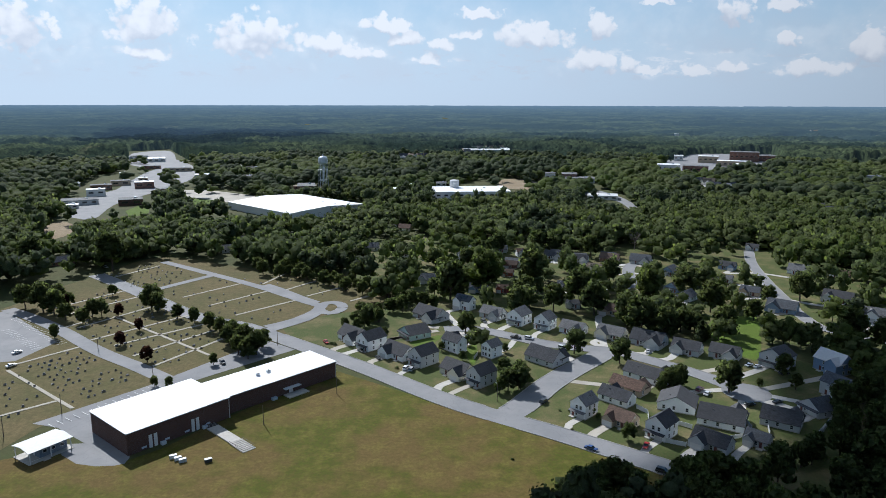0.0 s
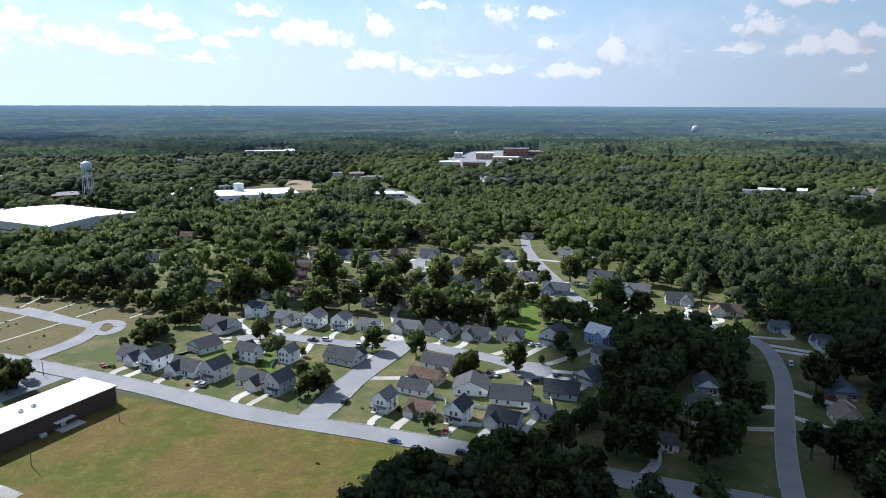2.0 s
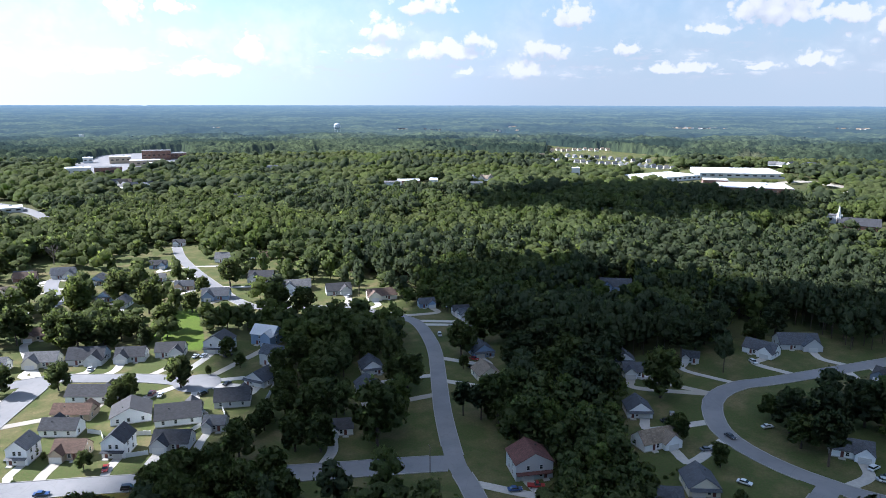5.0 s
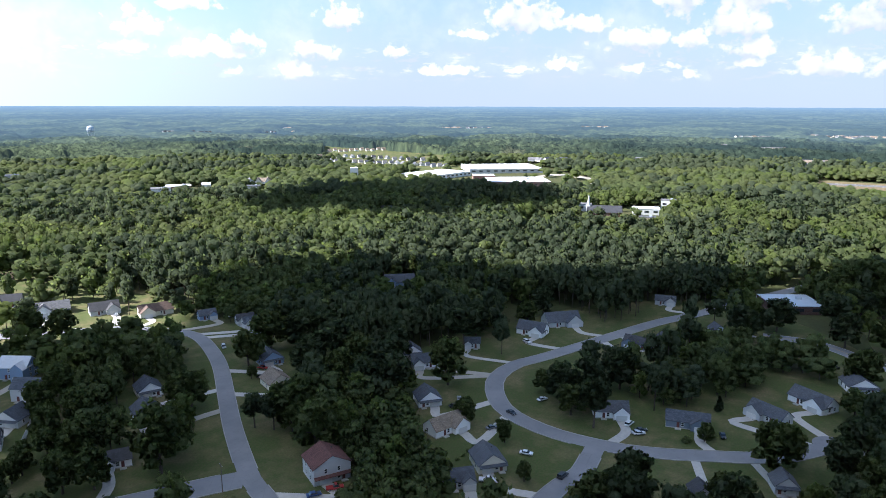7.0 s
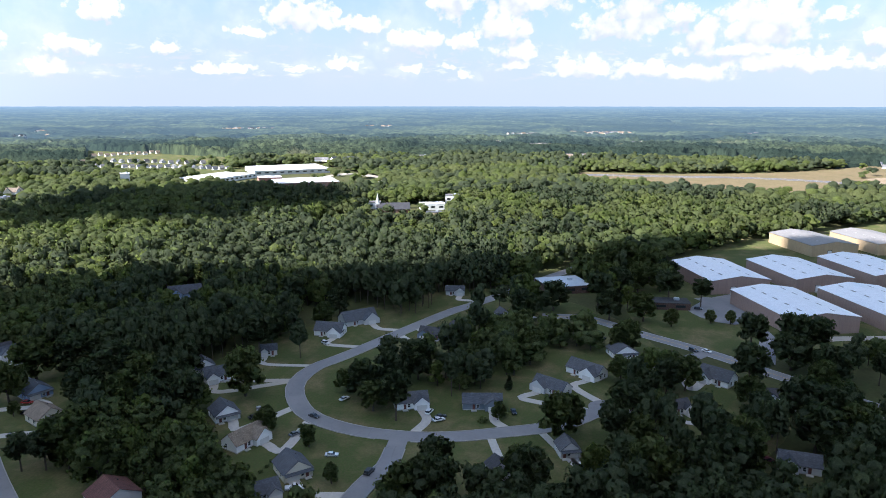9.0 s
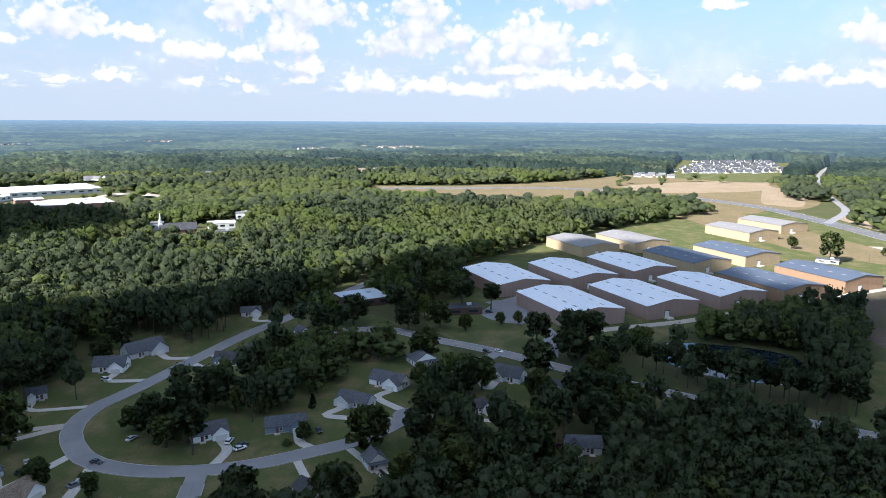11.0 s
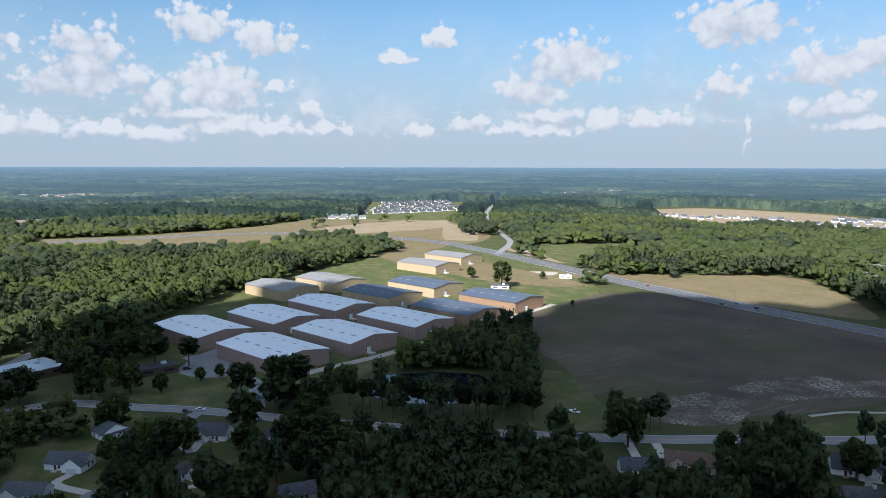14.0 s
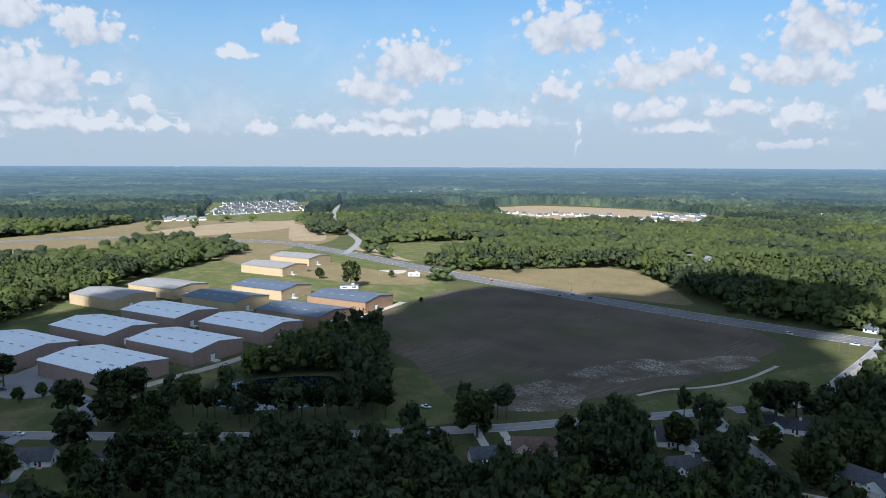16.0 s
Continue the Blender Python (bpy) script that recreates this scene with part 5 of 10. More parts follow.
def warehouse(x, y, rot, length, width, eave, wall, roof, label):
    """A long shed with a low gable: long axis along local x, its gable end with the loading door at local -x."""
    t = thing("warehouse", pose(x, y, 0, 0, 0, rot), label, "warehouse", "rows of warehouses")
    rise = min(width * 0.07, 2.8)
    prof = [(-width / 2, -0.1), (width / 2, -0.1), (width / 2, eave), (0, eave + rise), (-width / 2, eave)]
    part("wall", prism(prof, -length / 2, length / 2, "x"), wall, t)
    part("roof", chevron(width, eave, rise, 0.5, 0.25, -length / 2 - 0.4, length / 2 + 0.4, "x"), roof, t)
    for k in range(7):                       # posts on the long wall
        px = -length / 2 + length * (k + 0.5) / 7
        b = box(px, -width / 2 - 0.06, eave / 2, 0.35, 0.25, eave)
        part("downpipe", b, "dark_trim" if k % 2 else wall, t)
    for k in range(5):
        for row in (-0.22, 0.22):
            sx = -length / 2 + length * (k + 0.7 + (0.2 if row > 0 else 0)) / 5.4
            sk = box(0, 0, 0, 4.2, 1.1, 0.12)
            bmesh.ops.rotate(sk, verts=sk.verts[:], matrix=Matrix.Rotation((-1 if row > 0 else 1) * math.atan2(rise, width / 2), 3, "X"))
            z = eave + rise * (1 - abs(row) * 2) + 0.27
            part("skylight", shift(sk, sx, row * width, z), "skylight", t)
    dy = width * 0.12
    part("loading_door", box(-length / 2 - 0.08, dy, 2.4, 0.2, 3.4, 4.4), "trim", t)
    part("door_frame", box(-length / 2 - 0.05, dy, 2.5, 0.16, 3.9, 4.9), "dark_trim", t)
    part("loading_ramp", box(-length / 2 - 2.4, dy, 0.45, 4.6, 4.4, 1.1, 0.1), "concrete", t)
    part("gutter", box(0, -width / 2 - 0.55, eave - 0.15, length + 0.6, 0.25, 0.25), "trim", t)
    BUILDINGS.append((x, y, length / 2 + 12))
    return t


warehouse(413.3, -133.2, 15.8, 61, 40, 9.0, "tan_metal", "white_roof_metal", "tan metal warehouse with a low white sheet roof")
warehouse(427.1, -187.2, 15.8, 61, 40, 9.0, "tan_metal", "white_roof_metal", "tan metal warehouse with a low white sheet roof")
warehouse(444.8, -243.9, 15.8, 61, 40, 9.0, "tan_metal", "white_roof_metal", "tan metal warehouse with a low white sheet roof")
warehouse(491.3, -108.9, 15.8, 61, 40, 9.0, "tan_metal", "white_roof_metal", "tan metal warehouse with a low white sheet roof")
warehouse(505.0, -164.2, 15.8, 61, 40, 9.0, "tan_metal", "white_roof_metal", "tan metal warehouse with a low white sheet roof")
warehouse(524.4, -218.9, 15.8, 61, 40, 9.0, "tan_metal", "white_roof_metal", "tan metal warehouse with a low white sheet roof")
warehouse(455.3, -294.9, 15.8, 61, 40, 9.0, "orange_metal", "dark_roof_metal", "ochre metal warehouse with a dark slate-blue roof")
warehouse(476.4, -355.1, 15.8, 61, 40, 9.0, "orange_metal", "dark_roof_metal", "ochre metal warehouse with a dark slate-blue roof")
warehouse(547.1, -276.9, 15.8, 61, 40, 9.0, "yellow_metal", "dark_roof_metal", "ochre metal warehouse with a dark slate-blue roof")
warehouse(568.8, -333.9, 15.8, 61, 40, 9.0, "yellow_metal", "dark_roof_metal", "ochre metal warehouse with a dark slate-blue roof")
warehouse(623.8, -211.9, 15.8, 61, 40, 9.0, "yellow_metal", "aged_roof_metal", "ochre metal warehouse with an aged grey roof")
warehouse(638.8, -266.9, 15.8, 61, 40, 9.0, "yellow_metal", "aged_roof_metal", "ochre metal warehouse with an aged grey roof")
warehouse(685.2, -406.3, 15.8, 61, 40, 9.0, "yellow_metal", "aged_roof_metal", "ochre metal warehouse with an aged grey roof")
warehouse(730.4, -469.9, 15.8, 61, 40, 9.0, "yellow_metal", "aged_roof_metal", "ochre metal warehouse with an aged grey roof")



# ---- school building and shelter ----


def long_building(x, y, rot, length, width, height, label, doors=(), units=(), canopies=()):
    """A flat-roofed brick building with a white roof, doors in pairs on its field side (local -y)."""
    t = thing("school_building", pose(x, y, 0, 0, 0, rot), label, "school building")
    part("wall", box(0, 0, height / 2 - 0.2, length, width, height + 0.4), "dark_brick", t)
    part("roof", box(0, 0, height + 0.12, length + 0.7, width + 0.7, 0.3, 0.05), "membrane", t)
    part("fascia", box(0, 0, height - 0.15, length + 0.5, width + 0.5, 0.26), "dark_trim", t)
    f = -width / 2
    for k in doors:
        for dx in (-0.95, 0.95):
            d = part("door", box(length * k + dx, f - 0.06, 2.5, 1.25, 0.16, 4.9), "trim", t, "tall pale door panel")
            part("door_rail", box(length * k + dx, f - 0.16, 2.5, 1.25, 0.06, 0.14), "garage", d)
        part("air_unit", box(length * k + 3.2, f - 1.0, 0.6, 1.8, 1.4, 1.2, 0.06), "steel", t)
        for dx in (-3.4, 5.2):
            part("wall_vent", box(length * k + dx, f - 0.05, 1.1, 1.8, 0.12, 0.7), "steel", t)
    for k in units:
        u = part("roof_unit", box(length * k, 0.5, height + 0.75, 1.5, 1.2, 1.0, 0.06), "steel", t)
        part("fan_grille", box(length * k, 0.5, height + 1.28, 0.9, 0.9, 0.08), "dark_trim", u)
    for k in canopies:
        part("canopy", box(length * k, f - 1.1, 3.0, 8.0, 2.2, 0.22), "trim", t)
        part("landing", box(length * k + 1.0, f - 2.6, 0.15, 10.0, 4.6, 0.4), "concrete", t)
        part("entry_door", box(length * k, f - 0.05, 1.15, 1.9, 0.14, 2.3), "garage", t)
        part("ground_unit", box(length * k - 9.0, f - 1.2, 0.6, 2.4, 1.5, 1.2, 0.06), "steel", t)
    part("downpipe", box(length / 2 - 0.3, f - 0.08, height / 2, 0.16, 0.16, height), "trim", t)
    BUILDINGS.append((x, y, length / 2 + 6))


def shelter(x, y, rot):
    t = thing("picnic_shelter", pose(x, y, 0, 0, 0, rot), "dark blue-grey shelter with a white sheet roof", "shelter")
    part("roof", chevron(10.4, 4.3, 0.7, 0.4, 0.16, -7.6, 7.6, "x"), "roof_white", t)
    for px in (-7.0, 0, 7.0):
        for py in (-4.9, 4.9):
            part("post", box(px, py, 2.1, 0.24, 0.24, 4.3), "trim", t)
    part("wall", box(1.8, 0.6, 1.9, 9.6, 7.6, 3.8), "wall_slateblue", t)
    part("floor_slab", box(0, 0, 0.1, 15.4, 10.8, 0.3), "concrete", t)
    for k in (-1, 0, 1):
        w = part("window", box(1.8 + 3 * k, -3.24, 2.2, 1.5, 0.1, 1.3), "trim", t)
        part("pane", box(1.8 + 3 * k, -3.3, 2.2, 1.2, 0.06, 1.0), "glass", w)
    part("railing", box(-4.8, -4.9, 1.0, 4.2, 0.08, 0.12), "trim", t)
    part("door", box(-3.03, 0.6, 1.2, 0.1, 1.1, 2.2), "trim", t)
    part("floor_slab_step", box(-2.0, -5.8, 0.1, 2.4, 1.0, 0.2), "concrete", t)


def storage_box(x, y, rot, w, colour):
    t = thing("storage_box", pose(x, y, 0, 0, 0, rot), "small pale storage box on the grass", "box", "boxes on the field")
    part("body", box(0, 0, 0.55, w, 1.2, 1.2, 0.05), colour, t)
    part("lid", box(0, 0, 1.2, w + 0.1, 1.3, 0.12, 0.02), "trim", t)


def steps_and_path(x, y, rot, flat, down):
    """A path leaving the building (local +x away from it), then a flight of steps."""
    t = thing("outdoor_steps", pose(x, y, 0, 0, 0, rot), "concrete path and steps down to the field", "steps")
    n = int(flat / 2.4)
    for k in range(n):
        part("path_slab", box((k + 0.5) * flat / n, 0, 0.2, flat / n - 0.05, 4.6, 0.5), "concrete", t)
    steps = int(down / 1.15)
    for k in range(steps):
        part("step", box(flat + (k + 0.5) * down / steps, 0, 0.28 - k * 0.03, down / steps - 0.42, 5.2, 0.4, 0.04), "concrete", t)
        part("riser", box(flat + (k + 1.0) * down / steps - 0.2, 0, 0.1 - k * 0.03, 0.4, 5.2, 0.2), "dark_trim", t)
    for k in range(3):
        part("upper_step", box(2.0 + k * 0.9, 0, 0.5, 0.5, 4.7, 0.14), "dark_trim", t)
    for s in (-1, 1):
        part("handrail", box(flat + down / 2, s * 2.5, 1.1, down, 0.08, 0.08), "dark_trim", t)


def stall_lines(a, b, n, length, side):
    """Painted lines between parking places, along a line from a to b."""
    a, b = Vector((*a, 0)), Vector((*b, 0))
    d = (b - a).normalized()
    nrm = Vector((-d.y, d.x, 0)) * side
    t = thing("parking_lines", pose(0, 0, 0), "faded white parking lines on asphalt", "road marking", "", "structure")
    turn = math.degrees(math.atan2(nrm.y, nrm.x))
    for k in range(n):
        c = a.lerp(b, k / (n - 1)) + nrm * length / 2
        q = bmesh.new()
        add_box(q, c.x, c.y, 0.372, length, 0.22, 0.012, turn)
        part("line", q, "line_white", t)


def utility_pole(x, y, h=9.0, arm=False, lamp=False):
    key = ("pole", h, arm, lamp)
    m = pose(x, y, 0, 0, 0, (x * 37) % 180)
    if key in COPY:
        return copy_thing(COPY[key], m)
    t = thing("utility_pole", m, "tall weathered wooden utility pole in grass", "pole", "poles along the roads")
    bm = bmesh.new()
    add_cone(bm, (0, 0, -0.2), (0, 0, h), 0.17, 0.11, 8)
    part("pole", bm, "timber", t)
    if arm:
        part("crossarm", box(0, 0, h - 0.7, 2.4, 0.12, 0.14), "timber", t)
        for k in (-1, 0, 1):
            b = bmesh.new()
            add_cone(b, (k, 0, h - 0.63), (k, 0, h - 0.38), 0.07, 0.05, 6)
            part("insulator", b, "trim", t)
    if lamp:
        part("lamp_arm", box(0.8, 0, h - 0.3, 1.7, 0.08, 0.08), "steel", t)
        part("lamp_head", box(1.7, 0, h - 0.36, 0.6, 0.25, 0.14, 0.03), "steel", t)
    COPY[key] = t
    return t


def headstone(kind):
    key = ("stone", kind)
    if key not in COPY:
        bm = bmesh.new()
        if kind < 2:
            prof = [(-0.55, 0.2), (0.55, 0.2), (0.55, 0.85), (0.4, 1.0), (0, 1.08), (-0.4, 1.0), (-0.55, 0.85)]
            bm = prism(prof, -0.13, 0.13, "y")
        else:
            bm = prism([(-0.8, 0.2), (0.8, 0.2), (0.8, 0.95), (0.74, 1.0), (-0.74, 1.0), (-0.8, 0.95)], -0.16, 0.16, "y")
        add_box(bm, 0, 0, 0.1, 1.5 if kind < 2 else 2.0, 0.5, 0.24)
        me = bpy.data.meshes.new("headstone")
        bm.to_mesh(me), bm.free()
        me.materials.append(MAT["stone" if kind != 1 else "dark_stone"])
        COPY[key] = me
    return COPY[key]


STONES = []


def grave_rows(poly, rot, row_gap, gap, chance, seed):
    """Rows of headstones inside a plot."""
    rng = random.Random(seed)
    xs, ys = [p[0] for p in poly], [p[1] for p in poly]
    cx, cy = sum(xs) / len(xs), sum(ys) / len(ys)
    c, s = math.cos(radians(rot)), math.sin(radians(rot))
    for i in range(-30, 31):
        for j in range(-60, 61):
            if rng.random() > chance:
                continue
            u, v = j * gap + rng.uniform(-0.5, 0.5), i * row_gap + rng.uniform(-0.3, 0.3)
            x, y = cx + c * u - s * v, cy + s * u + c * v
            if inside(poly, [x], [y])[0] and min(near_line(r["line"], [x], [y])[0] - r["half"] for r in ROADS if r["name"] == "cemetery_lane") > 1.5:
                STONES.append((x, y, rot + rng.uniform(-4, 4), rng.choice((0, 0, 1, 1, 2)), rng.uniform(0.6, 0.95)))


def cross_path(a, b, width):
    a, b = Vector((*a, 0)), Vector((*b, 0))
    d = b - a
    bm = box(0, 0, 0.08, d.length, width, 0.24)
    ob = finish("cemetery_path", bm, "path", at=Matrix.Translation((a + b) / 2) @ Matrix.Rotation(math.atan2(d.y, d.x), 4, "Z"))
    tagged(ob, "narrow pale gravel path between graves", "path", kind="structure")


# ---- cars ----


def car(kind, colour):
    key = ("car", kind, colour)
    L, W, H, nose, tail = dict(sedan=(4.7, 1.85, 1.45, 0.26, 0.16), suv=(4.8, 1.95, 1.75, 0.24, 0.03), pickup=(5.7, 2.0, 1.85, 0.25, 0.40), van=(5.1, 2.0, 1.85, 0.17, 0.02))[kind]
    t = thing("car", pose(0, 0, 0), colour + " " + kind + " parked on asphalt" if kind != "van" else colour + " minivan parked on asphalt", "car", "parked cars")
    belt = 0.95 if kind in ("sedan",) else 1.05
    y0, y1 = -L / 2, L / 2
    bm = prism([(y0, 0.35), (y1, 0.35), (y1, 0.72), (y1 - 0.15, belt - 0.1), (y0 + 0.1, belt), (y0, 0.75)], -W / 2, W / 2, "x")
    bmesh.ops.bevel(bm, geom=bm.edges[:], offset=0.07, segments=1, affect="EDGES")
    part("body", bm, "car_" + colour, t)
    a, b = y1 - L * nose, y0 + L * tail
    cab = prism([(b, belt - 0.03), (a, belt - 0.03), (a - 0.75, H - 0.05), (b + (0.5 if tail > 0.1 else 0.2), H - 0.05)], -W / 2 + 0.13, W / 2 - 0.13, "x")
    part("cabin_glass", cab, "glass", t)
    part("roof", box(0, (a - 0.75 + b + (0.5 if tail > 0.1 else 0.2)) / 2, H - 0.02, W - 0.34, abs(a - 0.75 - b - (0.5 if tail > 0.1 else 0.2)) + 0.05, 0.08, 0.03), "car_" + colour, t)
    for sx in (-1, 1):
        for yy in (y0 + L * 0.19, y1 - L * 0.19):
            w = bmesh.new()
            bmesh.ops.create_cone(w, cap_ends=True, segments=12, radius1=0.33, radius2=0.33, depth=0.22, matrix=Matrix.Translation((sx * (W / 2 - 0.1), yy, 0.33)) @ Matrix.Rotation(math.pi / 2, 4, "Y"))
            wh = part("wheel", w, "rubber", t)
            r = bmesh.new()
            bmesh.ops.create_cone(r, cap_ends=True, segments=10, radius1=0.2, radius2=0.2, depth=0.24, matrix=Matrix.Translation((sx * (W / 2 - 0.1), yy, 0.33)) @ Matrix.Rotation(math.pi / 2, 4, "Y"))
            part("rim", r, "alloy", wh)
        part("headlight", box(sx * (W / 2 - 0.3), y1 - 0.02, 0.68, 0.4, 0.1, 0.14), "trim", t)
    COPY[key] = t
    return t


def park(x, y, rot, kind, colour):
    m = pose(x, y, 0.17, 0, 0, rot)
    key = ("car", kind, colour)
    if key in COPY:
        return copy_thing(COPY[key], m)
    t = car(kind, colour)
    t.matrix_basis = m
    return t


# ---- far buildings ----


def flat_building(x, y, rot, w, d, h, wall, roof, label, category="building"):
    t = thing(category.replace(" ", "_"), pose(x, y, 0, 0, 0, rot), label, category)
    part("wall", box(0, 0, h / 2 - 0.2, w, d, h + 0.4), wall, t)
    part("roof", box(0, 0, h + 0.1, w + 0.5, d + 0.5, 0.35), roof, t)
    n = max(2, min(10, int(w / 9)))
    for k in range(n):
        part("window", box(-w / 2 + w * (k + 0.5) / n, -d / 2 - 0.04, h * 0.55, w / n * 0.5, 0.12, min(2.2, h * 0.35)), "glass", t)
    part("roof_unit", box(w * 0.2, d * 0.1, h + 0.9, 3.0, 2.4, 1.4), "steel", t)
    BUILDINGS.append((x, y, max(w, d) / 2 + 4))


FAR_HOUSES = []


def small_house(x, y, rot, w, d, storeys, wall, roof, group="far subdivision houses"):
    """A house far off: body, roof, a few windows."""
    if math.hypot(x, y) > 1150:
        FAR_HOUSES.append((x, y, rot, w, d, 3.0 if storeys == 1 else 5.8, wall, roof, 0.0))
        HOUSES.append((x, y, max(w, d) / 2))
        return None
    key = ("far_house", round(w), round(d), storeys, wall, roof)
    m = pose(x, y, 0, 0, 0, rot)
    HOUSES.append((x, y, max(w, d) / 2))
    if key in COPY:
        return copy_thing(COPY[key], m)
    eave = 3.0 if storeys == 1 else 5.8
    t = thing("house", m, "far-off " + WORDS[wall] + " house with " + ROOFWORDS[roof] + " roof", "house", group)
    rise = d / 2 * 0.7
    part("wall", prism([(-d / 2, 0), (d / 2, 0), (d / 2, eave), (0, eave + rise), (-d / 2, eave)], -w / 2, w / 2, "x"), "wall_" + wall, t)
    part("roof", chevron(d, eave, rise, 0.4, 0.2, -w / 2 - 0.3, w / 2 + 0.3, "x"), "roof_" + roof, t)
    for k in (-0.28, 0.28):
        part("window", box(w * k, -d / 2 - 0.03, eave * 0.6, 1.2, 0.1, 1.4), "glass", t)
    COPY[key] = t
    return t


def far_strip(az_a, az_b, drop, count):
    """A loose row of houses seen far off between two bearings, so many degrees under the horizon."""
    rng = random.Random(int(az_a * 100))
    away = 120 / math.tan(radians(drop))
    r0 = away if away < 2500 else 2500 + math.log(away / 2500) * 2450 / math.log(12)
    for k in range(count):
        az = radians(az_a + (az_b - az_a) * (k + rng.uniform(0.1, 0.9)) / count)
        r = r0 + rng.uniform(-12, 12)
        size = r0 / away
        wall, roof = rng.choice(("white", "white", "cream", "grey")), rng.choice(("grey", "slate", "tan"))
        x, y = r * math.sin(az), r * math.cos(az)
        FAR_HOUSES.append((x, y, rng.uniform(0, 180), 16 * size, 10 * size, 6.0 * size, wall, roof, float(land(r)) + 5.5 * size))
        HOUSES.append((x, y, 8 * size))


def far_house_rows():
    """The houses beyond counting, far off in the woods, as one mesh."""
    for h in list(FAR_HOUSES):                 # the large estate stands closer together
        if h[0] > 1500 and -1300 < h[1] < -740:
            FAR_HOUSES.append((h[0] + 7, h[1] - 13, h[2] + 5, *h[3:7], "slate", 0.0))
            FAR_HOUSES.append((h[0] + 38, h[1] + 6, h[2] - 7, *h[3:7], "charcoal", 0.0))
    names = sorted({"wall_" + h[6] for h in FAR_HOUSES} | {"roof_" + h[7] for h in FAR_HOUSES})
    vs, fs, mi = [], [], []
    for x, y, rot, w, d, eave, wall, roof, base in FAR_HOUSES:
        c, s = math.cos(radians(rot)), math.sin(radians(rot))
        rise, eave = d / 2 * 1.0, eave * 0.5
        for prof, length, mat in (([(-d / 2, 0), (d / 2, 0), (d / 2, eave), (0, eave + rise), (-d / 2, eave)], w, "wall_" + wall),
                                  ([(-d / 2 - 0.5, eave - 0.3), (0, eave + rise), (d / 2 + 0.5, eave - 0.3), (d / 2 + 0.5, eave), (0, eave + rise + 0.3), (-d / 2 - 0.5, eave)], w + 0.8, "roof_" + roof)):
            o, n = len(vs), len(prof)
            for e in (-length / 2, length / 2):
                vs += [(x + c * e - s * v, y + s * e + c * v, z + base) for v, z in prof]
            new_faces = [(o + i, o + (i + 1) % n, o + n + (i + 1) % n, o + n + i) for i in range(n)] + [tuple(o + i for i in reversed(range(n))), tuple(o + n + i for i in range(n))]
            fs += new_faces
            mi += [names.index(mat)] * len(new_faces)
    me = bpy.data.meshes.new("far_houses")
    me.from_pydata(vs, [], fs)
    for nm in names:
        me.materials.append(MAT[nm])
    me.polygons.foreach_set("material_index", mi)
    me.update()
    tagged(new("far_houses", me), "rows of far-off pale houses with grey roofs in the woods", "houses", kind="stuff")


def water_tower(x, y, h, r, legs, label):
    t = thing("water_tower", pose(x, y, 0), label, "water tower")
    bm = bmesh.new()
    bmesh.ops.create_uvsphere(bm, u_segments=24, v_segments=12, radius=r, matrix=Matrix.Translation((0, 0, h - r * 0.75)) @ Matrix.Diagonal((1, 1, 0.6, 1)))
    add_cone(bm, (0, 0, h - r * 1.6), (0, 0, h - r * 0.75), r, r, 24)
    bmesh.ops.create_uvsphere(bm, u_segments=24, v_segments=12, radius=r, matrix=Matrix.Translation((0, 0, h - r * 1.6)) @ Matrix.Diagonal((1, 1, 0.45, 1)))
    part("tank", bm, "steel", t)
    ring = bmesh.new()
    add_cone(ring, (0, 0, h - r * 1.35), (0, 0, h - r * 1.2), r * 1.12, r * 1.12, 24)
    part("walkway", ring, "steel", t)
    for k in range(legs):
        a = 2 * math.pi * k / legs + 0.4
        b = bmesh.new()
        add_cone(b, (math.cos(a) * r * 1.15, math.sin(a) * r * 1.15, -0.3), (math.cos(a) * r * 0.85, math.sin(a) * r * 0.85, h - r * 1.5), 0.36, 0.3, 8)
        part("leg", b, "steel", t)
        a2 = a + 2 * math.pi / legs
        for z in (0.33, 0.62):
            b = bmesh.new()
            add_cone(b, (math.cos(a) * r * 1.0, math.sin(a) * r * 1.0, h * z), (math.cos(a2) * r * 1.0, math.sin(a2) * r * 1.0, h * z), 0.18, 0.18, 6)
            part("brace", b, "steel", t)
    b = bmesh.new()
    add_cone(b, (0, 0, -0.3), (0, 0, h - r * 1.7), 0.8, 0.8, 10)
    part("riser", b, "steel", t)
    top = bmesh.new()
    add_cone(top, (0, 0, h - r * 0.2), (0, 0, h + 1.2), 0.6, 0.4, 8)
    part("vent", top, "steel", t)
    BUILDINGS.append((x, y, r + 5))


def storage_tank(x, y, h, r):
    t = thing("storage_tank", pose(x, y, 0), "white cylindrical storage tank beside the factory", "tank")
    b = bmesh.new()
    add_cone(b, (0, 0, 0), (0, 0, h), r, r, 28)
    part("shell", b, "trim", t)
    c = bmesh.new()
    add_cone(c, (0, 0, h), (0, 0, h + 0.9), r * 1.02, r * 0.2, 28)
    part("lid", c, "trim", t)


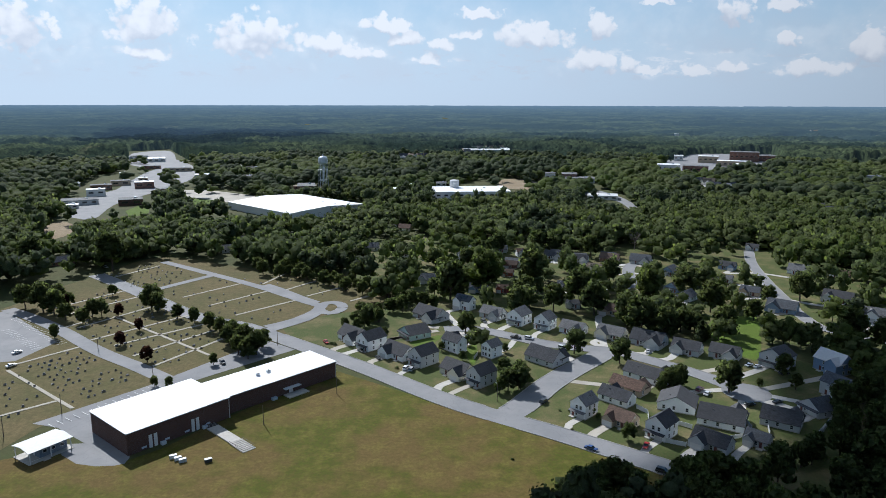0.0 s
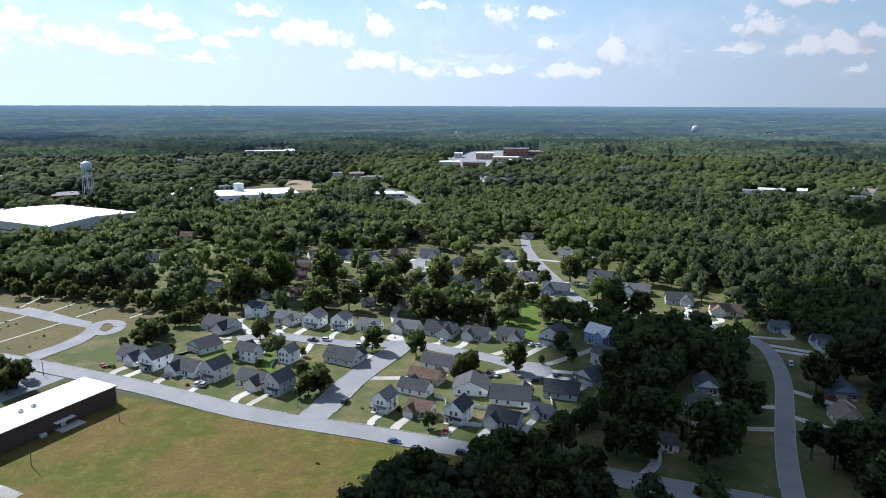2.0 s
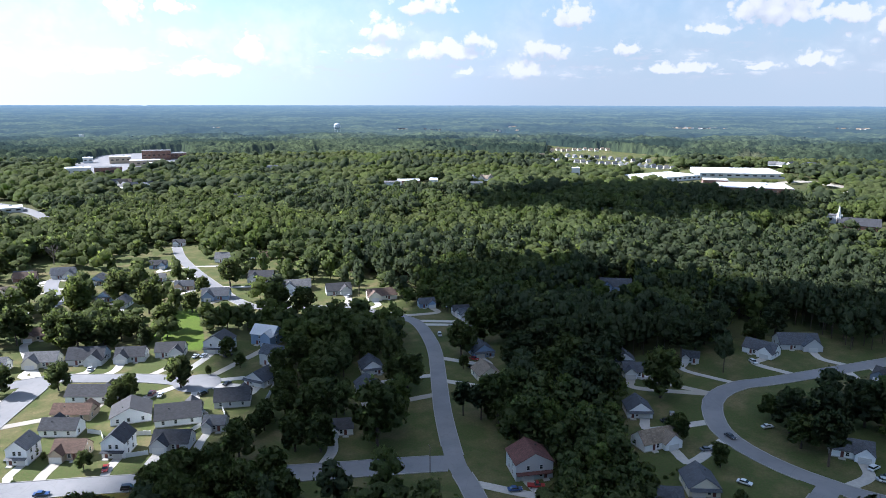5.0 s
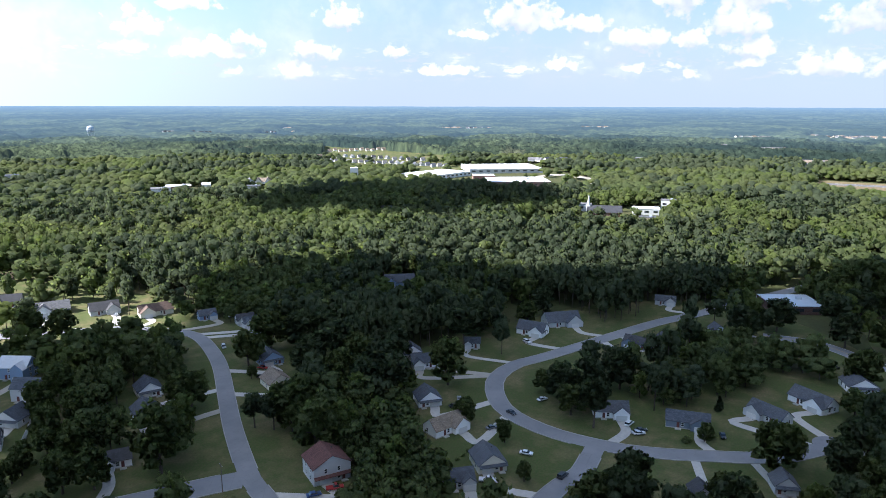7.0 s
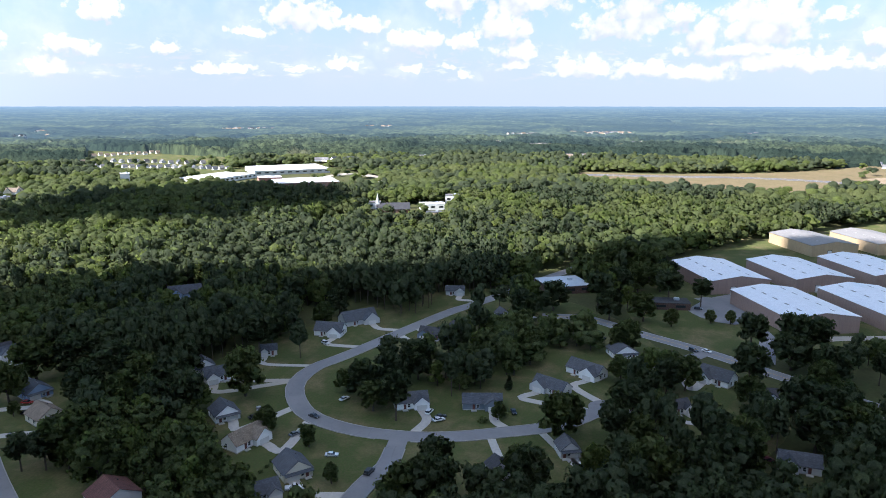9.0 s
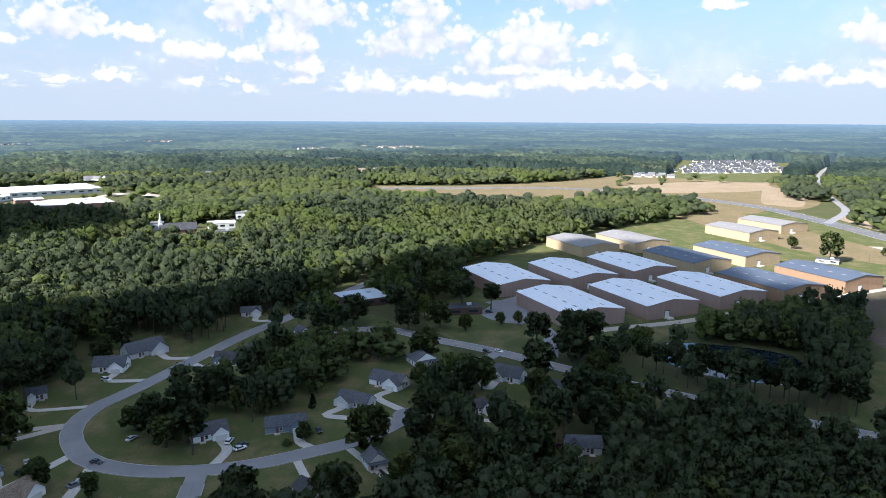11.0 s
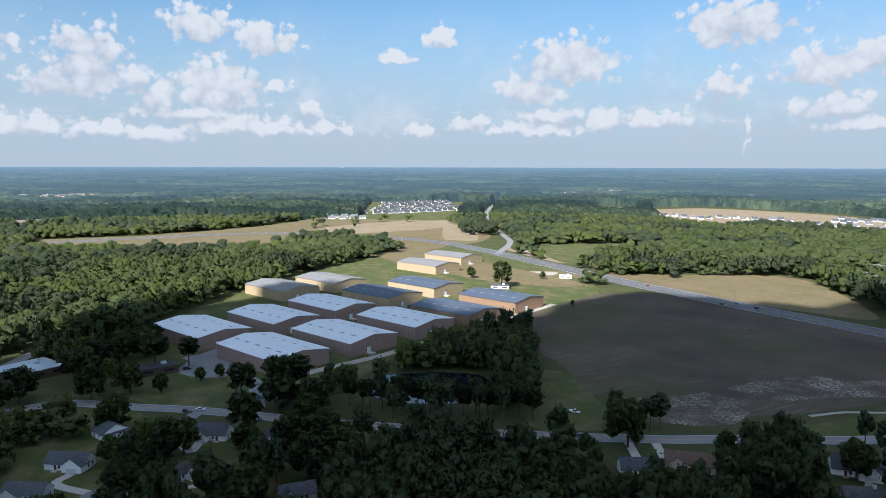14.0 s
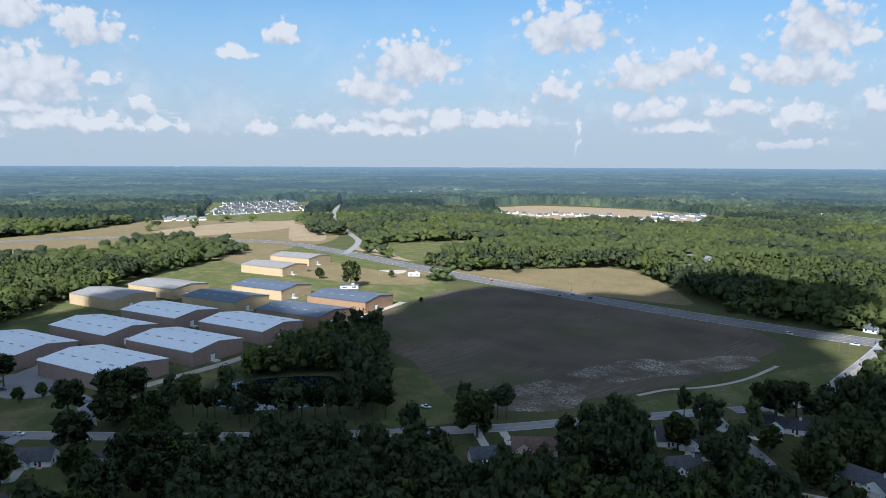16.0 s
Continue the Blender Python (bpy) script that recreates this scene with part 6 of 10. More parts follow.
def church(x, y, rot):
    t = thing("church", pose(x, y, 0, 0, 0, rot), "brick church with a slate roof and white steeple", "church")
    part("wall", prism([(-8, 0), (8, 0), (8, 7), (0, 13), (-8, 7)], -18, 18, "x"), "wall_brick", t)
    part("roof", chevron(16, 7, 6, 0.6, 0.25, -18.5, 18.5, "x"), "roof_charcoal", t)
    part("tower", box(-17, 0, 6.5, 4, 4, 13), "trim", t)
    b = bmesh.new()
    add_cone(b, (-17, 0, 13), (-17, 0, 24), 2.0, 0.1, 8)
    part("spire", b, "trim", t)
    for k in range(5):
        part("window", box(-11 + 6 * k, -8.05, 3.6, 1.3, 0.14, 3.2), "glass", t)
    BUILDINGS.append((x, y, 28))


def fence(pts):
    """White panel fence with posts."""
    t = thing("fence", pose(*pts[0], 0), "white vinyl panel fence round a yard", "fence", "yard fences")
    o = Vector((*pts[0], 0))
    for a, b in zip(pts[:-1], pts[1:]):
        a, b = Vector((*a, 0)) - o, Vector((*b, 0)) - o
        d = b - a
        n = max(1, int(d.length / 2.4))
        turn = math.degrees(math.atan2(d.y, d.x))
        for k in range(n):
            c = a.lerp(b, (k + 0.5) / n)
            q = bmesh.new()
            add_box(q, c.x, c.y, 0.95, d.length / n - 0.12, 0.06, 1.7, turn)
            part("panel", q, "vinyl", t)
        for k in range(n + 1):
            c = a.lerp(b, k / n)
            part("post", box(c.x, c.y, 0.95, 0.14, 0.14, 2.0), "vinyl", t)


def pond():
    patch("pond", [(332, -155), (349, -170), (340, -202), (321, -225), (295, -216), (283, -198), (304, -161)], "water", "dark still pond reflecting the sky between trees", "pond")


long_building(-106.3, 246.9, 49.5, 40.5, 28, 8.2, "long dark brick school building with a white flat roof", (-0.27, 0.135))
long_building(-74.2, 280.5, 46.5, 57, 19.5, 7.2, "low dark brick school wing with a white flat roof", (), (-0.08, 0.01), (0.08,))
shelter(-139.3, 224.9, 57)
steps_and_path(-89.5, 247.2, -43.5, 20.5, 9.5)
stall_lines((-149.8, 246.5), (-124.2, 284.1), 15, 5.0, -1)
stall_lines((-242.4, 376.6), (-194.4, 334.8), 20, 5.0, 1)
stall_lines((-232, 360), (-200, 332), 14, 5.0, -1)
utility_pole(-68.0, 247.0, 8.0)
utility_pole(-44.4, 275.5, 8.0)
utility_pole(-170.6, 329.1, 8.0)
utility_pole(-128.5, 292.6, 8.0)
utility_pole(-160.4, 236.4, 8.0)
utility_pole(-150.4, 257.3, 8.0)
utility_pole(-83.0, 335.1, 8.0)
utility_pole(22.5, 268.7, 8.0, lamp=True)
utility_pole(390.6, -555.9, 10.0, arm=True)
utility_pole(462.9, -509.5, 10.0, arm=True)
utility_pole(204.6, -527.0, 10.0, arm=True)
utility_pole(137.6, -496.0, 10.0, arm=True)
utility_pole(385.9, -548.6, 10.0, arm=True)
utility_pole(540.4, -440.9, 10.0, arm=True)
utility_pole(147.7, 151.8, 10.0, arm=True)
storage_box(-92.7, 221.2, 35, 2.4, "steel")
storage_box(-90.6, 219.9, 35, 2.4, "steel")
storage_box(-88.5, 218.6, 35, 2.4, "steel")
storage_box(-79.8, 218.7, 35, 2.4, "dark_trim")
flat_building(422.9, -67.3, -87, 22.8, 12.0, 4.2, "dark_brick", "roof_charcoal", "small brick office with a dark flat roof", "office")
flat_building(455.5, -4.4, -66, 29.2, 26.0, 5.0, "dark_brick", "steel", "low building with a pale flat roof among pines")
flat_building(544.6, -404.9, -127, 17.7, 8.0, 3.4, "trim", "roof_slate", "small white hut with a blue-grey roof", "hut")
flat_building(558.8, -502.6, -132, 12.8, 7.0, 3.0, "trim", "roof_white", "small white roadside kiosk", "kiosk")
flat_building(-993.6, 2272.3, 24, 59.5, 40.0, 10.8, "trim", "membrane", "distant pale flat-roofed building among trees")
flat_building(-850.6, 2329.6, 20, 26.6, 30.0, 9.5, "trim", "membrane", "distant pale flat-roofed building among trees")
flat_building(-695.1, 2380.6, 16, 40.3, 40.0, 11.4, "trim", "membrane", "distant pale flat-roofed building among trees")
flat_building(-666.9, 2388.6, 16, 38.3, 40.0, 10.4, "trim", "membrane", "distant pale flat-roofed building among trees")
flat_building(-1184.7, 2120.2, 29, 30.1, 30.0, 9.0, "trim", "roof_grey", "distant pale flat-roofed building among trees")
flat_building(-436.5, 834.9, 28, 39.9, 26.0, 6.0, "wall_grey", "roof_grey", "low town building with a flat roof beside the main street")
flat_building(-429.7, 800.7, 28, 16.1, 10.0, 4.5, "trim", "membrane", "low town building with a flat roof beside the main street")
flat_building(-454.1, 911.4, 26, 22.6, 14.0, 9.0, "trim", "roof_white", "low town building with a flat roof beside the main street")
flat_building(-479.4, 978.2, 26, 27.3, 16.0, 7.0, "wall_brick", "roof_grey", "low town building with a flat roof beside the main street")
flat_building(-477.0, 1033.6, 25, 26.4, 18.0, 7.0, "wall_tan", "roof_grey", "low town building with a flat roof beside the main street")
flat_building(-428.5, 1001.8, 23, 25.6, 22.0, 9.0, "wall_brick", "roof_white", "low town building with a flat roof beside the main street")
flat_building(-375.4, 835.2, 24, 26.7, 24.0, 7.0, "dark_brick", "roof_grey", "low town building with a flat roof beside the main street")
flat_building(-370.3, 925.3, 22, 17.8, 16.0, 8.0, "wall_brick", "roof_grey", "low town building with a flat roof beside the main street")
flat_building(-464.6, 1084.0, 23, 13.8, 12.0, 6.0, "wall_tan", "roof_white", "low town building with a flat roof beside the main street")
flat_building(-656.2, 1517.8, 23, 38.3, 34.0, 7.0, "trim", "roof_grey", "low town building with a flat roof beside the main street")
flat_building(-596.7, 1463.8, 22, 34.5, 40.0, 7.0, "trim", "membrane", "low town building with a flat roof beside the main street")
flat_building(-537.2, 1292.0, 23, 32.8, 18.0, 6.0, "wall_brick", "roof_grey", "low town building with a flat roof beside the main street")
flat_building(-469.1, 1251.4, 21, 37.8, 20.0, 6.0, "wall_tan", "roof_grey", "low town building with a flat roof beside the main street")
flat_building(-386.5, 1139.1, 19, 32.7, 20.0, 6.0, "wall_grey", "roof_white", "low town building with a flat roof beside the main street")
flat_building(-381.2, 1285.7, 17, 24.5, 20.0, 7.0, "wall_tan", "roof_white", "low town building with a flat roof beside the main street")
flat_building(-312.1, 1093.9, 16, 50.5, 26.0, 8.0, "wall_brick", "roof_grey", "low town building with a flat roof beside the main street")
flat_building(-338.5, 1253.5, 15, 25.9, 18.0, 7.0, "wall_grey", "roof_grey", "low town building with a flat roof beside the main street")
flat_building(-532.6, 1014.7, 28, 9.7, 10.0, 5.0, "trim", "roof_white", "low town building with a flat roof beside the main street")
flat_building(-529.2, 1157.8, 25, 11.0, 10.0, 6.0, "trim", "roof_white", "low town building with a flat roof beside the main street")
flat_building(-195.5, 989.2, 11, 31.8, 14.0, 5.0, "wall_brick", "roof_tan", "low town building with a flat roof beside the main street")
flat_building(-696.1, 1406.9, 26, 20.1, 12.0, 7.0, "trim", "roof_grey", "low town building with a flat roof beside the main street")
flat_building(213.6, 1089.1, -11, 45.4, 28.0, 7.0, "wall_grey", "roof_grey", "low pale building among trees behind the factory")
flat_building(205.6, 895.3, -13, 37.4, 26.0, 5.0, "trim", "roof_white", "low pale building among trees behind the factory")
flat_building(303.9, 1100.7, -15, 26.6, 16.0, 6.0, "wall_tan", "roof_grey", "low pale building among trees behind the factory")
flat_building(187.2, 1202.8, -9, 16.5, 14.0, 6.0, "trim", "roof_white", "low pale building among trees behind the factory")
flat_building(-2.3, 1026.7, 0, 14.9, 14.0, 6.0, "wall_grey", "roof_grey", "low pale building among trees behind the factory")
flat_building(-42.7, 999.5, 2, 17.7, 16.0, 6.0, "trim", "membrane", "low pale building among trees behind the factory")
flat_building(-66.6, 935.6, 4, 9.0, 14.0, 6.0, "trim", "membrane", "low pale building among trees behind the factory")
warehouse(-168.2, 791.5, 136.1, 123.8, 98.6, 8.0, "trim", "membrane", "vast white-roofed warehouse among trees")
flat_building(35.7, 913.6, 5, 97.3, 60.0, 9.8, "trim", "membrane", "long white factory with low roofs", "factory")
flat_building(65.7, 932.3, 4, 40.3, 30.0, 8.7, "wall_grey", "roof_grey", "grey factory wing with low roofs", "factory")
storage_tank(15.3, 929.9, 19.5, 6.1)
flat_building(103.2, 1693.7, -3, 114.0, 40.0, 11.4, "wall_grey", "roof_white", "pale low building among trees")
flat_building(51.2, 1586.1, -2, 33.9, 25.0, 10.5, "trim", "roof_grey", "pale low building among trees")
flat_building(152.7, 1739.3, -5, 21.1, 20.0, 11.0, "trim", "membrane", "pale low building among trees")
flat_building(-83.3, 1449.0, 3, 13.0, 14.0, 12.2, "trim", "roof_grey", "pale low building among trees")
flat_building(-41.6, 958.5, 2, 13.7, 25.0, 10.8, "trim", "membrane", "pale low building among trees")
flat_building(-61.3, 914.7, 4, 7.2, 20.0, 10.6, "trim", "membrane", "pale low building among trees")
flat_building(170.2, 1108.3, -9, 15.9, 20.0, 12.3, "wall_grey", "roof_grey", "pale low building among trees")
flat_building(53.0, 2479.4, -1, 53.2, 40.0, 10.4, "wall_tan", "roof_white", "pale low building among trees")
flat_building(201.3, 1113.8, -10, 23.8, 30.0, 10.8, "wall_brick", "roof_grey", "pale low building among trees")
flat_building(-188.4, 963.2, 11, 23.9, 40.0, 9.4, "wall_brick", "roof_grey", "pale low building among trees")
flat_building(407.0, 1265.3, -18, 38.9, 30.0, 12.9, "trim", "membrane", "hospital block among trees")
flat_building(551.6, 1461.8, -21, 39.6, 26.0, 13.4, "wall_tan", "membrane", "hospital block among trees")
flat_building(640.0, 1494.4, -23, 57.1, 34.0, 20.0, "wall_brick", "roof_grey", "hospital block among trees")
flat_building(562.0, 1356.3, -23, 61.4, 24.0, 11.9, "wall_tan", "membrane", "hospital block among trees")
flat_building(444.8, 1234.9, -20, 42.5, 26.0, 13.2, "wall_brick", "roof_grey", "hospital block among trees")
flat_building(689.1, 1506.7, -25, 51.7, 28.0, 11.4, "wall_brick", "roof_grey", "hospital block among trees")
flat_building(507.1, 1512.9, -19, 18.6, 20.0, 10.9, "trim", "membrane", "distant pale building among trees")
flat_building(555.9, 1283.8, -23, 39.6, 20.0, 11.6, "wall_brick", "membrane", "hospital block among trees")
flat_building(498.7, 1234.1, -22, 26.9, 22.0, 10.5, "trim", "roof_grey", "hospital block among trees")
flat_building(1192.1, 2174.7, -29, 167.3, 60.0, 9.9, "trim", "membrane", "distant pale building among trees")
flat_building(672.9, 1092.6, -32, 19.9, 20.0, 10.0, "wall_grey", "roof_slate", "hospital block among trees")
flat_building(776.8, 2355.2, -18, 12.8, 10.0, 22.0, "trim", "membrane", "hospital block among trees")
water_tower(-163.0, 954.8, 50.5, 6.2, 6, "pale steel water tower on six legs")
water_tower(1487.1, 1984.7, 52.9, 11.0, 5, "distant white water tower above the woods")
flat_building(678.9, 740.5, -43, 31.9, 25.0, 11.9, "wall_brick", "roof_white", "pale low commercial building among trees")
flat_building(690.6, 701.4, -45, 11.4, 30.0, 15.3, "trim", "membrane", "pale low commercial building among trees")
flat_building(646.9, 737.7, -41, 24.8, 20.0, 11.8, "trim", "roof_grey", "pale low commercial building among trees")
flat_building(723.6, 649.4, -48, 17.0, 18.0, 12.0, "wall_grey", "roof_slate", "pale low commercial building among trees")
flat_building(951.8, 640.6, -56, 12.9, 14.0, 18.4, "trim", "membrane", "pale low commercial building among trees")
flat_building(1362.0, 2072.5, -33, 64.1, 30.0, 11.3, "trim", "roof_grey", "pale low commercial building among trees")
flat_building(1821.0, 1495.2, -51, 82.3, 40.0, 9.1, "trim", "membrane", "pale low commercial building among trees")
flat_building(1049.0, 542.0, -14, 110.0, 66.0, 7.0, "trim", "membrane", "long low shop block with a white flat roof")
flat_building(1206.0, 488.0, -56, 132.0, 108.0, 7.5, "wall_grey", "membrane", "broad low store with a white flat roof")
flat_building(1000.0, 378.0, -61, 92.0, 74.0, 8.0, "wall_brick", "roof_white", "red brick store with a pale flat roof")
flat_building(1016.0, 440.0, -61, 34.0, 30.0, 10.5, "wall_brick", "roof_white", "red brick store wing with a pale flat roof")
small_house(743.0, 304.0, -68, 13, 9, 1, "white", "slate", "houses in the woods")
small_house(640.0, 442.0, -35, 14, 9, 1, "grey", "slate", "houses in the woods")
small_house(679.0, 414.0, -50, 12, 9, 1, "white", "grey", "houses in the woods")
small_house(694.0, -2.0, -70, 13, 9, 1, "white", "grey", "houses in the woods")
flat_building(723.5, 130.7, -80, 16.2, 12.0, 7.9, "wall_tan", "roof_slate", "pale low building among trees")
flat_building(787.6, 213.1, -75, 14.6, 12.0, 8.2, "wall_grey", "roof_grey", "pale low building among trees")
flat_building(1518.9, 301.8, -79, 40.3, 30.0, 9.4, "trim", "roof_grey", "pale low building among trees")
flat_building(2476.9, 123.7, -87, 62.8, 30.0, 12.3, "trim", "membrane", "pale low building among trees")
church(748.0, 181.0, -72)
flat_building(797.0, 146.0, -75, 29.0, 20.0, 6.5, "trim", "membrane", "white hall with a pale roof beside the church", "hall")
flat_building(855.9, 131.3, -81, 17.2, 16.0, 9.4, "trim", "roof_grey", "pale low building among trees")
flat_building(2476.7, 128.8, -87, 55.4, 40.0, 12.4, "trim", "membrane", "pale low building among trees")
flat_building(1509.3, 294.4, -79, 11.9, 14.0, 9.6, "trim", "roof_grey", "pale low building among trees")
small_house(1219, 880, -114, 9, 9, 2, "grey", "grey")
small_house(1212, 860, -35, 9, 9, 2, "grey", "grey")
small_house(1210, 843, -35, 9, 9, 2, "cream", "slate")
small_house(1211, 828, -116, 9, 9, 2, "grey", "grey")
small_house(1219, 819, -36, 9, 9, 2, "grey", "grey")
small_house(1223, 807, -37, 9, 9, 2, "cream", "grey")
small_house(1213, 785, -37, 9, 9, 2, "white", "slate")
small_house(1230, 782, -38, 9, 9, 2, "white", "grey")
small_house(1212, 756, -38, 9, 9, 2, "white", "slate")
small_house(1224, 749, -39, 9, 9, 2, "grey", "grey")
small_house(1228, 736, -39, 9, 9, 2, "cream", "slate")
small_house(1232, 724, -120, 9, 9, 2, "white", "grey")
small_house(1225, 706, -120, 9, 9, 2, "cream", "grey")
small_house(1216, 687, -121, 9, 9, 2, "white", "slate")
small_house(1222, 677, -121, 9, 9, 2, "cream", "slate")
small_house(1226, 665, -122, 9, 9, 2, "grey", "grey")
small_house(1229, 653, -42, 9, 9, 2, "grey", "slate")
small_house(1208, 629, -43, 9, 9, 2, "grey", "slate")
small_house(1220, 622, -43, 9, 9, 2, "cream", "grey")
small_house(1211, 604, -43, 9, 9, 2, "white", "grey")
small_house(1326, 934, -115, 9, 9, 2, "grey", "charcoal")
small_house(1343, 927, -115, 9, 9, 2, "grey", "grey")
small_house(1334, 902, -116, 9, 9, 2, "grey", "grey")
small_house(1338, 885, -37, 9, 9, 2, "cream", "slate")
small_house(1333, 864, -117, 9, 9, 2, "cream", "slate")
small_house(1340, 849, -38, 9, 9, 2, "grey", "charcoal")
small_house(1336, 829, -38, 9, 9, 2, "cream", "charcoal")
small_house(1340, 813, -119, 9, 9, 2, "grey", "grey")
small_house(1320, 783, -39, 9, 9, 2, "grey", "grey")
small_house(1334, 773, -120, 9, 9, 2, "grey", "slate")
small_house(1320, 747, -40, 9, 9, 2, "cream", "charcoal")
small_house(1338, 740, -121, 9, 9, 2, "grey", "grey")
small_house(1333, 720, -42, 9, 9, 2, "grey", "grey")
small_house(1331, 702, -122, 9, 9, 2, "cream", "grey")
small_house(1466, 1060, -34, 9, 9, 2, "cream", "tan")
small_house(1507, 1072, -35, 9, 9, 2, "white", "tan")
small_house(1482, 1038, -35, 9, 9, 2, "cream", "tan")
small_house(1494, 1030, -35, 9, 9, 2, "cream", "tan")
small_house(1525, 1034, -36, 9, 9, 2, "cream", "tan")
small_house(1537, 1026, -36, 9, 9, 2, "white", "tan")
small_house(1564, 1027, -37, 9, 9, 2, "white", "tan")
small_house(1552, 1002, -37, 9, 9, 2, "cream", "tan")
small_house(1553, 986, -38, 9, 9, 2, "white", "tan")
small_house(1600, 998, -38, 9, 9, 2, "cream", "tan")
small_house(1592, 977, -38, 9, 9, 2, "cream", "tan")
small_house(1675, 1829, -42, 12, 9, 2, "white", "grey")
small_house(1689, 1816, -43, 12, 9, 2, "white", "grey")
small_house(1703, 1802, -43, 12, 9, 2, "white", "grey")
small_house(1718, 1789, -44, 12, 9, 2, "white", "grey")
small_house(1732, 1775, -44, 12, 9, 2, "white", "grey")
small_house(1747, 1761, -45, 12, 9, 2, "white", "grey")
small_house(1761, 1747, -45, 12, 9, 2, "white", "grey")
small_house(1775, 1732, -46, 12, 9, 2, "white", "grey")
small_house(1789, 1718, -46, 12, 9, 2, "white", "grey")
small_house(1917, 1573, -51, 12, 9, 2, "white", "grey")
small_house(1933, 1553, -51, 12, 9, 2, "white", "grey")
small_house(1949, 1533, -52, 12, 9, 2, "white", "grey")
small_house(1965, 1513, -52, 12, 9, 2, "white", "grey")
small_house(1981, 1492, -53, 12, 9, 2, "white", "grey")
small_house(1997, 1471, -54, 12, 9, 2, "white", "grey")
small_house(2012, 1450, -54, 12, 9, 2, "white", "grey")
small_house(2027, 1429, -55, 12, 9, 2, "white", "grey")
small_house(2042, 1407, -55, 12, 9, 2, "white", "grey")
small_house(2057, 1385, -56, 12, 9, 2, "white", "grey")
small_house(2072, 1363, -57, 12, 9, 2, "white", "grey")
small_house(2086, 1341, -57, 12, 9, 2, "white", "grey")
small_house(2237, 1070, -64, 18, 9, 2, "cream", "slate")
small_house(2249, 1045, -79, 18, 9, 2, "cream", "slate")
small_house(2261, 1020, -75, 18, 9, 2, "white", "slate")
small_house(2272, 994, -38, 18, 9, 2, "cream", "grey")
small_house(2285, 964, -65, 18, 9, 2, "white", "grey")
small_house(2298, 933, -48, 18, 9, 2, "cream", "slate")
small_house(2381, 695, -62, 18, 9, 2, "cream", "grey")
small_house(2390, 664, -67, 18, 9, 2, "cream", "slate")
small_house(2401, 622, -68, 18, 9, 2, "cream", "grey")
small_house(2408, 592, -94, 18, 9, 2, "cream", "grey")
small_house(1934, 275, -99, 9, 9, 2, "white", "grey")
small_house(1981, 245, -54, 9, 9, 2, "white", "grey")
small_house(2004, 176, -112, 9, 9, 2, "white", "grey")
small_house(1985, 154, -97, 9, 9, 2, "white", "slate")
small_house(1888, 77, -106, 9, 9, 2, "white", "slate")
small_house(1866, 48, -91, 9, 9, 2, "cream", "grey")
small_house(1915, 29, -84, 9, 9, 2, "white", "slate")
small_house(2480, -44, -121, 12, 9, 2, "cream", "slate")
small_house(2477, -113, -71, 12, 9, 2, "white", "slate")
small_house(2477, -126, -65, 12, 9, 2, "cream", "grey")
small_house(2474, -176, -106, 12, 9, 2, "cream", "slate")
small_house(2470, -224, -68, 12, 9, 2, "white", "slate")
small_house(1514, -93, -99, 9, 9, 2, "cream", "slate")
small_house(1924, -81, -114, 9, 9, 2, "cream", "slate")
small_house(1477, -23, -63, 9, 9, 2, "white", "grey")
small_house(893, -30, -101, 9, 9, 2, "white", "slate")
small_house(1482, -141, -119, 9, 9, 2, "white", "slate")
small_house(2480, -37, -83, 18, 9, 2, "grey", "slate")
small_house(2479, -53, -95, 15, 9, 2, "white", "slate")
small_house(2478, -111, -105, 15, 9, 2, "grey", "slate")
small_house(2475, -162, -101, 18, 9, 2, "white", "slate")
small_house(2471, -208, -80, 18, 9, 2, "cream", "slate")
small_house(2122, -280, -112, 12, 9, 2, "white", "slate")
small_house(2458, -332, -71, 18, 9, 2, "cream", "slate")
small_house(2455, -351, -72, 18, 9, 2, "white", "slate")
small_house(2042, 185, -113, 12, 9, 2, "grey", "slate")
small_house(2008, 167, -101, 12, 9, 2, "white", "grey")
small_house(1941, 278, -62, 12, 9, 2, "white", "slate")
small_house(1956, 249, -81, 12, 9, 2, "cream", "grey")
small_house(1989, 154, -59, 12, 9, 2, "white", "grey")
small_house(1885, 49, -89, 12, 9, 2, "white", "slate")
small_house(1920, 35, -101, 12, 9, 2, "grey", "slate")
small_house(1949, -78, -91, 12, 9, 2, "grey", "grey")
small_house(1514, -88, -122, 9, 9, 2, "white", "slate")
small_house(2437, -457, -114, 18, 9, 2, "grey", "slate")
small_house(2426, -516, -95, 18, 9, 2, "grey", "grey")
small_house(1475, -31, -93, 9, 9, 2, "cream", "grey")
small_house(1488, -19, -119, 9, 9, 2, "cream", "slate")
small_house(1494, -143, -84, 9, 9, 2, "white", "grey")
small_house(1648, -293, -95, 15, 9, 2, "grey", "slate")
small_house(1610, -305, -96, 12, 9, 2, "grey", "slate")
small_house(1618, -326, -96, 12, 9, 2, "grey", "slate")
small_house(1605, -343, -97, 12, 9, 2, "grey", "slate")
small_house(1593, -360, -98, 12, 9, 2, "grey", "slate")
small_house(1590, -378, -98, 12, 9, 2, "grey", "slate")
small_house(1590, -398, -99, 12, 9, 2, "grey", "slate")
small_house(1565, -412, -100, 12, 9, 2, "grey", "slate")
small_house(1451, -611, -113, 15, 9, 2, "white", "grey")
small_house(1443, -633, -114, 15, 9, 2, "white", "grey")
small_house(1435, -654, -115, 15, 9, 2, "white", "grey")
small_house(1428, -676, -115, 15, 9, 2, "white", "grey")
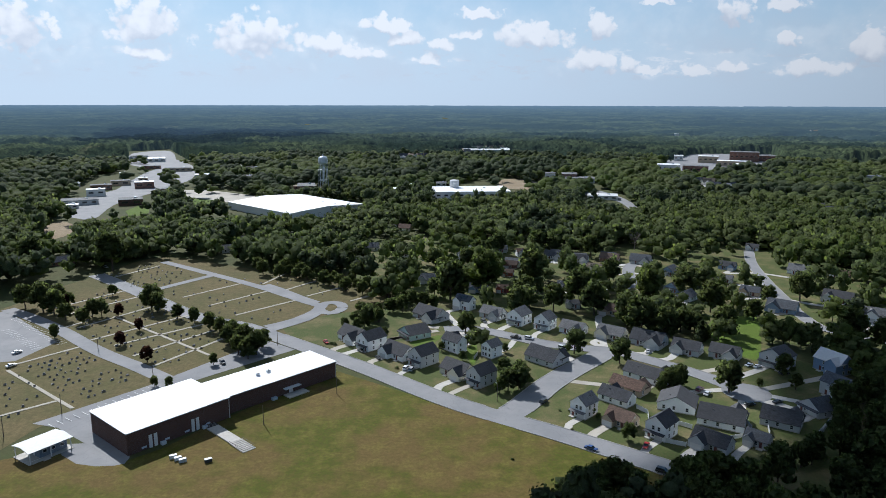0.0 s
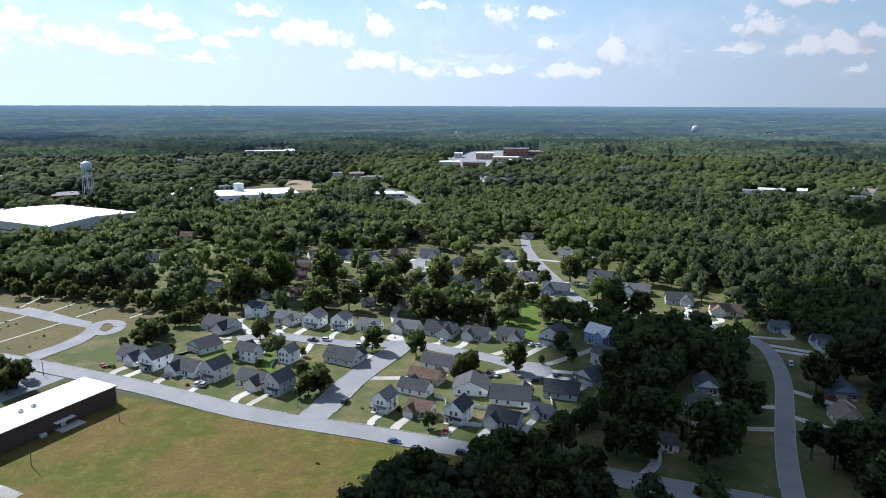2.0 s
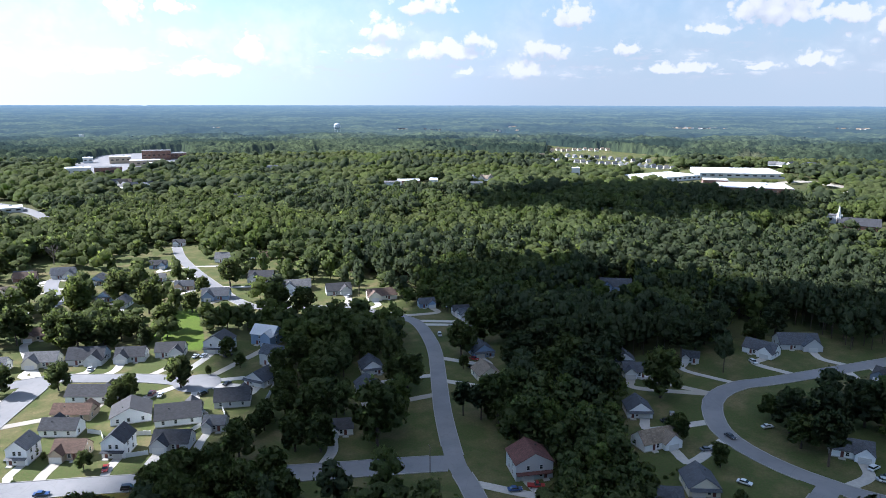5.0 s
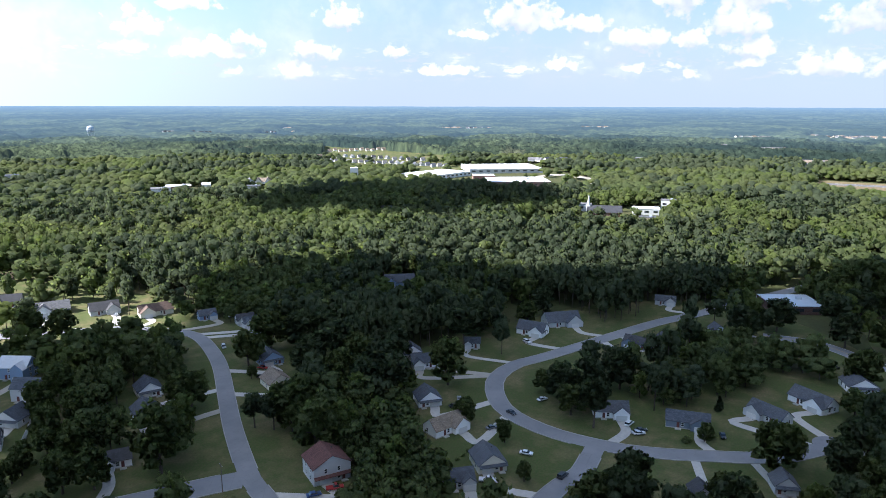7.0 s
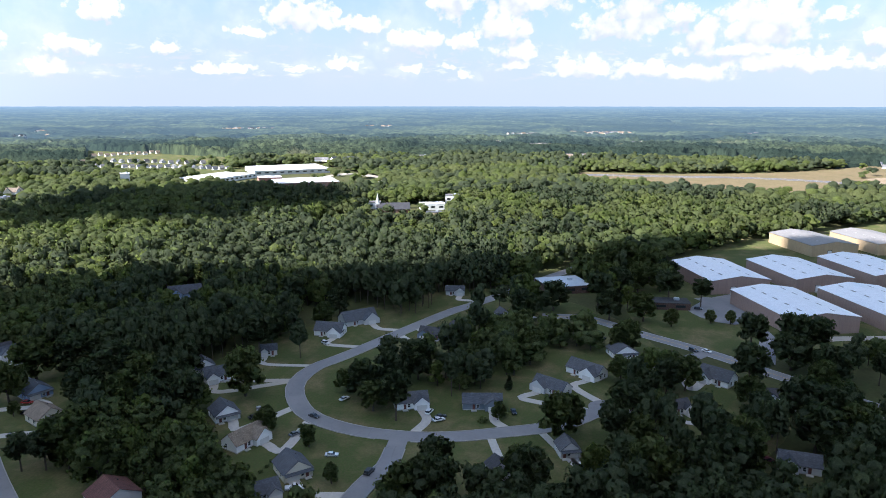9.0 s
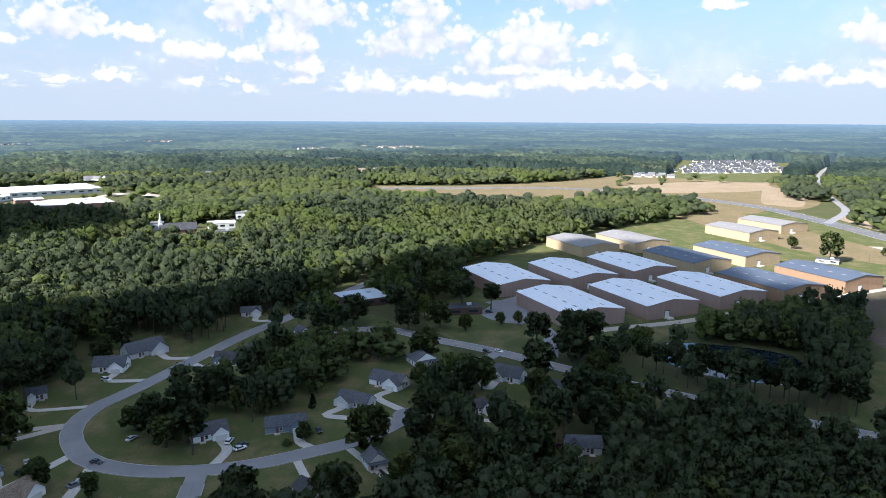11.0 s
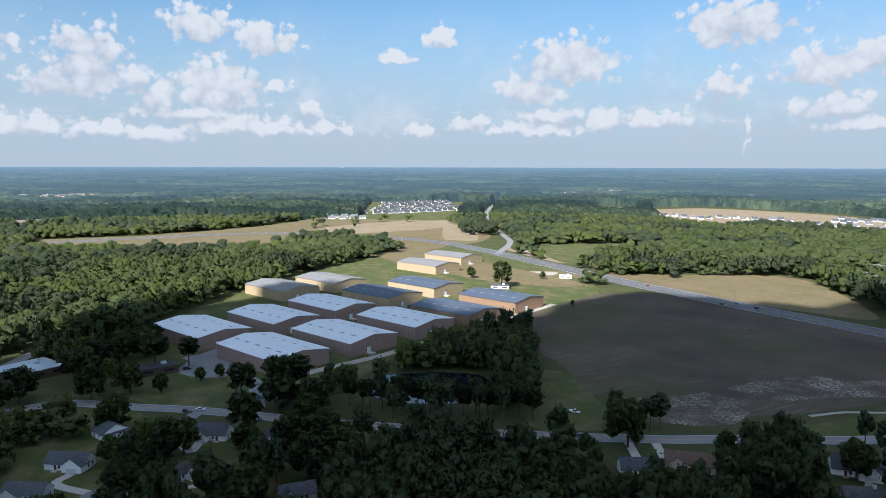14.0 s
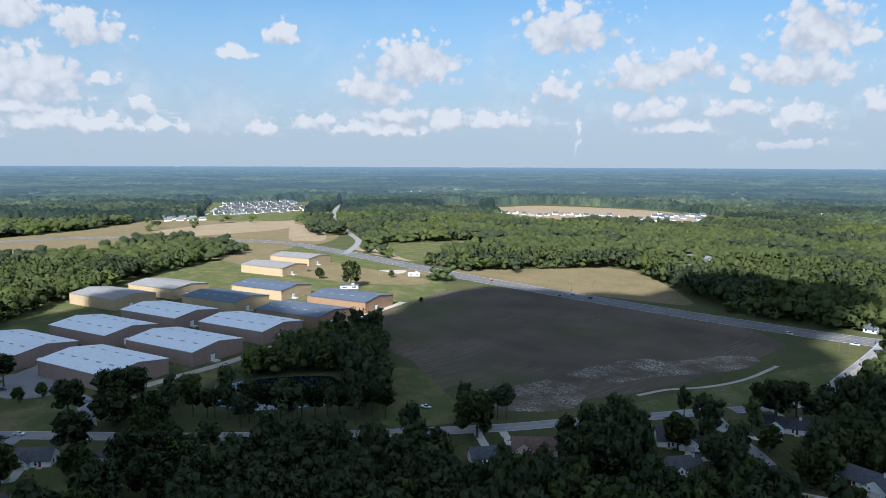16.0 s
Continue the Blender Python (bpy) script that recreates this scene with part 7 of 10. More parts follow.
small_house(1547, -766, -86, 9, 9, 2, "grey", "charcoal")
small_house(1557, -795, -87, 9, 9, 2, "cream", "charcoal")
small_house(1539, -805, -173, 9, 9, 2, "grey", "charcoal")
small_house(1538, -823, -173, 9, 9, 2, "grey", "slate")
small_house(1542, -846, -89, 9, 9, 2, "grey", "slate")
small_house(1534, -864, -89, 9, 9, 2, "cream", "charcoal")
small_house(1546, -894, -90, 9, 9, 2, "grey", "slate")
small_house(1556, -923, -91, 9, 9, 2, "grey", "slate")
small_house(1529, -930, -91, 9, 9, 2, "grey", "slate")
small_house(1554, -970, -92, 9, 9, 2, "grey", "charcoal")
small_house(1554, -986, -92, 9, 9, 2, "cream", "charcoal")
small_house(1550, -1012, -93, 9, 9, 2, "cream", "charcoal")
small_house(1635, -825, -172, 9, 9, 2, "grey", "charcoal")
small_house(1624, -840, -172, 9, 9, 2, "cream", "charcoal")
small_house(1636, -870, -173, 9, 9, 2, "grey", "slate")
small_house(1624, -884, -89, 9, 9, 2, "grey", "charcoal")
small_house(1633, -912, -174, 9, 9, 2, "cream", "charcoal")
small_house(1611, -924, -175, 9, 9, 2, "cream", "charcoal")
small_house(1618, -946, -175, 9, 9, 2, "grey", "slate")
small_house(1640, -987, -91, 9, 9, 2, "cream", "slate")
small_house(1630, -1003, -177, 9, 9, 2, "grey", "charcoal")
small_house(1626, -1021, -177, 9, 9, 2, "grey", "charcoal")
small_house(1628, -1053, -93, 9, 9, 2, "cream", "charcoal")
small_house(1697, -862, -172, 9, 9, 2, "grey", "charcoal")
small_house(1717, -901, -88, 12, 9, 2, "grey", "charcoal")
small_house(1704, -920, -173, 12, 9, 2, "grey", "charcoal")
small_house(1719, -950, -174, 12, 9, 2, "cream", "charcoal")
small_house(1719, -976, -90, 12, 9, 2, "cream", "slate")
small_house(1729, -1000, -90, 12, 9, 2, "grey", "charcoal")
small_house(1730, -1024, -91, 12, 9, 2, "grey", "charcoal")
small_house(1723, -1050, -176, 12, 9, 2, "grey", "charcoal")
small_house(1712, -1070, -177, 12, 9, 2, "grey", "charcoal")
small_house(1732, -1104, -93, 12, 9, 2, "grey", "charcoal")
small_house(1794, -931, -172, 12, 9, 2, "grey", "slate")
small_house(1823, -966, -88, 12, 9, 2, "grey", "slate")
small_house(1815, -987, -89, 12, 9, 2, "grey", "charcoal")
small_house(1835, -1024, -89, 12, 9, 2, "cream", "charcoal")
small_house(1797, -1030, -90, 12, 9, 2, "cream", "charcoal")
small_house(1810, -1062, -90, 12, 9, 2, "grey", "charcoal")
small_house(1815, -1094, -91, 12, 9, 2, "cream", "charcoal")
small_house(1810, -1119, -177, 12, 9, 2, "grey", "charcoal")
small_house(1842, -1161, -177, 12, 9, 2, "grey", "charcoal")
small_house(1938, -1014, -88, 12, 9, 2, "cream", "slate")
small_house(1902, -1024, -88, 12, 9, 2, "grey", "charcoal")
small_house(1918, -1059, -89, 12, 9, 2, "grey", "charcoal")
small_house(1904, -1079, -175, 12, 9, 2, "grey", "slate")
small_house(1912, -1106, -175, 12, 9, 2, "grey", "charcoal")
small_house(1947, -1154, -91, 12, 9, 2, "grey", "charcoal")
small_house(1958, -1196, -176, 12, 9, 2, "grey", "charcoal")
small_house(1918, -1198, -92, 12, 9, 2, "grey", "slate")
small_house(2055, -1094, -88, 12, 9, 2, "grey", "charcoal")
small_house(2075, -1136, -89, 12, 9, 2, "cream", "charcoal")
small_house(2071, -1163, -89, 12, 9, 2, "grey", "slate")
small_house(2063, -1183, -175, 12, 9, 2, "cream", "slate")
small_house(2091, -1226, -175, 12, 9, 2, "cream", "charcoal")
small_house(2035, -1230, -91, 12, 9, 2, "grey", "charcoal")
small_house(2051, -1266, -177, 12, 9, 2, "grey", "charcoal")
small_house(2208, -1074, -138, 15, 9, 2, "brick", "grey")
small_house(2160, -1070, -118, 15, 9, 2, "brick", "grey")
small_house(2175, -1170, -100, 15, 9, 2, "brick", "brown")
small_house(2124, -1174, -134, 15, 9, 2, "white", "slate")
small_house(2000, -1397, -113, 15, 9, 2, "white", "brown")
small_house(1934, -1389, -144, 15, 9, 2, "cream", "slate")
small_house(1942, -1542, -105, 15, 9, 2, "white", "slate")
small_house(1886, -1529, -113, 15, 9, 2, "cream", "brown")
small_house(1910, -1582, -160, 15, 9, 2, "cream", "brown")
small_house(1891, -1605, -104, 15, 9, 2, "white", "brown")
small_house(1871, -1628, -159, 15, 9, 2, "white", "brown")
small_house(1845, -1657, -123, 15, 9, 2, "white", "brown")
small_house(1812, -1693, -160, 18, 9, 2, "cream", "slate")
small_house(1799, -1707, -157, 18, 9, 2, "cream", "brown")
small_house(1732, -1775, -158, 15, 9, 2, "white", "slate")
small_house(1702, -1804, -157, 15, 9, 2, "cream", "slate")
small_house(1665, -1838, -127, 15, 9, 2, "cream", "grey")
small_house(1635, -1864, -165, 15, 9, 2, "brick", "brown")
small_house(1579, -1912, -169, 15, 9, 2, "white", "grey")
small_house(1381, -1365, -106, 12, 9, 2, "cream", "slate")
small_house(1355, -1365, -114, 9, 9, 2, "brick", "grey")
small_house(1331, -1361, -152, 9, 9, 2, "cream", "grey")
small_house(1342, -1399, -144, 9, 9, 2, "cream", "slate")
small_house(1487, -1380, -162, 12, 9, 2, "brick", "brown")
small_house(1547, -1660, -117, 12, 9, 2, "brick", "grey")
small_house(1162, -1335, -119, 12, 9, 2, "grey", "slate")
small_house(1130, -1328, -190, 12, 9, 2, "grey", "slate")
small_house(1118, -1345, -190, 12, 9, 2, "white", "grey")
small_house(1082, -1332, -121, 12, 9, 2, "grey", "slate")
small_house(1053, -1327, -122, 12, 9, 2, "grey", "grey")
small_house(1024, -1319, -122, 12, 9, 2, "white", "slate")
small_house(1015, -1338, -193, 12, 9, 2, "grey", "slate")
small_house(1032, -1393, -123, 12, 9, 2, "white", "slate")
small_house(998, -1378, -194, 12, 9, 2, "grey", "grey")
small_house(996, -1406, -195, 12, 9, 2, "white", "grey")
small_house(959, -1386, -195, 12, 9, 2, "white", "grey")
small_house(953, -1409, -126, 12, 9, 2, "grey", "slate")
small_house(923, -1395, -197, 12, 9, 2, "grey", "slate")
small_house(930, -1439, -127, 12, 9, 2, "grey", "grey")
small_house(919, -1454, -128, 12, 9, 2, "grey", "slate")
small_house(867, -1405, -198, 12, 9, 2, "white", "grey")
small_house(802, -1393, -130, 12, 9, 2, "grey", "charcoal")
small_house(778, -1374, -130, 12, 9, 2, "white", "grey")
small_house(761, -1368, -131, 12, 9, 2, "white", "charcoal")
small_house(759, -1387, -131, 12, 9, 2, "white", "grey")
small_house(805, -1496, -132, 12, 9, 2, "white", "charcoal")
small_house(766, -1448, -132, 12, 9, 2, "grey", "charcoal")
small_house(740, -1424, -133, 12, 9, 2, "grey", "grey")
small_house(688, -1348, -133, 12, 9, 2, "white", "charcoal")
small_house(750, -1493, -133, 12, 9, 2, "grey", "grey")
small_house(671, -1361, -134, 12, 9, 2, "white", "charcoal")
small_house(677, -1395, -134, 12, 9, 2, "white", "grey")
small_house(707, -1482, -135, 12, 9, 2, "white", "slate")
small_house(658, -1404, -135, 12, 9, 2, "grey", "grey")
small_house(634, -1379, -135, 12, 9, 2, "white", "grey")
small_house(826, -1502, -131, 12, 9, 2, "white", "slate")
small_house(863, -1596, -132, 12, 9, 2, "white", "slate")
small_house(818, -1538, -132, 12, 9, 2, "grey", "slate")
small_house(795, -1521, -132, 12, 9, 2, "white", "slate")
small_house(805, -1567, -133, 12, 9, 2, "white", "slate")
small_house(773, -1531, -133, 12, 9, 2, "white", "slate")
small_house(790, -1591, -134, 12, 9, 2, "grey", "slate")
small_house(776, -1591, -134, 12, 9, 2, "white", "slate")
small_house(751, -1567, -134, 12, 9, 2, "grey", "slate")
small_house(765, -1623, -135, 12, 9, 2, "white", "slate")
small_house(398, -774, -120, 9, 9, 2, "white", "grey")
small_house(385, -763, -144, 9, 9, 2, "white", "grey")
small_house(400, -832, -163, 12, 9, 2, "white", "grey")
small_house(380, -815, -186, 9, 9, 2, "white", "grey")
small_house(385, -839, -140, 9, 9, 2, "white", "grey")
small_house(411, -833, -149, 12, 9, 2, "white", "grey")
small_house(158, -644, -149, 9, 9, 1, "grey", "slate")
small_house(148, -640, -187, 9, 9, 1, "tan", "slate")
small_house(138, -573, -189, 9, 9, 1, "grey", "slate")
small_house(392, -765, -135, 9, 9, 2, "white", "slate")
small_house(368, -746, -136, 9, 9, 2, "white", "slate")
small_house(375, -807, -180, 9, 9, 2, "white", "slate")
small_house(351, -722, -127, 9, 9, 2, "white", "slate")
small_house(-235, 602, 0, 12, 9, 1, "brick", "slate")
small_house(-168, 599, 2, 15, 9, 1, "white", "grey")
small_house(-175, 562, 21, 12, 9, 1, "grey", "grey")
small_house(-289, 515, 41, 18, 9, 1, "brick", "slate")
small_house(-322, 514, 28, 15, 9, 1, "grey", "grey")
small_house(-94, 608, 29, 12, 9, 1, "grey", "brown")
small_house(-86, 548, -2, 12, 9, 1, "grey", "slate")
small_house(-59, 571, 2, 12, 9, 1, "cream", "slate")
small_house(-32, 546, -7, 12, 9, 1, "cream", "brown")
small_house(28, 576, -18, 9, 9, 1, "white", "grey")
small_house(18, 538, 12, 12, 9, 1, "grey", "grey")
small_house(49, 574, -26, 9, 9, 1, "brick", "slate")
small_house(65, 549, 10, 12, 9, 1, "white", "brown")
small_house(89, 545, -25, 15, 9, 1, "brick", "grey")
small_house(107, 531, -17, 9, 9, 1, "cream", "grey")
small_house(-59, 512, 12, 12, 9, 1, "brick", "slate")
small_house(53, 513, -31, 12, 9, 1, "cream", "slate")
small_house(-36, 663, -17, 12, 9, 1, "cream", "brown")
small_house(-125, 617, 17, 15, 9, 1, "white", "grey")
small_house(-87, 699, 20, 9, 9, 1, "grey", "slate")
small_house(-51, 684, 15, 9, 9, 1, "white", "brown")
small_house(130, 535, -33, 12, 9, 1, "white", "slate")
small_house(153, 528, -31, 15, 9, 1, "grey", "slate")
small_house(441, 789, -31, 9, 9, 1, "white", "slate")
small_house(304, 873, -24, 9, 9, 1, "grey", "grey")
small_house(366, 851, -48, 9, 9, 1, "grey", "slate")
small_house(442, 815, -19, 12, 9, 1, "grey", "grey")
small_house(561, 586, -44, 9, 9, 1, "white", "slate")
small_house(613, 605, -45, 9, 9, 1, "white", "slate")
small_house(461, 662, -35, 9, 9, 1, "white", "slate")
small_house(1477, 1404, -46, 15, 9, 1, "white", "slate")
small_house(2480, -33, -72, 18, 9, 2, "cream", "grey")
small_house(2478, -111, -93, 18, 9, 2, "cream", "slate")
small_house(2475, -161, -113, 18, 9, 2, "grey", "slate")
small_house(2471, -208, -85, 18, 9, 2, "white", "slate")
small_house(2465, -269, -101, 18, 9, 2, "grey", "slate")
small_house(2461, -305, -91, 18, 9, 2, "white", "grey")
small_house(2457, -339, -106, 18, 9, 2, "grey", "grey")
small_house(2149, -280, -97, 18, 9, 2, "white", "grey")
small_house(2065, -240, -100, 18, 9, 2, "white", "slate")
small_house(1659, -293, -93, 15, 9, 2, "white", "grey")
small_house(1652, -322, -110, 15, 9, 2, "white", "slate")
small_house(1630, -342, -105, 15, 9, 2, "white", "slate")
small_house(1623, -389, -89, 15, 9, 2, "white", "grey")
small_house(1610, -411, -106, 15, 9, 2, "white", "grey")
small_house(1526, -626, -132, 15, 9, 2, "white", "slate")
small_house(1489, -635, -101, 15, 9, 2, "white", "slate")
small_house(1486, -658, -111, 15, 9, 2, "grey", "grey")
small_house(1467, -674, -133, 15, 9, 2, "white", "grey")
small_house(1495, -21, -72, 12, 9, 2, "grey", "grey")
small_house(1464, -52, -93, 12, 9, 2, "white", "slate")
small_house(1524, -94, -90, 12, 9, 2, "cream", "slate")
small_house(1494, -145, -95, 12, 9, 2, "white", "grey")
small_house(1908, -1584, -136, 18, 9, 2, "brick", "brown")
small_house(1889, -1607, -104, 18, 9, 2, "white", "grey")
small_house(1857, -1644, -160, 18, 9, 2, "brick", "slate")
small_house(1812, -1693, -108, 18, 9, 2, "brick", "grey")
small_house(1799, -1707, -104, 18, 9, 2, "grey", "slate")
small_house(1732, -1775, -157, 18, 9, 2, "grey", "slate")
small_house(1705, -1801, -117, 18, 9, 2, "white", "slate")
small_house(1670, -1833, -155, 18, 9, 2, "brick", "grey")
small_house(1643, -1858, -152, 18, 9, 2, "brick", "slate")
small_house(1574, -1916, -153, 18, 9, 2, "white", "grey")
small_house(1471, -1997, -128, 18, 9, 2, "white", "grey")
small_house(1450, -2012, -133, 18, 9, 2, "white", "slate")
small_house(1375, -1358, -112, 15, 9, 2, "grey", "brown")
small_house(1363, -1378, -164, 15, 9, 2, "brick", "slate")
small_house(1352, -1398, -130, 15, 9, 2, "grey", "slate")
flat_building(1982.6, -1404.9, -115, 44.5, 20.0, 9.0, "wall_brick", "roof_brown", "brick building among far trees")
flat_building(1904.9, -1541.9, -119, 59.5, 20.0, 9.0, "wall_brick", "roof_brown", "brick building among far trees")
far_strip(41.57, 43.97, 2.25, 9)
far_strip(44.17, 46.23, 2.45, 7)
far_strip(50.52, 51.39, 2.06, 4)
far_strip(53.14, 57.40, 2.34, 12)
far_strip(63.32, 67.29, 2.08, 14)
far_strip(73.04, 76.63, 1.88, 12)
far_strip(90.76, 91.36, 2.38, 4)
far_strip(92.36, 95.35, 2.38, 14)
far_strip(84.76, 85.74, 3.30, 5)
far_strip(87.32, 89.28, 3.47, 9)
far_strip(90.41, 92.20, 4.38, 7)
far_strip(62.87, 67.76, 2.02, 16)
far_strip(90.74, 94.45, 2.39, 14)
far_strip(95.57, 98.10, 3.21, 9)
far_strip(84.82, 85.91, 3.29, 5)
far_strip(87.86, 90.33, 3.54, 7)
far_strip(-20.12, -19.31, 2.50, 3)
far_strip(-16.62, -15.77, 2.50, 3)
far_strip(1.66, 5.09, 3.82, 8)
far_strip(0.51, 2.22, 4.10, 4)
far_strip(27.27, 29.91, 2.08, 6)
far_strip(131.33, 133.86, 2.39, 10)
far_strip(134.27, 139.07, 2.19, 14)
far_strip(130.05, 131.34, 2.59, 6)
far_strip(156.55, 160.76, 2.41, 10)
far_strip(162.32, 163.39, 3.77, 5)
far_strip(164.79, 166.75, 3.73, 8)
far_strip(-3.26, -1.32, 4.51, 6)
far_strip(42.00, 45.36, 2.33, 9)
far_strip(49.00, 53.92, 2.34, 12)
far_strip(85.55, 88.12, 2.54, 8)
far_strip(91.64, 95.68, 2.46, 10)
far_strip(80.60, 83.03, 2.79, 6)
far_strip(101.79, 105.54, 2.33, 10)
far_strip(70.29, 73.90, 4.71, 6)
far_strip(47.71, 49.45, 6.40, 4)
far_strip(52.18, 53.52, 4.47, 4)
far_strip(20.09, 21.11, 6.29, 3)
far_strip(20.35, 23.11, 6.59, 4)
far_house_rows()
grave_rows([(-193, 304), (-177, 335), (-134, 302), (-142, 278), (-150, 264), (-170, 284)], 52, 5.0, 3.2, 0.55, 1)
grave_rows([(-232, 390), (-219, 440), (-168, 406), (-110, 344), (-129, 306), (-177, 343)], 52, 6.0, 4.0, 0.40, 2)
grave_rows([(-238, 481), (-214, 530), (-164, 487), (-191, 445), (-199, 440)], 52, 6.0, 4.0, 0.35, 3)
grave_rows([(-178, 431), (-158, 476), (-86, 418), (-98, 372), (-132, 386)], 52, 8.0, 5.0, 0.22, 4)
grave_rows([(-166, 493), (-125, 482), (-31, 441), (-62, 419), (-87, 427)], 52, 9.0, 6.0, 0.20, 5)
grave_rows([(-191, 284), (-189, 297), (-156, 264), (-166, 247)], 52, 6.0, 4.0, 0.35, 6)
cross_path((-197.9, 363.0), (-171.3, 407.9), 1.6)
cross_path((-181.0, 343.2), (-143.8, 388.6), 1.6)
cross_path((-165.3, 334.7), (-129.6, 372.2), 1.6)
cross_path((-149.4, 320.1), (-123.3, 359.0), 1.6)
cross_path((-134.6, 306.3), (-113.4, 346.6), 1.6)
cross_path((-219.6, 382.2), (-190.7, 426.5), 1.6)
cross_path((-232.2, 397.1), (-206.3, 440.1), 1.6)
cross_path((-187.9, 383.9), (-113.0, 321.4), 1.6)
cross_path((-206.5, 361.7), (-198.8, 375.2), 1.6)
cross_path((-163.3, 424.0), (-135.2, 460.3), 1.6)
cross_path((-141.0, 405.6), (-112.4, 440.8), 1.6)
cross_path((-119.4, 386.5), (-90.5, 418.5), 1.6)
cross_path((-121.5, 457.3), (-113.4, 484.1), 1.6)
cross_path((-103.7, 440.8), (-87.1, 465.9), 1.6)
cross_path((-86.2, 427.2), (-63.3, 453.8), 1.6)
cross_path((-57.1, 416.1), (-33.2, 444.2), 1.6)
cross_path((-198.5, 301.2), (-148.0, 260.9), 1.6)
cross_path((-230.0, 475.4), (-212.0, 510.6), 1.6)
cross_path((-201.4, 305.9), (-178.1, 337.4), 1.6)
cross_path((-172.6, 253.8), (-158.0, 268.1), 1.6)
park(52.6, 227.5, -125, "sedan", "blue")
park(73.2, 211.9, -124, "suv", "black")
park(72.6, 229.6, -209, "sedan", "red")
park(41.5, 267.3, -35, "suv", "black")
park(-16.7, 303.7, -18, "suv", "white")
park(-14.1, 302.2, -19, "suv", "silver")
park(38.1, 347.2, -116, "pickup", "black")
park(45.0, 345.6, -116, "suv", "white")
park(60.1, 331.0, -123, "van", "white")
park(-59.4, 339.4, -153, "sedan", "red")
park(-30.8, 316.9, -152, "sedan", "black")
park(23.0, 374.1, -154, "suv", "grey")
park(-40.0, 326.7, -144, "sedan", "grey")
park(143.1, 308.4, -57, "sedan", "white")
park(146.2, 306.5, -58, "sedan", "white")
park(154.5, 298.3, -77, "suv", "black")
park(109.7, 279.8, -46, "suv", "maroon")
park(111.4, 275.5, -37, "sedan", "white")
park(101.2, 327.1, -21, "sedan", "white")
park(137.2, 267.3, -64, "sedan", "black")
park(124.7, 264.6, -73, "suv", "black")
park(-207.4, 323.5, -29, "sedan", "white")
park(-199.6, 305.9, -32, "sedan", "white")
park(-103.2, 310.3, -148, "suv", "black")
park(-249.4, 504.1, -131, "sedan", "silver")
park(289.9, 281.8, -85, "suv", "white")
park(235.2, 211.4, -171, "sedan", "red")
park(225.9, 204.4, -183, "sedan", "black")
park(249.7, 233.1, -154, "sedan", "black")
park(248.4, 247.8, -219, "suv", "silver")
park(261.6, 341.9, -59, "sedan", "white")
park(167.8, 218.3, -53, "sedan", "white")
park(136.7, 191.0, -216, "sedan", "grey")
park(158.9, 124.8, -127, "sedan", "blue")
park(165.2, 121.3, -137, "pickup", "red")
park(242.4, 91.5, -204, "sedan", "black")
park(324.9, 115.1, -213, "suv", "white")
park(260.2, 84.8, -120, "sedan", "white")
park(244.7, 115.4, -241, "sedan", "silver")
park(237.9, 114.3, -133, "sedan", "black")
park(226.8, 93.3, -126, "sedan", "grey")
park(214.0, 74.9, -171, "sedan", "white")
park(191.5, 80.0, -158, "pickup", "white")
park(188.2, 76.2, -172, "sedan", "white")
park(205.0, 59.0, -103, "suv", "black")
park(253.6, 47.8, -103, "suv", "white")
park(247.4, 43.4, -153, "sedan", "silver")
park(247.3, 42.8, -146, "sedan", "white")
park(250.2, 42.7, -147, "sedan", "black")
park(259.2, 14.9, -254, "sedan", "black")
park(325.4, -40.1, -190, "van", "white")
park(354.4, -24.5, -119, "pickup", "black")
park(344.4, -68.1, -229, "suv", "black")
park(419.9, -83.8, -194, "suv", "black")
park(311.7, -19.9, -237, "suv", "white")
park(258.6, -58.3, -126, "sedan", "black")
park(245.6, -228.5, -247, "pickup", "white")
park(234.8, -73.3, -148, "suv", "maroon")
park(220.4, -210.2, -215, "suv", "grey")
park(476.8, -538.3, 89, "sedan", "red")
park(377.8, -520.5, 90, "sedan", "black")
park(372.9, -534.0, 89, "sedan", "blue")
park(351.2, -530.1, 90, "suv", "black")
park(177.3, -521.4, 77, "suv", "white")
park(135.1, -521.1, 90, "pickup", "white")
park(111.9, -484.6, -180, "sedan", "grey")
park(236.1, -179.0, -215, "sedan", "grey")
park(344.5, -74.3, -225, "sedan", "white")
fence([(78, 262), (81, 257), (80, 252)])
fence([(88, 249), (94, 244)])
fence([(117, 254), (116, 243)])
fence([(141, 240), (150, 251)])
fence([(79, 234), (87, 230)])
fence([(104, 235), (110, 237)])
fence([(121, 239), (123, 245)])
fence([(15, 316), (17, 322)])
fence([(139, 239), (151, 252)])
fence([(136, -305), (125, -304)])
pond()
for x, y, rot, kind, k in STONES[:290]:
    st = new("headstone", headstone(kind))
    st.matrix_basis = pose(x, y, 0.03, 0, 0, rot) @ Matrix.Diagonal((k, k, k, 1))
    tagged(st, "dark polished headstone in dry grass" if kind == 1 else ("wide grey granite headstone in dry grass" if kind == 2 else "grey rounded headstone in dry grass"), "headstone", "cemetery headstones")

# ---- trees ----
ICO_BM = bmesh.new()
bmesh.ops.create_icosphere(ICO_BM, subdivisions=1, radius=1.0)
ICO_V = np.array([v.co[:] for v in ICO_BM.verts])
ICO_F = np.array([[v.index for v in f.verts] for f in ICO_BM.faces])
ICO_BM.free()
ICO2_BM = bmesh.new()
bmesh.ops.create_icosphere(ICO2_BM, subdivisions=2, radius=1.0)
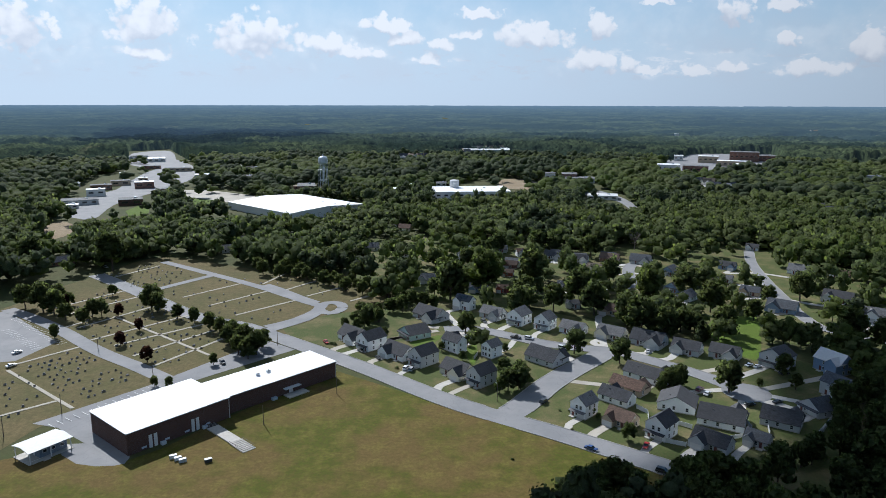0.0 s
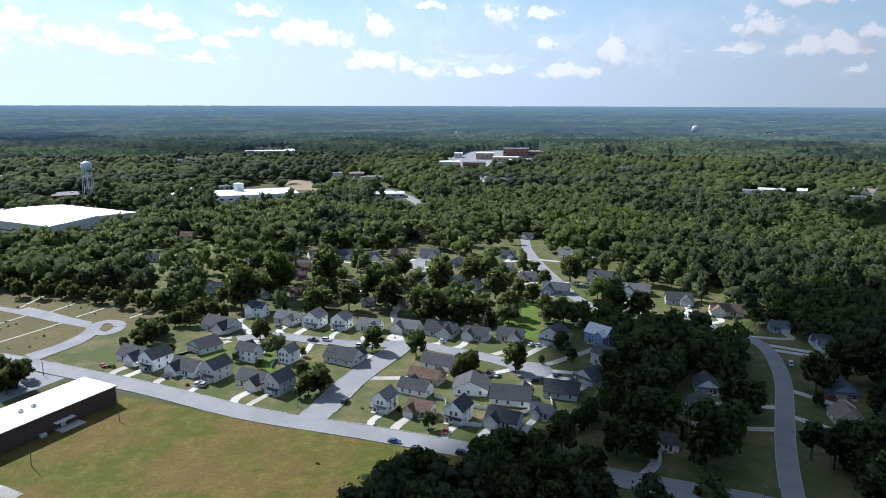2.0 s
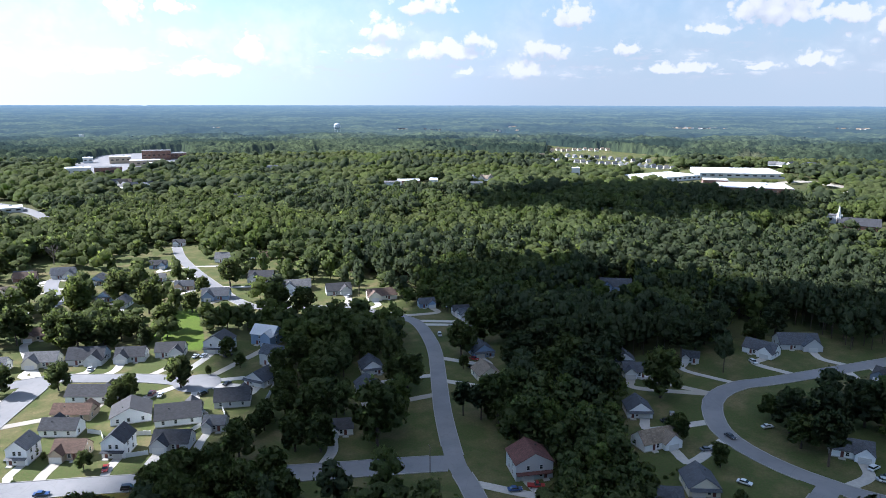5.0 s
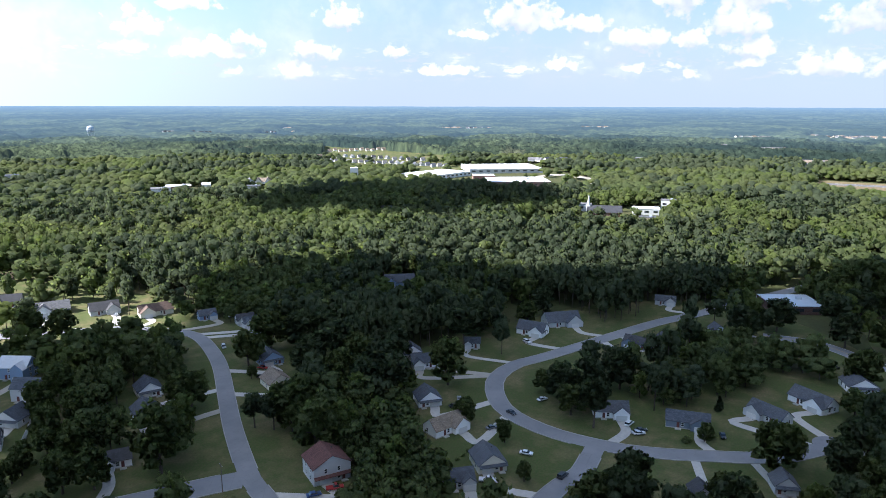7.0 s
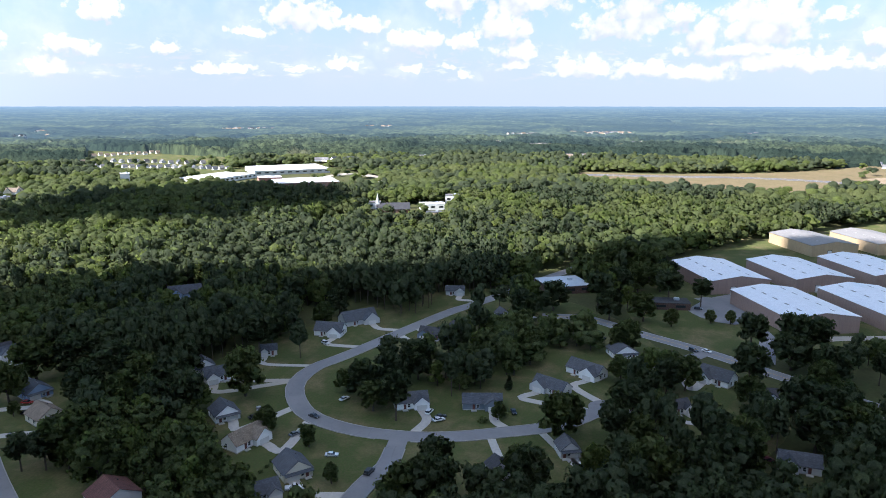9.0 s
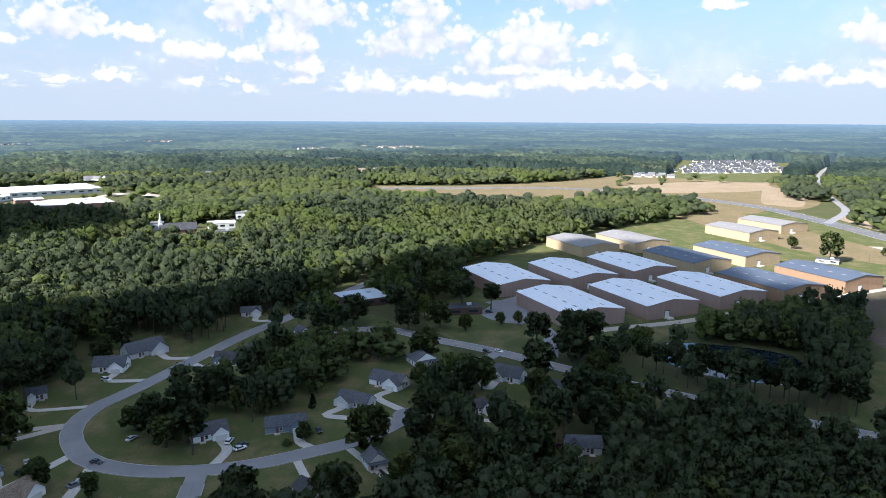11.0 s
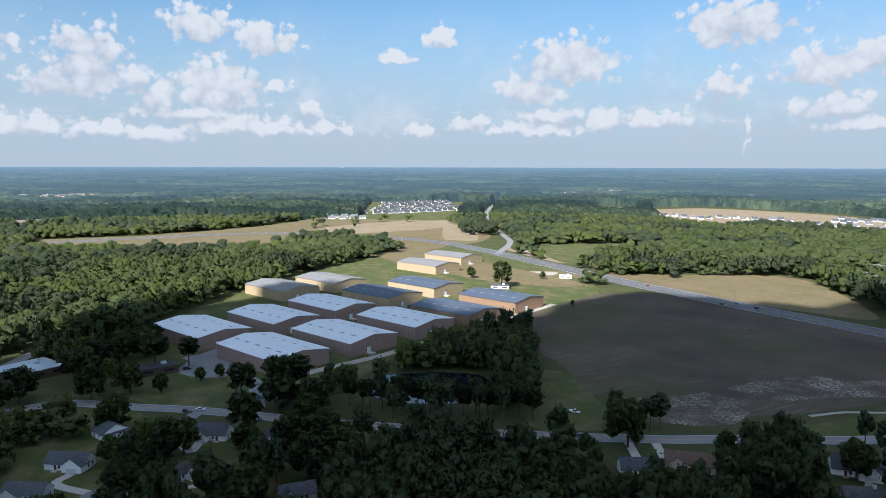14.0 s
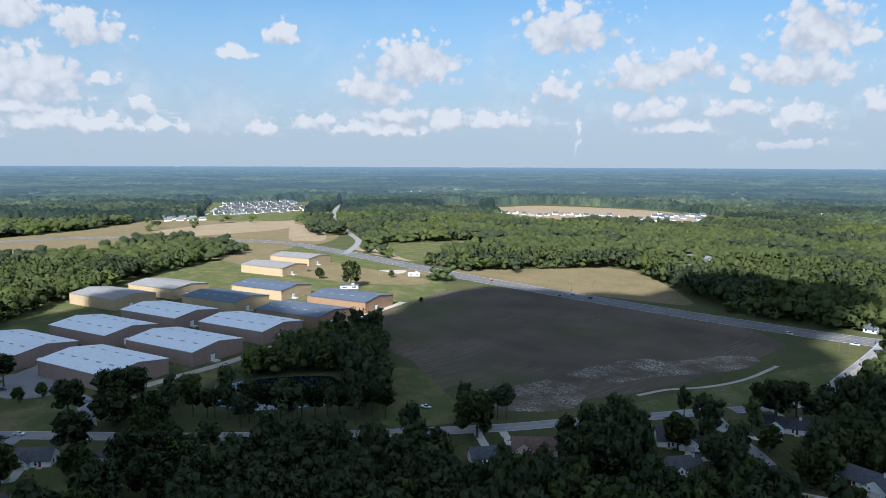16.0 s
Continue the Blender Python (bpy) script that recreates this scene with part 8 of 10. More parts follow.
ICO2_V = np.array([v.co[:] for v in ICO2_BM.verts])
ICO2_F = np.array([[v.index for v in f.verts] for f in ICO2_BM.faces])
ICO2_BM.free()


def leaf_cards(rng, centre, radius, count, size):
    """Small leaf sprays lying on a lobe, as triangle pairs, with the directions they face."""
    n = rng.normal(size=(count, 3))
    n /= np.linalg.norm(n, axis=1)[:, None]
    n[:, 2] = np.abs(n[:, 2]) * 0.7 + n[:, 2] * 0.3
    p = centre + n * np.asarray(radius) * rng.uniform(0.84, 1.2, (count, 1))
    tilt = n + rng.normal(size=(count, 3)) * 0.45
    tilt /= np.linalg.norm(tilt, axis=1)[:, None]
    u = np.cross(tilt, rng.normal(size=(count, 3)))
    u /= np.linalg.norm(u, axis=1)[:, None]
    w = np.cross(tilt, u)
    s = size * rng.uniform(0.55, 1.3, (count, 1))
    v = np.stack([p - u * s, p + w * s * 0.7, p + u * s, p - w * s * 0.8], 1).reshape(-1, 3)
    i = np.arange(count)[:, None] * 4
    f = np.concatenate([i + np.array([[0, 1, 2]]), i + np.array([[0, 2, 3]])])
    return v, f, np.repeat(n + rng.normal(size=(count, 3)) * 0.22, 4, 0)


UP = np.array([0.0, 0.0, 0.8])        # leaves lie rather flat


def crown_arrays(rng, kind, lobes, cards, size, ball=(ICO_V, ICO_F)):
    """A crown for a tree 12 m high and 5 m in radius: heaps of leaves over an uneven dome, then scaled to one."""
    bv, bf = ball
    vs, fs, ns, off = [], [], [], 0
    mid = np.array([0.0, 0.0, 8.6 if kind == "pine" else 6.4])

    def put(v, f, n):
        nonlocal off
        vs.append(v), fs.append(f + off), ns.append(n)
        off += len(v)
    lean = rng.uniform(-0.5, 0.5, 2)
    for k in range(lobes):
        a = k * 2.4 + rng.uniform(-0.6, 0.6)
        if kind == "pine":
            z = 5.6 + 5.9 * (k + rng.uniform(0, 0.9)) / lobes
            reach = 3.3 * math.sqrt(max(0.05, 1 - ((z - 7.6) / 5.2) ** 2)) * rng.uniform(0.55, 1.1)
            r = np.array([1.0, 1.0, 0.68]) * rng.uniform(1.5, 2.2) * (22 / lobes) ** 0.4
        elif kind == "cedar":
            z = 0.9 + 10.4 * (k + 0.5) / lobes
            reach, r = 0.5, np.array([1.0, 1.0, 0.75]) * (3.6 * (12.6 - z) / 12 + 0.3)
        else:
            t = (k + 0.5) / lobes
            z = 2.6 + 8.2 * (1 - t) ** 0.85
            reach = 3.75 * math.sqrt(max(0.02, 1 - ((z - 5.6) / 5.5) ** 2)) * rng.uniform(0.72, 1.08)
            r = np.array([1.0, 1.0, 0.82]) * rng.uniform(1.5, 2.2) * (20 / lobes) ** 0.4
        c = np.array([math.cos(a) * reach + lean[0], math.sin(a) * reach + lean[1], z])
        v = bv * rng.uniform(0.7, 1.2, (len(bv), 1)) * r * (0.88 if cards else 1.0) + c
        out = (v - mid) / np.array([4.5, 4.5, 4.5])
        put(v, bf, bv * 0.5 + out * 0.6 + UP + rng.normal(size=v.shape) * 0.3)
        if cards:
            v, f, n = leaf_cards(rng, c, r, cards, size)
            out = (v - mid) / np.array([4.5, 4.5, 4.5])
            put(v, f, n * 0.6 + out * 0.6 + UP + rng.normal(size=v.shape) * 0.2)
    if kind == "oak" and lobes > 5:
        v = ICO_V * np.array([2.2, 2.2, 2.6]) * rng.uniform(0.85, 1.05, (len(ICO_V), 1)) + np.array([lean[0], lean[1], 6.2])
        put(v, ICO_F, ICO_V)
    one = np.array([5.0, 5.0, 12.0])
    n = np.concatenate(ns)
    return np.concatenate(vs) / one, np.concatenate(fs), n / np.linalg.norm(n, axis=1)[:, None]


RNG = np.random.default_rng(7)
NEAR = {k: [crown_arrays(RNG, k, {"oak": 24, "pine": 22, "cedar": 9}[k], 50 if k != "cedar" else 90, 0.44) for _ in range(5)] for k in ("oak", "pine", "cedar")}
FULL = {k: [crown_arrays(RNG, k, {"oak": 12, "pine": 11}[k], 22, 0.52) for _ in range(8)] for k in ("oak", "pine")}
MID = {k: [crown_arrays(RNG, k, {"oak": 7, "pine": 7, "cedar": 5}[k], 14, 0.75) for _ in range(8)] for k in ("oak", "pine", "cedar")}
LOW = {k: [crown_arrays(RNG, k, 4, 10, 0.95) for _ in range(10)] for k in ("oak", "pine")}
FAR = {k: [crown_arrays(RNG, k, 3, 0, 0.0) for _ in range(10)] for k in ("oak", "pine")}
TREE_WORDS = dict(oak="broad-leaved tree with a full dark green crown", bright="tree with a light green leafy crown", pine="tall pine with a bare trunk and dark needles", cedar="narrow dark evergreen tree", purple="small tree with purple leaves", dark="tall tree with a full dark green crown")
PLANTED = []


def trunk_bmesh(kind, h, r):
    bm = bmesh.new()
    top = h * (0.93 if kind in ("pine", "cedar") else 0.6)
    bend = 0.03 * h
    p = [(0, 0, -0.3), (bend * 0.4, bend * 0.2, top * 0.35), (bend, -bend * 0.2, top * 0.7), (bend * 0.5, 0, top)]
    rad = [0.03 * h, 0.022 * h, 0.016 * h, 0.005 * h]
    for k in range(3):
        add_cone(bm, p[k], p[k + 1], rad[k], rad[k + 1], 7)
    if kind not in ("pine", "cedar"):
        for k in range(5):
            a = k * 1.3
            add_cone(bm, p[1] if k % 2 else p[2], (math.cos(a) * r * 0.6, math.sin(a) * r * 0.6, h * (0.55 + 0.05 * k)), 0.011 * h, 0.003 * h, 5)
    else:
        for k in range(6):
            a = k * 2.1
            z = h * (0.45 + 0.07 * k)
            add_cone(bm, (0, 0, z), (math.cos(a) * r * 0.7, math.sin(a) * r * 0.7, z + 0.4), 0.006 * h, 0.002 * h, 5)
    return bm


TREE_TEMPLATE = {}


def tree(x, y, h, r, kind="oak"):
    """A tree that stands by itself: trunk with limbs, and a crown."""
    shape = kind if kind in ("pine", "cedar") else "oak"
    var = int(abs(x * 7 + y * 3)) % 5
    key = (kind, var)
    if key not in TREE_TEMPLATE:
        v, f, n = NEAR[shape][var]
        v = v * np.array([5.0, 5.0, 12.0])
        me = mesh_from_arrays("crown", v, f, kind if kind in ("oak", "bright", "purple", "pine") else "pine", n)
        bm = trunk_bmesh(shape, 12.0, 5.0)
        mt = bpy.data.meshes.new("trunk")
        bm.to_mesh(mt), bm.free()
        mt.materials.append(MAT["bark"])
        TREE_TEMPLATE[key] = (me, mt)
    me, mt = TREE_TEMPLATE[key]
    t = new("tree")
    t.matrix_basis = Matrix.Translation((x, y, 0)) @ Matrix.Rotation((x * 1.7 + y) % 6.283, 4, "Z") @ Matrix.Diagonal((r / 5, r / 5, h / 12, 1))
    tagged(t, TREE_WORDS[kind], "tree", "trees")
    for nm, d in (("trunk", mt), ("crown", me)):
        o = new(nm, d)
        o.parent = t
    PLANTED.append((x, y, r))
    return t


def bush(x, y, r, kind="oak"):
    v, f, n = MID["oak"][int(abs(x + y)) % 6]
    key = ("bush", kind, int(abs(x + y)) % 6)
    if key not in TREE_TEMPLATE:
        TREE_TEMPLATE[key] = mesh_from_arrays("bush", (v - np.array([0, 0, 0.25])) * np.array([1, 1, 1.6]), f, kind, n)
    o = new("bush", TREE_TEMPLATE[key])
    o.matrix_basis = Matrix.Translation((x, y, 0)) @ Matrix.Diagonal((r, r, r, 1))
    tagged(o, "low rounded green garden bush beside a house" if kind != "purple" else "low purple bush in grass", "bush", "garden bushes")


def bare_tree(x, y, h):
    t = thing("bare_tree", pose(x, y, 0), "dead leafless tree with grey branches", "tree")
    rng = random.Random(3)
    bm = bmesh.new()
    add_cone(bm, (0, 0, -0.3), (0.2, 0, h * 0.5), 0.4, 0.25, 8)
    part("trunk", bm, "dead_wood", t)
    for k in range(14):
        b = bmesh.new()
        a, z = k * 2.4, h * (0.25 + 0.035 * k * 0.7)
        p = Vector((0.1, 0, min(z, h * 0.5)))
        q = p + Vector((math.cos(a) * h * 0.2, math.sin(a) * h * 0.2, h * 0.25))
        add_cone(b, p, q, 0.16, 0.08, 5)
        for j in range(4):
            e = q + Vector((math.cos(a + j - 1.5) * h * 0.13, math.sin(a + j - 1.5) * h * 0.13, h * rng.uniform(0.08, 0.22)))
            add_cone(b, q, e, 0.07, 0.02, 4)
            for i in range(3):
                add_cone(b, q.lerp(e, 0.6), e + Vector((rng.uniform(-1, 1), rng.uniform(-1, 1), rng.uniform(0.2, 1.2))), 0.03, 0.012, 3)
        part("branch", b, "dead_wood", t)


tree(12.2, 353.9, 12.7, 4.9)
tree(-41.3, 367.7, 12.0, 4.6)
tree(-37.2, 384.6, 8.5, 3.2)
tree(-46.3, 361.5, 6.8, 2.5)
tree(-52.9, 364.6, 5.8, 2.1)
tree(27.9, 296.3, 9.1, 3.5)
tree(34.2, 290.1, 9.7, 3.7)
tree(32.6, 280.2, 6.6, 2.4)
tree(24.2, 277.5, 7.0, 2.6, "bright")
tree(-23.7, 393.0, 10.9, 4.2)
tree(-18.2, 403.5, 11.2, 4.3)
tree(-11.2, 400.9, 11.1, 4.3)
tree(-5.0, 397.6, 9.5, 3.6)
tree(9.4, 315.0, 5.2, 1.8)
tree(12.6, 336.0, 5.5, 1.9)
tree(30.8, 326.1, 5.0, 1.8)
tree(-30.4, 345.6, 7.2, 2.7)
tree(-0.4, 327.8, 5.1, 1.8)
tree(-29.1, 394.7, 8.7, 3.3)
tree(-10.7, 355.5, 4.1, 1.4)
tree(64.4, 324.6, 13.2, 5.1)
tree(83.4, 311.8, 12.7, 4.9)
tree(121.3, 277.7, 15.0, 5.8)
tree(97.3, 281.7, 10.2, 3.9)
tree(103.0, 284.7, 10.2, 3.9)
tree(92.7, 278.0, 7.5, 2.8)
tree(67.5, 234.7, 7.2, 2.7)
tree(151.4, 281.2, 7.6, 2.8)
tree(153.8, 297.5, 10.6, 4.1)
tree(136.9, 283.8, 4.3, 1.4)
tree(58.4, 255.9, 4.5, 1.5)
tree(134.3, 348.4, 9.8, 3.7, "cedar")
tree(60.1, 250.9, 3.5, 1.1)
tree(132.3, 227.0, 7.8, 2.9)
tree(99.1, 280.0, 9.2, 3.5)
tree(113.4, 215.8, 9.7, 3.7)
tree(27.1, 436.4, 29.3, 10.8, "bright")
tree(57.4, 445.3, 27.7, 10.3)
tree(51.5, 422.7, 15.8, 6.1)
tree(82.1, 402.1, 26.0, 9.7)
tree(87.5, 387.8, 21.1, 8.0)
tree(125.0, 409.1, 23.3, 8.8, "bright")
tree(115.0, 345.9, 19.9, 7.6)
tree(105.1, 353.0, 22.2, 8.4)
tree(101.2, 367.7, 20.5, 7.8)
tree(65.2, 395.7, 17.9, 6.9)
tree(43.2, 390.1, 17.2, 6.6)
tree(4.7, 418.8, 27.1, 10.1)
tree(221.4, 417.8, 19.2, 7.3)
tree(151.4, 357.8, 15.7, 6.0)
tree(175.5, 378.6, 13.2, 5.1)
tree(199.3, 413.4, 11.9, 4.6)
tree(132.5, 342.1, 12.7, 4.9, "cedar")
tree(45.2, 556.6, 17.9, 6.9)
tree(88.5, 551.5, 16.3, 6.3)
tree(117.7, 544.8, 19.0, 7.3)
tree(75.6, 552.6, 20.7, 7.9)
tree(112.8, 459.7, 18.3, 7.0)
tree(153.6, 431.4, 19.6, 7.5)
tree(157.2, 394.3, 19.6, 7.5)
tree(-211.5, 376.3, 10.5, 4.0)
tree(-198.8, 370.0, 9.3, 3.6)
tree(-199.6, 382.4, 11.2, 4.3)
tree(-194.2, 382.5, 11.2, 4.3)
tree(-224.9, 405.6, 8.5, 3.2)
tree(-172.1, 397.7, 16.2, 6.3)
tree(-165.5, 390.5, 13.1, 5.1)
tree(-149.6, 378.7, 9.5, 3.6)
tree(-137.6, 371.8, 9.4, 3.6)
tree(-124.9, 359.1, 10.6, 4.1)
tree(-116.3, 351.0, 10.4, 4.0)
tree(-107.8, 342.4, 11.6, 4.5)
tree(-99.0, 332.1, 12.7, 4.9)
tree(-90.3, 322.0, 13.3, 5.1)
tree(-90.0, 333.5, 9.9, 3.8)
tree(-92.8, 316.2, 11.3, 4.3)
tree(-162.7, 358.7, 7.1, 2.6, "purple")
tree(-162.0, 334.8, 7.6, 2.9, "purple")
tree(-139.3, 312.3, 8.1, 3.0, "purple")
tree(-185.6, 384.6, 7.6, 2.8, "purple")
tree(-226.1, 403.5, 7.9, 3.0, "purple")
tree(-201.3, 345.6, 7.9, 2.9)
tree(-124.0, 283.0, 5.1, 1.8)
tree(-116.8, 281.2, 5.5, 2.0)
tree(-106.9, 308.9, 5.9, 2.1)
tree(-208.8, 427.6, 7.7, 2.9)
tree(-301.1, 502.4, 24.4, 9.2)
tree(-239.7, 494.3, 29.8, 10.9)
tree(-235.6, 413.3, 12.0, 4.6)
tree(-107.9, 336.3, 11.0, 4.2)
tree(-99.2, 322.7, 10.6, 4.1)
tree(427.3, -86.5, 16.8, 6.5, "pine")
tree(344.8, -94.9, 20.4, 7.8, "pine")
tree(336.1, -111.3, 23.7, 8.9, "pine")
tree(393.3, -85.5, 8.0, 3.0)
tree(393.4, -96.3, 8.1, 3.1)
tree(383.2, -63.0, 10.7, 4.1)
tree(328.0, -125.7, 12.1, 4.7)
tree(337.9, -36.4, 16.5, 6.3)
tree(296.2, -48.6, 16.6, 6.4)
tree(237.5, -30.0, 6.9, 2.6)
tree(549.4, -410.8, 27.0, 10.0)
tree(610.8, -415.7, 12.6, 4.8)
tree(566.9, -477.3, 8.4, 3.2)
tree(442.7, -406.6, 5.4, 1.9)
tree(617.6, -582.9, 14.0, 5.4)
tree(189.6, 259.4, 23.8, 9.0)
tree(128.0, 221.4, 8.1, 3.0)
tree(139.7, 208.9, 16.7, 6.4)
tree(208.7, 338.1, 20.1, 7.7)
tree(218.6, 328.8, 17.7, 6.8)
tree(147.4, 178.3, 24.8, 9.3)
tree(187.3, 205.9, 17.6, 6.8)
tree(234.5, 219.1, 18.3, 7.0)
tree(223.5, 207.5, 6.5, 2.4)
tree(218.6, 306.3, 9.9, 3.8)
tree(257.2, 126.9, 21.6, 8.2)
tree(218.9, 85.0, 8.9, 3.4)
tree(227.1, 104.2, 11.0, 4.2)
tree(196.7, 69.3, 7.2, 2.7)
tree(300.3, 139.4, 21.5, 8.2, "pine")
tree(350.7, 124.6, 15.0, 5.8)
tree(238.6, -3.3, 18.5, 7.1)
tree(204.2, -32.0, 21.3, 8.1)
tree(208.1, 9.9, 12.7, 4.9)
tree(209.3, -14.2, 14.1, 5.4, "bright")
tree(212.2, -31.5, 14.1, 5.4, "bright")
tree(293.3, -55.8, 16.7, 6.4)
tree(254.6, -80.2, 13.7, 5.3)
tree(337.9, -34.4, 16.9, 6.5)
tree(226.5, -62.7, 19.6, 7.5)
tree(281.4, -114.4, 13.6, 5.2)
tree(296.6, -111.0, 16.4, 6.3)
tree(245.2, -6.1, 16.4, 6.3)
tree(252.1, 20.5, 7.8, 2.9)
tree(282.5, 18.3, 7.0, 2.6, "cedar")
tree(202.1, -219.2, 22.0, 8.4)
tree(132.9, -211.6, 21.8, 8.3, "pine")
tree(113.5, -324.7, 22.8, 8.6, "pine")
tree(111.9, -344.4, 18.8, 7.2, "pine")
tree(87.8, -345.8, 13.3, 5.1, "pine")
tree(80.0, -344.3, 17.4, 6.7, "pine")
tree(133.5, -270.5, 16.7, 6.4)
tree(100.9, -247.4, 18.1, 7.0, "pine")
tree(105.8, -296.6, 12.4, 4.8)
tree(82.0, -273.7, 14.7, 5.7)
tree(47.2, 195.5, 12.3, 4.7)
tree(55.0, 198.6, 12.7, 4.9)
tree(58.7, 190.9, 12.4, 4.8)
tree(64.2, 184.0, 13.1, 5.1)
tree(75.4, 198.6, 13.3, 5.1)
tree(83.2, 198.2, 15.4, 5.9)
tree(106.0, 181.2, 14.3, 5.5)
tree(74.5, 182.5, 16.0, 6.2)
tree(84.3, 179.1, 17.1, 6.6)
tree(93.1, 173.7, 17.1, 6.6)
tree(99.7, 164.5, 15.0, 5.8)
tree(72.8, 166.5, 16.6, 6.4)
tree(82.4, 160.6, 16.6, 6.4)
tree(-136.4, 501.5, 9.5, 4.1)
tree(-127.8, 483.7, 11.3, 5.0)
tree(-129.2, 505.2, 9.0, 3.9)
tree(-122.9, 495.8, 7.4, 3.2)
tree(-114.4, 476.6, 10.1, 4.4)
tree(-113.3, 489.0, 11.0, 4.9)
tree(-108.4, 484.3, 7.7, 3.3)
tree(-102.0, 472.7, 7.7, 3.3)
tree(-99.4, 478.9, 10.9, 4.8)
tree(-93.6, 469.0, 9.7, 4.3)
tree(-89.1, 465.0, 6.9, 2.9)
tree(-86.9, 474.4, 8.7, 3.8)
tree(-80.1, 456.8, 10.7, 4.7)
tree(-75.7, 452.2, 8.4, 3.7)
tree(-74.6, 469.0, 6.9, 2.9)
tree(-68.1, 450.8, 9.3, 4.1)
tree(-62.8, 439.4, 10.1, 4.5)
tree(-61.7, 458.1, 7.6, 3.3)
tree(-56.6, 446.9, 7.1, 3.0)
tree(-51.2, 431.8, 9.8, 4.3)
tree(-49.0, 444.4, 9.5, 4.2)
tree(-44.9, 439.1, 6.7, 2.8)
tree(-40.3, 428.3, 7.7, 3.3)
tree(-37.3, 434.3, 10.2, 4.5)
tree(-33.2, 427.0, 8.3, 3.6)
tree(-29.5, 423.4, 6.3, 2.7)
tree(-46.1, 383.1, 9.5, 4.2)
tree(-41.0, 380.0, 9.5, 4.1)
tree(-35.6, 374.0, 8.7, 3.8)
tree(-48.7, 372.5, 6.7, 2.8)
tree(-42.6, 365.3, 7.2, 3.1)
tree(-30.8, 393.7, 8.4, 3.6)
tree(-26.2, 405.3, 8.6, 3.7)
tree(-22.6, 414.2, 8.0, 3.5)
tree(-54.4, 367.9, 4.7, 1.9)
tree(42.7, 194.8, 12.1, 4.5)
tree(51.6, 199.6, 12.4, 4.6)
tree(56.3, 193.9, 13.0, 4.8)
tree(45.6, 184.3, 13.3, 4.9)
tree(56.7, 182.9, 13.2, 4.9)
tree(75.9, 191.3, 15.6, 5.8)
tree(86.1, 196.0, 15.9, 5.9)
tree(92.4, 190.5, 16.4, 6.1)
tree(106.8, 202.8, 14.5, 5.3)
tree(76.4, 179.2, 15.5, 5.7)
tree(85.5, 177.9, 15.4, 5.7)
tree(125.4, 217.6, 11.4, 4.2)
tree(155.0, 254.1, 15.4, 5.7)
tree(145.6, 233.3, 14.2, 5.3)
tree(168.1, 256.1, 17.9, 6.6)
tree(156.3, 232.9, 16.4, 6.1)
tree(28.0, 279.8, 10.4, 4.4)
tree(33.3, 280.9, 11.5, 4.9)
tree(101.6, 371.2, 11.7, 5.0)
tree(104.8, 361.2, 11.5, 4.9)
tree(114.1, 365.6, 12.5, 5.3)
tree(119.0, 356.5, 13.1, 5.5)
tree(127.6, 358.2, 13.3, 5.6)
tree(135.1, 358.0, 11.9, 5.0)
tree(134.4, 344.6, 8.8, 3.7)
tree(-5.3, 502.3, 16.7, 7.0)
tree(0.6, 444.1, 14.9, 6.3)
tree(8.5, 468.9, 14.3, 6.0)
tree(-5.2, 427.4, 12.9, 5.4)
tree(9.2, 424.0, 11.6, 4.9)
tree(18.2, 508.2, 15.6, 6.6)
tree(28.5, 536.9, 16.6, 7.0)
tree(40.2, 550.6, 15.3, 6.5)
tree(124.3, 195.8, 14.6, 5.9)
tree(139.7, 210.0, 14.6, 5.9)
tree(137.1, 221.4, 11.5, 4.6)
tree(130.5, 189.0, 14.9, 6.0)
tree(120.8, 215.7, 9.5, 3.8)
tree(486.6, -34.5, 23.4, 10.2)
tree(500.6, -49.0, 26.1, 11.2)
tree(486.7, -63.0, 25.2, 10.8)
tree(456.4, -52.5, 20.0, 8.8)
tree(458.8, -67.0, 20.0, 8.8)
tree(454.6, -38.2, 16.6, 7.3)
tree(156.1, 184.8, 17.0, 8.0)
tree(144.0, 213.3, 14.0, 6.5)
tree(128.7, 221.5, 8.0, 2.4, "cedar")
tree(188.9, 213.2, 15.0, 6.0)
tree(155.3, 248.5, 9.0, 4.0, "bright")
tree(187.1, 173.5, 13.0, 4.5, "pine")
tree(189.1, 166.0, 14.0, 5.0, "pine")
tree(190.2, 158.1, 14.0, 5.0)
tree(313.3, -140.0, 14.8, 4.5, "pine")
tree(308.0, -144.6, 13.3, 4.0, "pine")
tree(303.8, -146.5, 14.3, 4.3, "pine")
tree(298.2, -150.5, 15.4, 4.6, "pine")
tree(296.9, -158.0, 16.2, 4.9, "pine")
tree(293.3, -159.9, 17.3, 5.2, "pine")
tree(287.8, -164.4, 16.4, 4.9, "pine")
tree(284.8, -167.3, 16.0, 4.8, "pine")
tree(285.7, -175.2, 17.3, 5.2, "pine")
tree(276.4, -176.6, 17.4, 5.2, "pine")
tree(270.6, -180.3, 15.0, 4.5, "pine")
tree(269.8, -186.8, 17.7, 5.3, "pine")
tree(268.1, -192.8, 13.7, 4.1, "pine")
tree(259.8, -191.1, 15.2, 4.6, "pine")
tree(259.4, -199.5, 15.5, 4.7, "pine")
tree(255.6, -202.8, 15.9, 4.8, "pine")
tree(247.7, -204.4, 16.4, 4.9, "pine")
tree(196.9, 6.5, 18.5, 7.2, "dark")
tree(288.7, -47.3, 16.7, 6.5, "dark")
tree(257.5, -30.1, 18.5, 8.1, "dark")
